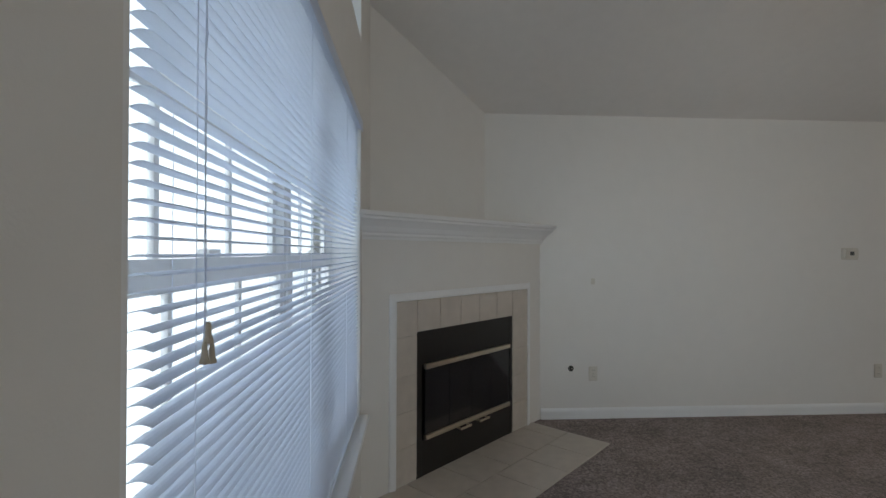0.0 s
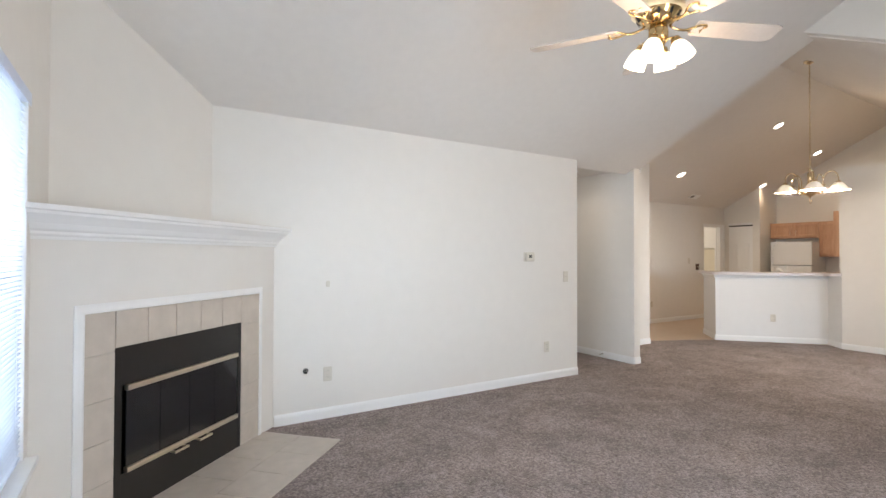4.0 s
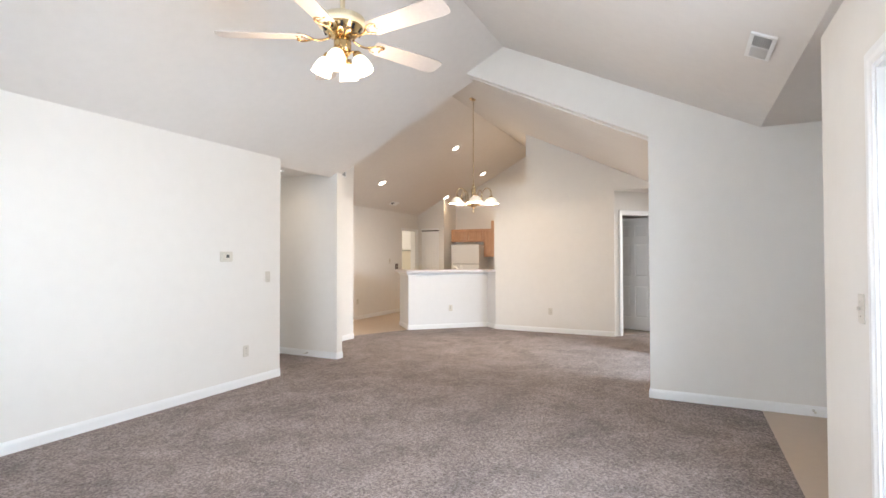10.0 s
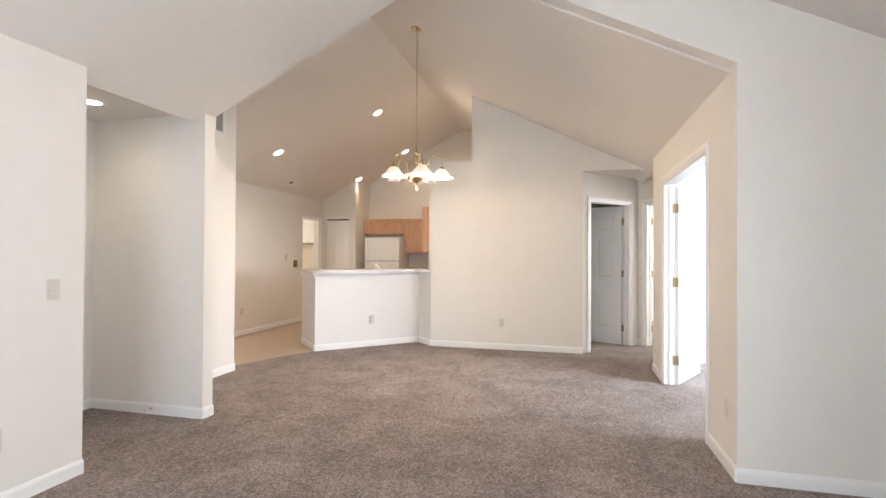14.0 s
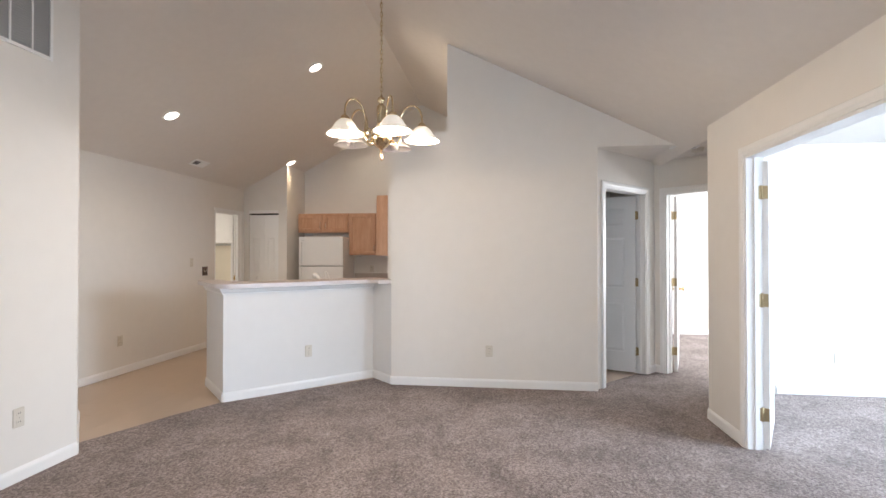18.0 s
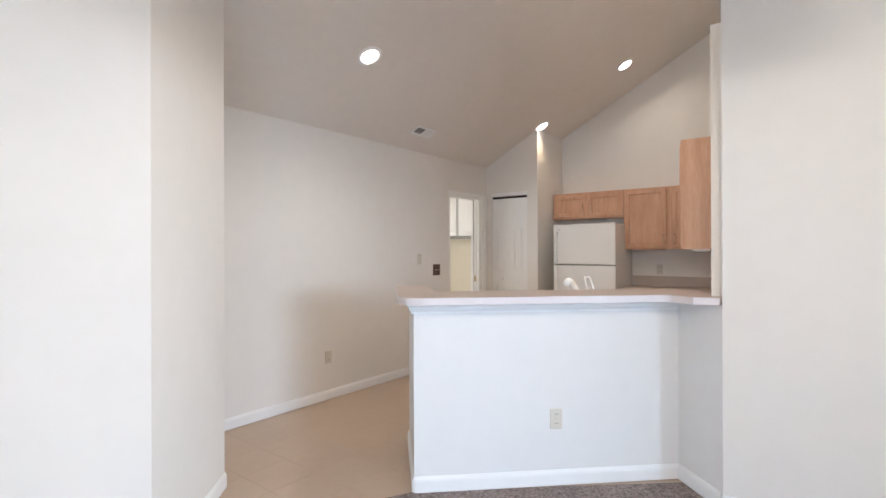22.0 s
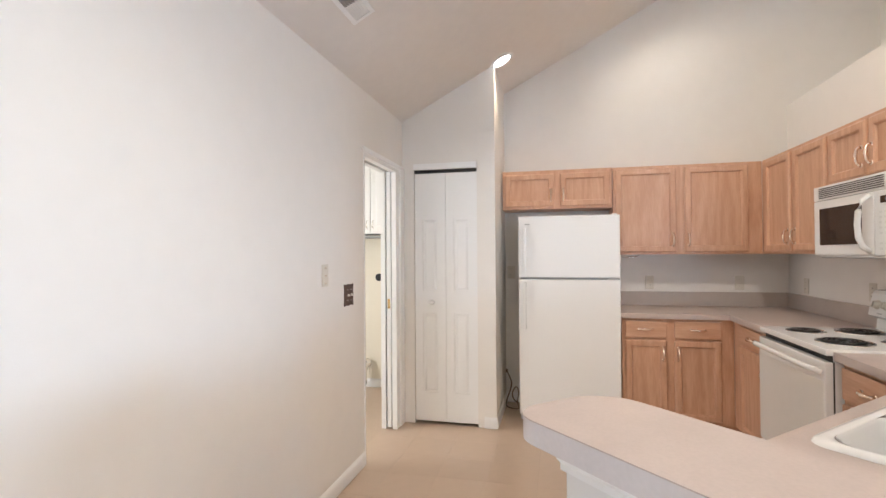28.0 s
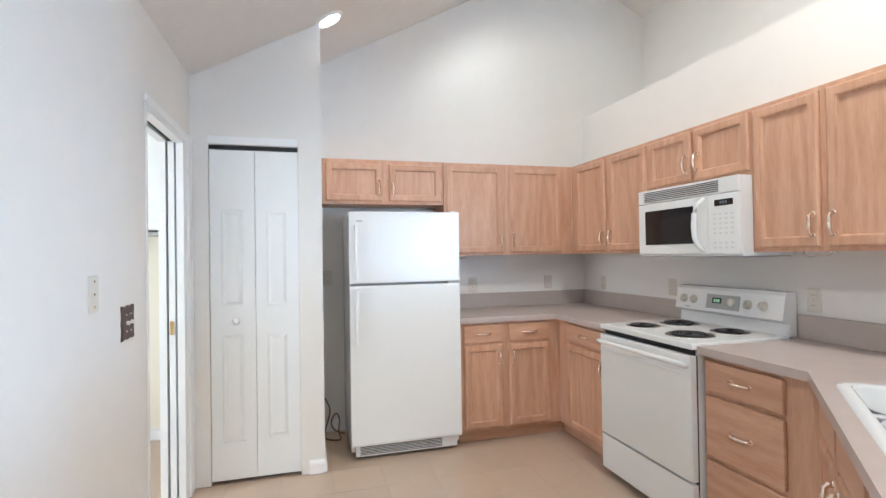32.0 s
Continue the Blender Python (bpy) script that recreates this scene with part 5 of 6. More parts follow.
# kitchen ---------------------------------------------------------------------------------
def handle(parent, x, z, upright=True, y=-0.02):
    """A bow pull with ceramic-like middle on two feet; face towards -y."""
    L = 0.047
    ax = Vector((0, 0, 1)) if upright else Vector((1, 0, 0))
    c = Vector((x, y, z))
    bm = bmesh.new()
    pts = [(-1.0, 0.0), (-0.93, 0.014), (-0.72, 0.022), (-0.35, 0.026), (0.0, 0.028), (0.35, 0.026), (0.72, 0.022), (0.93, 0.014), (1.0, 0.0)]
    tube(bm, [c + ax * (L * a) + Vector((0, -o, 0)) for a, o in pts], [0.0095, 0.0085, 0.0072, 0.0085, 0.0095, 0.0085, 0.0072, 0.0085, 0.0095], 10)
    for s in (-1, 1):
        lathe(bm, [(0.0125, 0.0), (0.0115, 0.004), (0.0, 0.006)], 12, Matrix.Translation(c + ax * (s * L)) @ pose(0, 0, 0, 90))
    return part("handle", bm, BRASSN, parent, "polished brass bow handle")


BRASSN = mat("pale polished brass", (0.92, 0.78, 0.66), 0.22, metal=1.0, grain=0.06, scale=60)


def front(parent, name, x0, x1, z0, z1, frame_w=0.052, hx=None, hz=None, upright=True, flat=False):
    """An overlay door or drawer front: mitred frame with a recessed panel. Face at y=-0.02."""
    if flat:
        d = part(name, blk(x0, -0.020, z0, x1, 0.0, z1, None, 0.008), OAKX, parent)
    else:
        bm = bmesh.new()
        f = frame_w
        o = [(x0, z0), (x1, z0), (x1, z1), (x0, z1)]
        i1 = [(x0 + f - 0.010, z0 + f - 0.010), (x1 - f + 0.010, z0 + f - 0.010), (x1 - f + 0.010, z1 - f + 0.010), (x0 + f - 0.010, z1 - f + 0.010)]
        i2 = [(x0 + f, z0 + f), (x1 - f, z0 + f), (x1 - f, z1 - f), (x0 + f, z1 - f)]
        e = 0.009
        i3 = [(x + 0.004 * (1 if x < (x0 + x1) / 2 else -1), z + 0.004 * (1 if z < (z0 + z1) / 2 else -1)) for x, z in i1]
        oe = [(x0 + e, z0 + e), (x1 - e, z0 + e), (x1 - e, z1 - e), (x0 + e, z1 - e)]
        rings = [[bm.verts.new((x, y, z)) for x, z in pts] for pts, y in ((o, 0.0), (o, -0.012), (oe, -0.020), (i1, -0.020), (i1, -0.0165), (i3, -0.0155), (i2, -0.006), (i2, 0.0))]
        fs = []
        for r0, r1 in zip(rings, rings[1:] + rings[:1]):
            fs += [bm.faces.new((r0[k], r0[(k + 1) % 4], r1[(k + 1) % 4], r1[k])) for k in range(4)]
        bmesh.ops.recalc_face_normals(bm, faces=fs)
        d = part(name, bm, OAK, parent)
        part("panel", blk(x0 + f, -0.0052, z0 + f, x1 - f, -0.001, z1 - f), OAK, d)
    if hx is not None:
        handle(d, hx, hz, upright)
    return d


def cabinet(name, label, m, w, h, d, fronts, toe=0.0, group="kitchen cabinets", open_top=False, corner=0.0, reach=0.0):
    """A cabinet carcass, front at y=0, depth to +y, standing on z=0 of m; fronts are kept in their own rows."""
    ob = thing(name, label, "cabinet", m, group)
    bm = blk(0, 0.0005, toe, w, d, 0.70 if open_top else h)
    if open_top:
        box(bm, 0, 0.0005, 0.70, w, 0.02, h)
    part("body", bm, OAK, ob)
    if toe:
        part("toe_kick", blk(-corner, 0.07, 0.0, w + reach, d, toe), OAKX, ob, "recessed toe kick")
    for kind, x0, x1, z0, z1, hs in fronts:
        if kind == "door":
            hx = None if hs is None else (x1 - 0.027 if hs[0] == "r" else x0 + 0.027)
            hz = None if hs is None else (z0 + min(0.10, (z1 - z0) * 0.42) if hs[1] == "b" else z1 - 0.10)
            front(ob, "door", x0, x1, z0, z1, 0.052, hx, hz, True)
        else:
            front(ob, "drawer_front", x0, x1, z0, z1, 0.03, (x0 + x1) / 2 if hs else None, (z0 + z1) / 2, False, True)
    return ob


# wall cabinets on the end wall (face towards -x)
XU, YU, RUN = 11.83, 3.002, 181.0
cabinet("wall_cabinet", "pale oak short wall cabinet with two doors over the refrigerator", pose(XU, 5.022, 1.752, 0, 0, -90), 0.908, 0.330, 0.306,
        [("door", 0.024, 0.438, 0.020, 0.300, "rb"), ("door", 0.488, 0.892, 0.020, 0.300, "lb")])
cabinet("wall_cabinet", "pale oak two-door wall cabinet above the end counter", pose(XU, 4.108, 1.358, 0, 0, -90), 1.104, 0.722, 0.306,
        [("door", 0.018, 0.484, 0.018, 0.700, "rb"), ("door", 0.545, 1.005, 0.018, 0.700, "lb")])
# wall cabinets on the range wall (face towards +y)
cabinet("wall_cabinet", "pale oak two-door wall cabinet in the kitchen corner", pose(11.828, YU, 1.358, 0, 0, RUN), 0.943, 0.722, 0.328,
        [("door", 0.080, 0.476, 0.018, 0.700, "rb"), ("door", 0.526, 0.918, 0.018, 0.700, "lb")])
cabinet("wall_cabinet", "pale oak short wall cabinet with two doors over the microwave", pose(10.884, 2.986, 1.748, 0, 0, RUN), 0.748, 0.332, 0.328,
        [("door", 0.014, 0.360, 0.022, 0.312, "rb"), ("door", 0.390, 0.744, 0.022, 0.312, "lb")])
cabinet("wall_cabinet", "pale oak two-door wall cabinet beside the microwave", pose(10.135, 2.973, 1.358, 0, 0, RUN), 0.790, 0.722, 0.328,
        [("door", 0.020, 0.340, 0.018, 0.700, "rb"), ("door", 0.372, 0.735, 0.018, 0.700, "lb")])

# base cabinets
XB, YB, H = 11.535, 3.305, 0.876
cabinet("base_cabinet", "pale oak two-drawer two-door base cabinet beside the refrigerator", pose(XB, 4.082, 0, 0, 0, -90), 0.776, H, 0.60,
        [("drawer", 0.022, 0.318, 0.730, 0.856, 1), ("drawer", 0.370, 0.690, 0.730, 0.856, 1), ("door", 0.022, 0.318, 0.118, 0.712, "rt"), ("door", 0.370, 0.690, 0.118, 0.712, "lt")], toe=0.10, reach=0.069)
cabinet("base_cabinet", "pale oak corner base cabinet with one drawer beside the range", pose(11.534, YB, 0, 0, 0, 180), 0.648, H, 0.60,
        [("drawer", 0.150, 0.630, 0.730, 0.856, 1), ("door", 0.150, 0.630, 0.118, 0.712, "rt")], toe=0.10, corner=0.10)
cabinet("base_cabinet", "pale oak three-drawer base cabinet beside the range", pose(10.114, YB, 0, 0, 0, 180), 0.572, H, 0.60,
        [("drawer", 0.018, 0.415, 0.712, 0.852, 1), ("drawer", 0.018, 0.415, 0.410, 0.690, 1), ("drawer", 0.018, 0.415, 0.118, 0.388, 1)], toe=0.10)
dx, dy = bl(1.655, 0.705)
cabinet("base_cabinet", "pale oak sink base cabinet set at an angle", pose(dx, dy, 0, 0, 0, m45 + 180), 1.52, H, 0.575,
        [("drawer", 0.070, 0.400, 0.730, 0.856, 0), ("drawer", 0.430, 0.800, 0.730, 0.856, 0), ("door", 0.070, 0.400, 0.118, 0.712, "rt"), ("door", 0.430, 0.800, 0.118, 0.712, "lt"), ("door", 0.850, 1.40, 0.118, 0.856, None)], toe=0.10, open_top=True)

# worktop with a hole for the range and the sink
SU0, SU1, SV0, SV1 = 0.74, 1.50, 0.165, 0.675


def worktop():
    ob = thing("kitchen_worktop", "pinkish beige laminate worktop with a matching backsplash", "worktop")
    zb, zt = 0.8762, 0.914
    end = [(12.139, 4.090), (11.495, 4.090), (11.495, 3.345), (10.884, 3.345), (10.884, 2.701), (12.139, 2.701)]
    inner = (9.578, 3.345)
    bm = bmesh.new()
    prism(bm, end, zb, zt)
    part("top", bm, LAMINATE, ob)
    # diagonal part in strips round the sink cut-out
    strips = [[bl(0.1155, SV1), bl(0.1155, 0.74), inner, (10.116, 3.345), (10.116, 3.20), (9.70, 3.20), bl(SU1, SV1)],
              [bl(0.1155, 0.1155), bl(0.1155, SV1), bl(SU0, SV1), bl(SU0, 0.1155)],
              [bl(SU0, 0.1155), bl(SU0, SV0), bl(SU1, SV0), bl(SU1, 0.1155)],
              [bl(SU1, 0.1155), bl(SU1, SV1), (9.70, 3.20), (10.116, 3.20), (10.116, 2.701), (9.16, 2.701), bl(1.6995, 0.1155)]]
    for pts in strips:
        bm = bmesh.new()
        prism(bm, pts, zb, zt)
        part("top", bm, LAMINATE, ob)
    me = [blk(12.118, 2.701, 0.9145, 12.139, 4.090, 1.036, None, 0.003), blk(10.884, 2.701, 0.9145, 12.117, 2.722, 1.036, None, 0.003), blk(9.20, 2.701, 0.9145, 10.116, 2.722, 1.036, None, 0.003)]
    for bm in me:
        part("backsplash", bm, mat("laminate backsplash", (0.49, 0.425, 0.38), 0.35, grain=0.08, scale=160), ob, "grey-beige laminate backsplash")
    return ob


worktop()


def kitchen_sink():
    cx, cy = bl((SU0 + SU1) / 2, (SV0 + SV1) / 2)
    ob = thing("kitchen_sink", "white enamelled double-bowl drop-in kitchen sink in the worktop", "sink", pose(cx, cy, 0.914, 0, 0, m45))
    w, d = SU1 - SU0 + 0.03, SV1 - SV0 + 0.03
    WHITE = mat("white sink enamel", (0.84, 0.84, 0.83), 0.15, grain=0.015, scale=20)

    def ring(w2, d2, r, z, cxl=0.0, cyl=0.0):
        return [(x + cxl, y + cyl, z) for x, y in rounded_poly([(-w2, -d2), (w2, -d2), (w2, d2), (-w2, d2)], [r] * 4, 5)]

    bm = bmesh.new()
    # rim with two bowls: deck strips round each bowl
    outer = [(0, 0.0005), (0.004, 0.009), (0.020, 0.014), (0.034, 0.010)]
    rings = [[bm.verts.new(p) for p in ring(w / 2 - o, d / 2 - o, 0.05, z)] for o, z in outer]
    n = len(rings[0])
    fs = []
    for a, b in zip(rings, rings[1:]):
        fs += [bm.faces.new((a[i], a[(i + 1) % n], b[(i + 1) % n], b[i])) for i in range(n)]
    for f in fs:
        f.smooth = True
    bmesh.ops.recalc_face_normals(bm, faces=fs)
    part("rim", bm, WHITE, ob)
    bw = (w - 0.034 * 2 - 0.03) / 2
    bd = d - 0.034 * 2 - 0.06
    for s in (-1, 1):
        bm = bmesh.new()
        cxl = s * (bw / 2 + 0.015)
        rr = [[bm.verts.new(p) for p in ring(bw / 2 - o, bd / 2 - o, 0.06, z, cxl, 0.03)] for o, z in ((0, 0.010), (0.008, 0.002), (0.016, -0.09), (0.03, -0.165), (0.07, -0.18))]
        n = len(rr[0])
        fs = []
        for a, b in zip(rr, rr[1:]):
            fs += [bm.faces.new((a[i], a[(i + 1) % n], b[(i + 1) % n], b[i])) for i in range(n)]
        fs.append(bm.faces.new(rr[-1]))
        for f in fs:
            f.smooth = True
        bowl = part("bowl", bm, WHITE, ob)
        bm = bmesh.new()
        lathe(bm, [(0.045, -0.178), (0.04, -0.176), (0.03, -0.179), (0, -0.180)], 20, pose(cxl, 0.03, 0))
        part("drain", bm, CHROME, bowl, "metal drain")
    bm = bmesh.new()
    box(bm, -0.016, -d / 2 + 0.034 + 0.06, 0.004, 0.016, d / 2 - 0.034, 0.010)
    box(bm, -w / 2 + 0.034, -d / 2 + 0.034, 0.004, w / 2 - 0.034, -d / 2 + 0.034 + 0.06, 0.010)
    part("deck", bm, WHITE, ob)
    return ob


kitchen_sink()


def faucet():
    """White pull-out faucet with a looped lever, behind the sink by the bar."""
    fx, fy = bl(1.10, 0.222)
    ob = thing("kitchen_faucet", "white single-lever pull-out kitchen faucet on the sink deck", "faucet", pose(fx, fy, 0.923, 0, 0, m45))
    WP = mat("white faucet plastic", (0.86, 0.85, 0.82), 0.25, grain=0.02, scale=40)
    part("base_plate", blk(-0.12, -0.028, 0.0, 0.12, 0.028, 0.014, None, 0.006), WP, ob)
    bm = bmesh.new()
    lathe(bm, [(0.032, 0.012), (0.030, 0.05), (0.028, 0.085), (0.022, 0.10), (0, 0.102)], 20)
    part("body", bm, WP, ob)
    bm = bmesh.new()
    tube(bm, [(0, 0.0, 0.06), (-0.012, 0.05, 0.12), (-0.030, 0.105, 0.175), (-0.044, 0.150, 0.213)], [0.018, 0.017, 0.018, 0.021], 12)
    sp = part("spout", bm, WP, ob)
    bm = bmesh.new()
    lathe(bm, [(0.0, 0.026), (0.020, 0.022), (0.032, 0.010), (0.036, -0.004), (0.034, -0.020), (0.026, -0.030), (0, -0.032)], 20, pose(-0.050, 0.170, 0.216, 28, 12, 0))
    part("spray_head", bm, WP, sp, "white rounded spray head")
    bm = bmesh.new()
    tube(bm, flowing([(0.028, 0.01, 0.07), (0.030, 0.035, 0.12), (0.026, 0.065, 0.19), (0.022, 0.085, 0.243), (0.030, 0.092, 0.253), (0.046, 0.092, 0.253), (0.054, 0.085, 0.243), (0.066, 0.060, 0.18), (0.070, 0.035, 0.12), (0.030, 0.012, 0.075)], 3), 0.0065, 8)
    part("lever", bm, WP, ob, "white looped lever")
    return ob


faucet()


def refrigerator():
    ob = thing("refrigerator", "white top-freezer refrigerator with long side handles, standing in its recess", "refrigerator", pose(11.484, 4.862, 0.0, 0, 0, -90))
    w, z1 = 0.768, 1.667
    part("body", blk(0.004, 0.072, 0.04, w - 0.004, 0.64, z1 - 0.012, None, 0.006), APPL, ob)
    part("gasket", blk(0.012, 0.062, 0.10, w - 0.012, 0.0715, z1 - 0.02), GREYP, ob)
    fz = part("freezer_door", blk(0, 0.0, 1.182, w, 0.061, z1, None, 0.012), APPL, ob)
    fd = part("fridge_door", blk(0, 0.0, 0.100, w, 0.061, 1.168, None, 0.012), APPL, ob)
    for d, za, zb in ((fz, 1.21, 1.575), (fd, 0.775, 1.145)):
        bm = blk(0.036, -0.034, za, 0.060, -0.018, zb, None, 0.006)
        box(bm, 0.036, -0.020, za, 0.060, 0.001, za + 0.03, None, 0.004)
        box(bm, 0.036, -0.020, zb - 0.03, 0.060, 0.001, zb, None, 0.004)
        part("handle", bm, APPL, d, "white moulded handle")
    part("badge", blk(0.05, -0.0012, 1.598, 0.09, 0.001, 1.606), GREYP, fz, "small grey badge")
    part("hinge_cap", blk(w - 0.06, 0.02, z1 + 0.0005, w - 0.02, 0.07, z1 + 0.008, None, 0.003), APPL, ob)
    part("middle_hinge", blk(w - 0.09, 0.004, 1.1685, w - 0.005, 0.05, 1.1815), GREYP, ob)
    gr = part("base_grille", blk(0.03, 0.03, 0.022, w - 0.03, 0.06, 0.094, None, 0.004), APPL, ob)
    for i in range(6):
        part("slot", blk(0.06, 0.0285, 0.032 + i * 0.010, w - 0.14, 0.0305, 0.037 + i * 0.010), DARKGAP, gr)
    for x in (0.06, w - 0.06):
        bm = bmesh.new()
        lathe(bm, [(0.018, -0.004), (0.018, 0.03), (0, 0.03)], 12, pose(x, 0.10, 0))
        part("foot", bm, RUBBER, ob)
        bm = bmesh.new()
        lathe(bm, [(0.018, -0.004), (0.018, 0.05), (0, 0.05)], 12, pose(x, 0.58, 0))
        part("foot", bm, RUBBER, ob)
    return ob


refrigerator()


def power_cord():
    ob = thing("power_cord", "brown appliance cord looped on the floor behind the refrigerator", "cord")
    bm = bmesh.new()
    pts = [(12.12, 5.03, 0.29), (12.08, 5.005, 0.26), (12.05, 4.978, 0.20), (12.03, 4.988, 0.14), (12.00, 5.020, 0.04), (11.97, 5.012, 0.007), (11.92, 4.950, 0.006), (11.93, 4.905, 0.008), (11.96, 4.918, 0.06), (11.99, 4.910, 0.13), (12.01, 4.927, 0.172), (12.02, 4.950, 0.157), (12.02, 4.970, 0.10), (12.02, 4.943, 0.045), (12.03, 4.868, 0.007)]
    tube(bm, flowing(pts, 6), 0.0055, 8)
    part("cord", bm, mat("brown cord", (0.16, 0.10, 0.06), 0.5, grain=0.15, scale=60), ob)
    part("plug", blk(12.105, 5.018, 0.275, 12.138, 5.044, 0.305, None, 0.005), mat("brown cord", (0.16, 0.10, 0.06)), ob)


power_cord()


def stove():
    x1, yf = 10.880, 3.372
    ob = thing("electric_range", "white freestanding electric range with four coil burners", "range", pose(x1, yf, 0, 0, 0, 180))
    w = 0.760
    part("body", blk(0.002, 0.036, 0.03, w - 0.002, 0.655, 0.895, None, 0.003), APPL, ob)
    bm = blk(0.0, 0.0, 0.895, w, 0.60, 0.925, None, 0.008)
    top = part("cooktop", bm, APPL, ob)
    # strip under the cooktop edge, its shade painted near-black
    part("vent_gap", blk(0.012, 0.0295, 0.867, w - 0.012, 0.0318, 0.893), DARKGAP, ob, "near-black strip painting the shade in the gap under the cooktop")
    part("door_seam", blk(0.004, 0.0315, 0.032, w - 0.004, 0.0355, 0.866), DARKGAP, ob, "dark seam behind the oven door")
    door = part("oven_door", blk(0.006, -0.004, 0.262, w - 0.006, 0.031, 0.865, None, 0.006), APPL, ob)
    part("window", blk(0.012, -0.0065, 0.275, w - 0.012, -0.0035, 0.775, None, 0.002), OVENW, door, "white glass oven door panel")
    bm = bmesh.new()
    tube(bm, [(0.03, -0.006, 0.815), (0.045, -0.042, 0.828), (0.09, -0.050, 0.830), (w - 0.09, -0.050, 0.830), (w - 0.045, -0.042, 0.828), (w - 0.03, -0.006, 0.815)], 0.014, 10)
    part("handle", bm, APPL, door, "white bar handle")
    part("storage_drawer", blk(0.006, -0.002, 0.045, w - 0.006, 0.031, 0.250, None, 0.006), APPL, ob)
    part("kick_base", blk(0.02, 0.06, 0.0, w - 0.02, 0.62, 0.03), RUBBER, ob)
    for cx, cy, r in ((0.20, 0.16, 0.075), (0.20, 0.42, 0.095), (0.56, 0.17, 0.100), (0.56, 0.43, 0.078)):
        bm = bmesh.new()
        lathe(bm, [(r + 0.018, 0.9255), (r + 0.014, 0.929), (r + 0.004, 0.9275), (r * 0.5, 0.9262), (0, 0.9260)], 32, pose(cx, cy, 0))
        part("drip_pan", bm, BLACK, top, "black drip bowl")
        bm = bmesh.new()
        tube(bm, [((r + 0.016) * math.cos(2 * math.pi * i / 36) + cx, (r + 0.016) * math.sin(2 * math.pi * i / 36) + cy, 0.9285) for i in range(36)], 0.004, 6, True)
        part("trim_ring", bm, CHROME, top, "chrome trim ring")
        bm = bmesh.new()
        turns = 4
        pts = [((0.018 + (r - 0.020) * i / 96) * math.cos(2 * math.pi * turns * i / 96) + cx, (0.018 + (r - 0.020) * i / 96) * math.sin(2 * math.pi * turns * i / 96) + cy, 0.934) for i in range(97)]
        tube(bm, pts, 0.0062, 6)
        part("coil", bm, BLACK, top, "black coil element")
    bm = bmesh.new()
    q = [(0.600, 0.924), (0.606, 0.985), (0.560, 1.005), (0.585, 1.130), (0.600, 1.148), (0.655, 1.150), (0.655, 0.924)]
    solid(bm, [(0.004, y, z) for y, z in q], [(w - 0.004, y, z) for y, z in q])
    bg = part("backguard", bm, APPL, ob, "white control panel")
    tilt = math.degrees(math.atan2(0.025, 0.125))
    pm = pose(0, 0.5725, 1.068, -tilt)
    for x in (0.075, 0.155, 0.545, 0.640):
        bm = bmesh.new()
        lathe(bm, [(0.026, 0.0), (0.026, 0.006), (0.021, 0.009), (0.019, 0.022), (0.016, 0.025), (0, 0.025)], 20, pm @ pose(x, 0.0, 0, 90))
        kn = part("knob", bm, PLASTIC, bg, "white control knob")
        part("grip", blk(-0.004, -0.032, -0.017, 0.004, -0.022, 0.017, pm @ pose(x, 0, 0, 0, 15, 0), 0.002), PLASTIC, kn)
    part("display_panel", blk(0.255, -0.003, -0.045, 0.490, 0.002, 0.040, pm, 0.001), mat("silver grey panel", (0.40, 0.40, 0.39), 0.4, grain=0.05, scale=60), bg, "silver-grey clock panel")
    part("clock", blk(0.300, -0.0045, -0.012, 0.365, -0.001, 0.020, pm), mat("dark green display", (0.03, 0.05, 0.03), 0.2, grain=0.1, scale=60), bg, "dark clock display")
    GREEN = glow_material("green digits", (0.2, 1.0, 0.35), 0.3)
    for i in range(3):
        part("digit", blk(0.313 + i * 0.015, -0.0052, -0.005, 0.322 + i * 0.015, -0.0045, 0.012, pm), GREEN, bg)
    bm = bmesh.new()
    lathe(bm, [(0.026, 0.0), (0.025, 0.006), (0.021, 0.02), (0, 0.022)], 20, pm @ pose(0.440, -0.002, 0, 90))
    part("knob", bm, PLASTIC, bg, "white oven knob")
    part("badge", blk(0.085, -0.0015, -0.052, 0.125, 0.001, -0.046, pm), GREYP, bg)


stove()


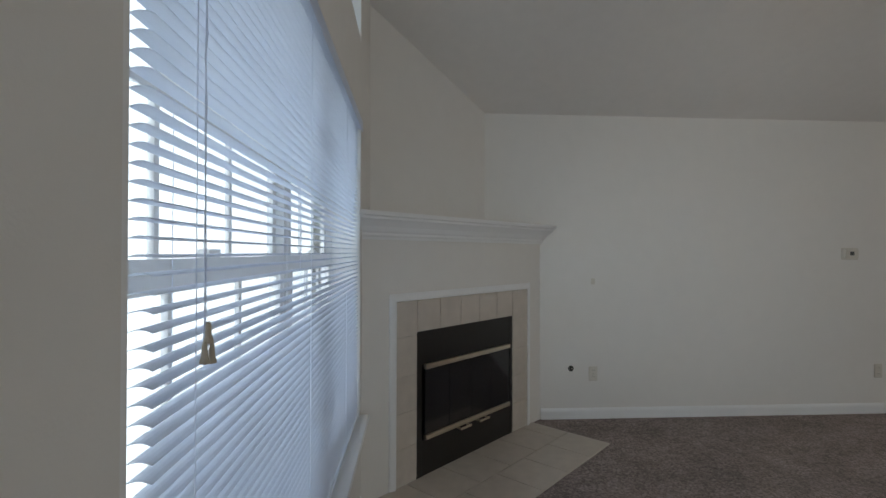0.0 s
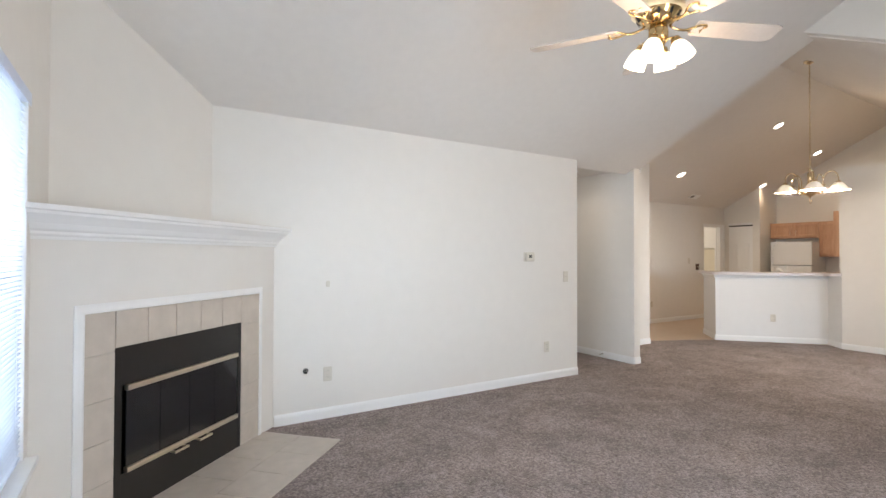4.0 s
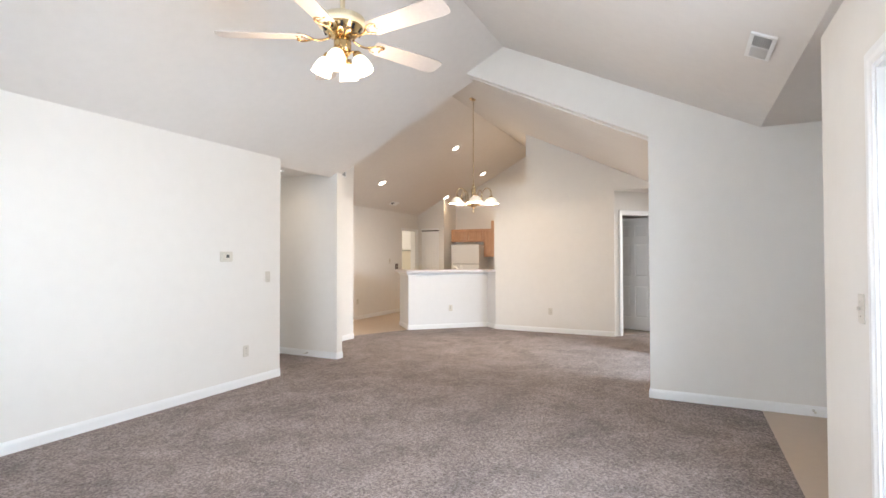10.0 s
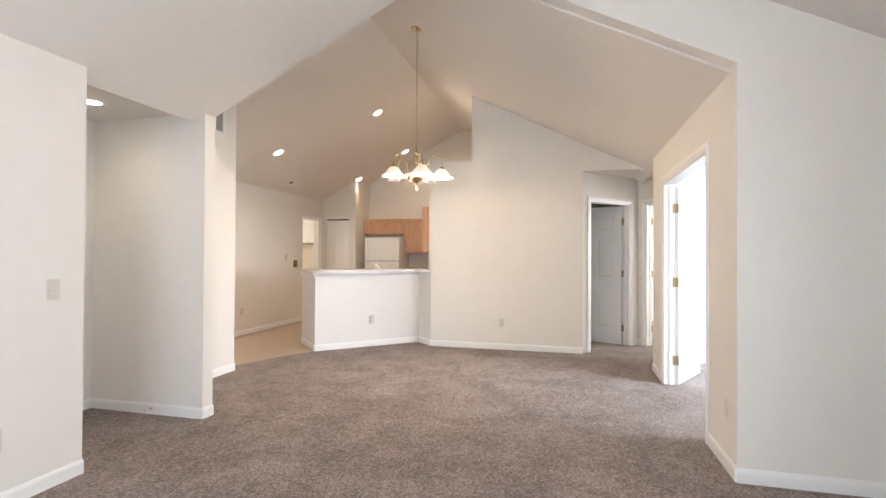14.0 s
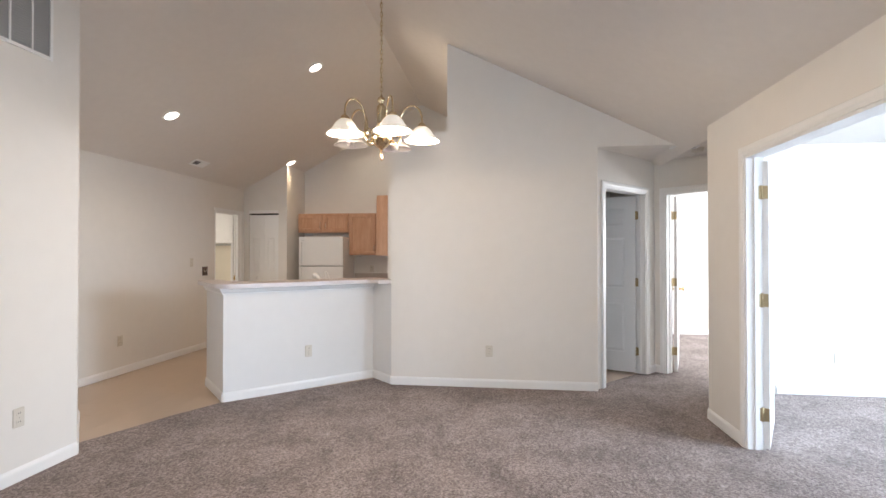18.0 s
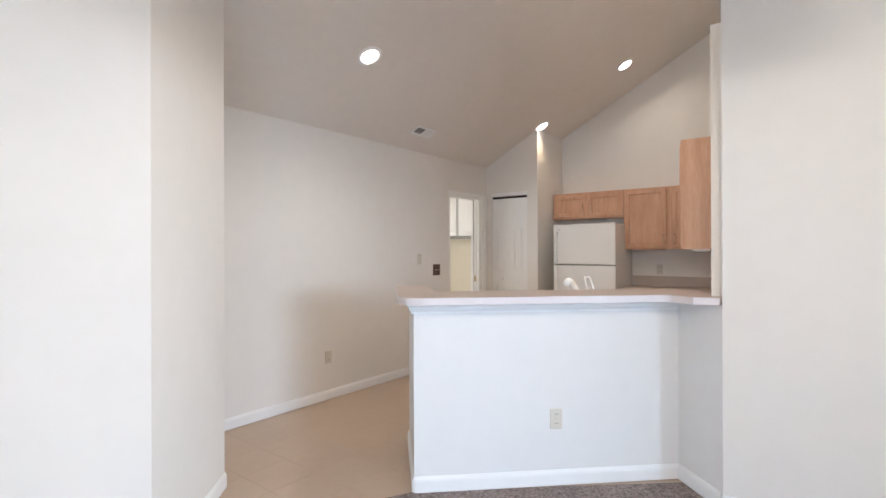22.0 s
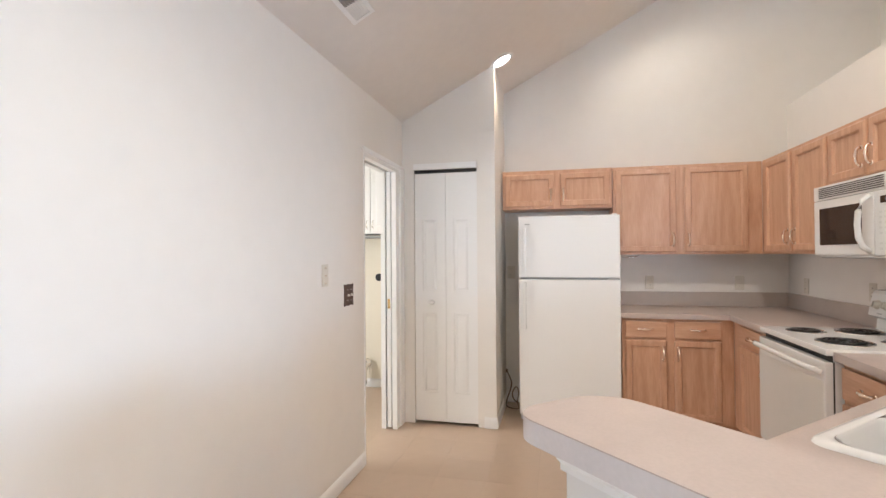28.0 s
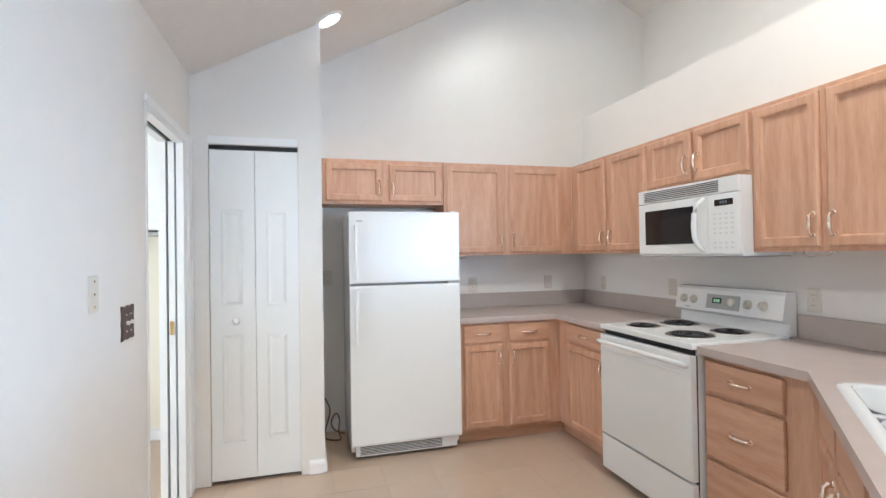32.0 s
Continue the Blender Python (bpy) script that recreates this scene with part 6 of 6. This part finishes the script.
def microwave():
    x1, yf, z0 = 10.882, 3.074, 1.338
    ob = thing("microwave", "white over-the-range microwave with a dark door window under the cabinet", "microwave", pose(x1, yf, z0, 0, 0, RUN))
    w, h = 0.748, 0.408
    part("body", blk(0, 0.022, 0, w, 0.405, h, None, 0.004), APPL, ob)
    bm = blk(0, 0.0, h - 0.082, w, 0.0215, h, None, 0.006)
    tr = part("top_grille", bm, APPL, ob)
    # near-black strips paint the shaded slots between white louvres
    for i in range(6):
        part("louvre", blk(0.06, -0.0025, h - 0.070 + i * 0.0105, w - 0.12, 0.0015, h - 0.066 + i * 0.0105), DARKGAP, tr)
    d = part("door", blk(0, 0.0, 0.012, 0.550, 0.0215, h - 0.084, None, 0.008), APPL, ob)
    part("window", blk(0.065, -0.0025, 0.070, 0.455, 0.001, h - 0.130, None, 0.001), DARKGLASS, d, "dark glass window")
    bm = bmesh.new()
    tube(bm, [(0.525, 0.0, 0.030), (0.515, -0.030, 0.055), (0.508, -0.044, 0.10), (0.506, -0.048, 0.165), (0.508, -0.044, 0.23), (0.515, -0.030, 0.285), (0.525, 0.0, 0.310)], [0.012, 0.013, 0.014, 0.014, 0.014, 0.013, 0.012], 10)
    part("handle", bm, APPL, d, "white curved handle")
    c = part("control_panel", blk(0.552, 0.0, 0.012, w, 0.0215, h - 0.084, None, 0.006), APPL, ob)
    part("display", blk(0.600, -0.0015, 0.262, 0.715, 0.001, 0.295), DARKGLASS, c, "dark clock display")
    for i in range(3):
        part("digit", blk(0.635 + i * 0.016, -0.0022, 0.271, 0.646 + i * 0.016, -0.0012, 0.286), mat("dim clock digits", (0.16, 0.19, 0.21), 0.4, grain=0.05, scale=60), c)
    me = mesh_from("button", blk(-0.010, -0.0012, -0.005, 0.010, 0.001, 0.005), mat("pale grey print", (0.68, 0.68, 0.67), 0.5, grain=0.05, scale=60))
    for r in range(8):
        for k in range(4):
            if r == 2:
                continue
            b = new("button", me)
            b.parent = c
            b.matrix_basis = pose(0.600 + k * 0.036, 0, 0.045 + r * 0.025)
    part("vent_plate", blk(0.02, 0.03, -0.006, w - 0.02, 0.38, -0.0005), GREYP, ob, "dark grease filter plate")


microwave()


def bifold_door():
    ob = thing("bifold_door", "white four-panel bifold pantry door with a round knob, closed", "door", pose(11.412, 5.698, 0, 0, 0, -90))
    w = 0.256
    for k in range(2):
        x0 = 0.002 + k * (w + 0.003)
        z0, z1 = 0.022, 2.030
        bm = bmesh.new()
        xs, zs = [x0, x0 + 0.065, x0 + w - 0.065, x0 + w], [z0, 0.25, 0.90, 1.07, 1.66, z1]
        for i in range(3):
            for j in range(5):
                if i == 1 and j in (1, 3):
                    box(bm, xs[i], 0.009, zs[j], xs[i + 1], 0.028, zs[j + 1])
                else:
                    box(bm, xs[i], 0, zs[j], xs[i + 1], 0.028, zs[j + 1])
        bmesh.ops.remove_doubles(bm, verts=bm.verts, dist=1e-5)
        leaf = part("leaf", bm, DOORW, ob)
        for j in (1, 3):
            bm = bmesh.new()
            o, kk = 0.010, 0.030
            a = [(xs[1] + o, 0.009, zs[j] + o), (xs[2] - o, 0.009, zs[j] + o), (xs[2] - o, 0.009, zs[j + 1] - o), (xs[1] + o, 0.009, zs[j + 1] - o)]
            b = [(xs[1] + kk, 0.001, zs[j] + kk), (xs[2] - kk, 0.001, zs[j] + kk), (xs[2] - kk, 0.001, zs[j + 1] - kk), (xs[1] + kk, 0.001, zs[j + 1] - kk)]
            solid(bm, a, b)
            part("panel", bm, DOORW, leaf)
    bm = bmesh.new()
    lathe(bm, [(0.010, 0), (0.010, 0.012), (0.020, 0.020), (0.022, 0.030), (0.016, 0.038), (0, 0.040)], 20, pose(0.150, 0, 0.985, 90))
    part("knob", bm, DOORW, ob, "white round knob")
    part("track", blk(0.0, 0.002, 2.034, 0.52, 0.03, 2.058), DARKGAP, ob, "dark top track")


bifold_door()
structure("trim", blk(11.386, 5.180, 2.060, 11.3995, 5.70, 2.108, None, 0.003), TRIM, "white head board over the bifold door")
# solid near-black filler put in for the shade behind the bifold door
structure("trim", blk(11.52, 5.19, 0.0, 12.1, 5.69, 2.45), DARKGAP, "near-black block standing for the shade inside the pantry")


def pocket_door():
    """Door edge standing in its slot at the far side of the opening."""
    ob = thing("door_2", "white pocket door pushed into its slot, brass edge pull showing", "door", None, "", "structure")
    part("leaf", blk(11.226, YK + 0.044, 0.012, 11.280, YK + 0.076, 2.03, None, 0.002), DOORW, ob)
    # the pocket is not hollow; this strip paints its shade
    part("slot", blk(11.281, YK + 0.034, 0.0, 11.289, YK + 0.086, 2.05), DARKGAP, ob, "near-black strip painting the shade of the pocket slot")
    part("edge_pull", blk(11.2235, YK + 0.050, 0.945, 11.2262, YK + 0.070, 1.02), BRASS, ob, "brass edge pull")
    part("track", blk(10.586, YK + 0.046, 2.034, 11.280, YK + 0.074, 2.05), DARKGAP, ob)
    for y0, y1 in ((YK - 0.004, YK + 0.044), (YK + 0.076, YK + 0.124)):
        part("head_jamb", blk(10.586, y0, 2.022, 11.2215, y1, 2.05), TRIM, ob)
    for y0, y1 in ((YK - 0.004, YK + 0.033), (YK + 0.087, YK + 0.124)):
        part("split_jamb", blk(11.222, y0, 0, 11.30, y1, 2.05), TRIM, ob)
    part("strike_jamb", blk(10.566, YK - 0.004, 0, 10.585, YK + 0.124, 2.05), TRIM, ob)


pocket_door()
for r in ((11.30, 11.395, 0.0, 2.05), (10.54, 11.395, 2.05, 2.085)):
    structure("trim", blk(r[0], YK - 0.016, r[2], r[1], YK - 0.001, r[3], None, 0.004), TRIM, "white painted door casing")



def uncovered_plate(x, y, z):
    """A bare cover plate with three screws."""
    ob = thing("blank_wall_plate", "ivory blank cover plate with brass screws on the kitchen wall", "wall plate", pose(x, y, z))
    part("plate", rounded_plate(0.072, 0.122, 0.006), PLASTIC, ob)
    for dz in (-0.042, 0.0, 0.042):
        bm = bmesh.new()
        lathe(bm, [(0.0045, 0.0), (0.004, 0.002), (0, 0.0025)], 10, pose(0, -0.006, dz, 90))
        part("screw", bm, BRASS, ob, "brass screw")


def scalloped_switch(x, y, z):
    """Two-gang decorative switch plate with a wavy edge."""
    ob = thing("light_switch", "brown scalloped two-gang switch plate by the pocket door", "switch", pose(x, y, z))
    w, h, n = 0.062, 0.064, 64
    rings = []
    bm = bmesh.new()
    for k, yy in ((1.0, 0.0), (1.0, -0.004), (0.93, -0.008)):
        ring = []
        for i in range(n):
            a = 2 * math.pi * i / n
            c, s = math.cos(a), math.sin(a)
            q = 1 / max(abs(c), abs(s))
            wave = 1 + 0.035 * math.cos(8 * a)
            ring.append(bm.verts.new((w * c * q * k * wave, yy, h * s * q * k * wave)))
        rings.append(ring)
    fs = [bm.faces.new(rings[2])]
    for r0, r1 in zip(rings, rings[1:]):
        fs += [bm.faces.new((r0[i], r0[(i + 1) % n], r1[(i + 1) % n], r1[i])) for i in range(n)]
    bmesh.ops.recalc_face_normals(bm, faces=fs)
    part("plate", bm, BROWNP, ob)
    for cx in (-0.023, 0.023):
        part("toggle", blk(cx - 0.005, -0.020, -0.004, cx + 0.005, -0.007, 0.010, pose(0, 0, 0, 12), 0.0015), PLASTIC, ob, "ivory toggle")
        for s in (1, -1):
            bm = bmesh.new()
            lathe(bm, [(0.0035, 0.0), (0.003, 0.0015), (0, 0.002)], 8, pose(cx, -0.008, s * 0.032, 90))
            part("screw", bm, PLASTIC, ob)


uncovered_plate(10.015, YK, 1.258)
scalloped_switch(10.322, YK, 1.128)
outlet(8.728, YK, 0.386, 0, "kitchen wall")
outlet(12.14, 3.779, 1.115, -90, "end wall over the backsplash")
switch_plate(12.14, 3.071, 1.115, -90, "end wall over the backsplash")
outlet(11.85, 2.70, 1.11, 180, "range wall over the backsplash")
outlet(11.03, 2.70, 1.12, 180, "range wall beside the range")
outlet(10.045, 2.70, 1.112, 180, "range wall over the backsplash")
outlet(12.14, 4.98, 1.20, -90, "wall beside the refrigerator")


def cup_hooks(x, y, z, rz):
    ob = thing("under_cabinet_hook", "small bent wire hook under the wall cabinet", "hook", pose(x, y, z, 0, 0, rz))
    bm = bmesh.new()
    tube(bm, [(0, 0, 0.0), (0, 0, -0.015), (0.03, 0, -0.028), (0.07, 0, -0.016), (0.10, 0, -0.022), (0.13, 0, -0.010), (0.14, 0, 0.0)], 0.003, 6)
    part("wire", bm, CHROME, ob)


cup_hooks(11.95, 4.03, 1.357, -90)
cup_hooks(9.95, 2.88, 1.357, 180)

WARM, AMBER = (1, 0.84, 0.64), (1, 0.74, 0.45)
for cx, cy, watts, cone, colour in ((8.50, 5.015, 36, 168, WARM), (9.18, 3.665, 103, 168, WARM), (11.41, 4.975, 14, 125, AMBER), (11.43, 3.963, 16, 168, WARM)):
    can_light(cx, cy, watts, cone, colour)
register(pose(9.765, 5.525, z_kitchen(5.525) - 0.001, -math.degrees(math.atan((ZR_K - EAVE_K) / (YK - RIDGE_K))), 0, 0), 0.30, 0.13, "sloping kitchen ceiling", 6)


# laundry seen through the pocket doorway
def laundry_cabinet(x, y):
    ob = thing("laundry_cabinet", "white two-door laundry wall cabinet with a dark rail below", "cabinet", pose(x, y, 1.575, 0, 0, -90))
    part("body", blk(0, 0.001, 0, 0.78, 0.30, 0.76), DOORW, ob)
    for k in range(2):
        x0 = 0.008 + k * 0.385
        d = part("door", blk(x0, -0.019, 0.012, x0 + 0.378, 0.0, 0.748, None, 0.003), DOORW, ob)
        bm = bmesh.new()
        solid(bm, [(x0 + 0.05, -0.0192, 0.06), (x0 + 0.328, -0.0192, 0.06), (x0 + 0.328, -0.0192, 0.70), (x0 + 0.05, -0.0192, 0.70)], [(x0 + 0.07, -0.025, 0.08), (x0 + 0.308, -0.025, 0.08), (x0 + 0.308, -0.025, 0.68), (x0 + 0.07, -0.025, 0.68)])
        part("panel", bm, DOORW, d)
        bm = bmesh.new()
        hx = x0 + (0.350 if k == 0 else 0.028)
        tube(bm, [(hx, -0.019, 0.05), (hx, -0.042, 0.06), (hx, -0.042, 0.12), (hx, -0.019, 0.13)], 0.004, 7)
        part("handle", bm, CHROME, d)
    part("wire_shelf", blk(0, 0.02, -0.035, 0.78, 0.29, -0.020), GREYP, ob, "grey wire rail")


laundry_cabinet(12.05, 6.72)
laundry_cabinet(12.05, 7.52)


def dryer_vent():
    ob = thing("dryer_vent_hose", "short silver flexible dryer hose on the laundry floor", "hose")
    bm = bmesh.new()
    pts, rr = [], []
    for i in range(40):
        t = i / 39
        pts.append((12.33 - 0.16 * t, 6.47 + 0.03 * math.sin(t * 3), 0.26 - 0.17 * t * t))
        rr.append(0.040 + 0.004 * (i % 2))
    tube(bm, pts, rr, 16)
    part("hose", bm, CHROME, ob)
    # the tube is closed; a black cup paints the shade of its hollow
    bm = bmesh.new()
    lathe(bm, [(0.041, 0.0), (0.043, 0.02), (0.036, 0.025), (0.032, 0.004), (0, 0.004)], 20, pose(12.17, 6.474, 0.09, 0, -70, 0))
    part("open_end", bm, RUBBER, ob, "black cup painting the shade in the open end")


dryer_vent()


def supply_port(x, y, z):
    ob = thing("wall_port", "round black socket on the laundry wall", "socket", pose(x, y, z, 0, 0, -90))
    bm = bmesh.new()
    lathe(bm, [(0.038, 0.0), (0.038, 0.012), (0.030, 0.018), (0, 0.018)], 20, pose(0, 0, 0, 90))
    part("cover", bm, RUBBER, ob)


supply_port(12.36, 6.365, 1.137)

# baseboards -----------------------------------------------------------------------------
baseboard([((0.83, YA), (4.18, YA)), ((4.18, YA), (4.18, 3.66)), ((4.18, 4.66), (5.185, 4.66)), ((5.185, 4.66), (5.185, 3.54)), ((5.185, 3.54), (5.30, 3.54)), ((5.30, 3.54), (5.30, 4.37)),
           ((5.30, 4.37), (6.66, 4.37)), ((6.66, 4.37), (7.28, 4.95)), ((7.28, YK), (10.566, YK)), ((XG, -0.255), (XG, -2.70)), ((5.64, -0.255), (XG, -0.255)), ((7.97, -0.255), (7.395, -0.255)), ((8.86, -1.08), (7.97, -0.255)),
           ((3.155, YR), (2.425, YR)), ((1.435, YR), (XW, YR)), ((XW, YR), (XW, 2.20)), ((8.705, 2.632), (8.705, 0.51)), ((8.915, -1.025), (8.86, -1.08)), ((9.63, -0.31), (9.585, -0.355)), ((9.52, -0.207), (9.63, -0.31)),
           (bl(0, 0.735), bl(0, 0)), (bl(0, 0), bl(1.57, 0)), (bl(1.57, 0), bl(1.585, -0.36)), ((11.40, 5.13), (11.40, 5.035)), ((11.40, 5.035), (12.14, 5.035)), ((12.14, 5.035), (12.14, 4.10)),
           ((8.83, -1.22), (8.83, -3.7)), ((12.5, -0.25), (12.5, -3.8)), ((12.36, 7.9), (12.36, 5.92))])


# vinyl floor tiles, one foot square
def tile_material():
    m = VINYL.copy()
    m.name = "beige vinyl tile, each its own tone"
    nt = m.node_tree
    b = nt.nodes["Principled BSDF"]
    src = b.inputs["Base Color"].links[0].from_socket
    info = nt.nodes.new("ShaderNodeObjectInfo")
    tone = nt.nodes.new("ShaderNodeMapRange")
    tone.inputs[3].default_value, tone.inputs[4].default_value = 0.985, 1.013
    nt.links.new(info.outputs["Random"], tone.inputs[0])
    sc = nt.nodes.new("ShaderNodeVectorMath")
    sc.operation = "SCALE"
    nt.links.new(src, sc.inputs[0])
    nt.links.new(tone.outputs[0], sc.inputs["Scale"])
    nt.links.new(sc.outputs[0], b.inputs["Base Color"])
    return m


def lay_tiles(floor, edge, step, x0, y0, z0, z1, gap, material):
    """Cuts the floor's outline by a square grid and lays one tile in each cell."""
    bm = bmesh.new()
    bm.faces.new([bm.verts.new((x, y, 0)) for x, y in edge])
    for axis, start in ((0, x0), (1, y0)):
        lo, hi = min(p[axis] for p in edge), max(p[axis] for p in edge)
        k = math.ceil((lo - start) / step)
        while start + k * step < hi:
            co, no = [0, 0, 0], [0, 0, 0]
            co[axis], no[axis] = start + k * step, 1
            bmesh.ops.bisect_plane(bm, geom=bm.verts[:] + bm.edges[:] + bm.faces[:], plane_co=co, plane_no=no, dist=1e-5)
            k += 1
    whole = None
    for f in bm.faces:
        if f.calc_area() < 0.0004:
            continue
        c = f.calc_center_bounds()
        full = abs(f.calc_area() - step * step) < 1e-4
        if full and whole:
            me = whole
        else:
            ring = []
            for v in f.verts:
                d = v.co - c
                ring.append((d.x - math.copysign(min(gap / 2, abs(d.x)), d.x), d.y - math.copysign(min(gap / 2, abs(d.y)), d.y)))
            if f.normal.z < 0:
                ring.reverse()
            tile = bmesh.new()
            prism(tile, ring, z0, z1)
            me = mesh_from("tile", tile, material)
            if full:
                whole = me
        ob = new("tile", me)
        ob.parent = floor
        ob.location = (c.x, c.y, 0)
    bm.free()


lay_tiles(KITCHEN_FLOOR, KITCHEN_EDGE, 0.308, 10.80, 4.069, -0.0055, -0.004, 0.0012, tile_material())
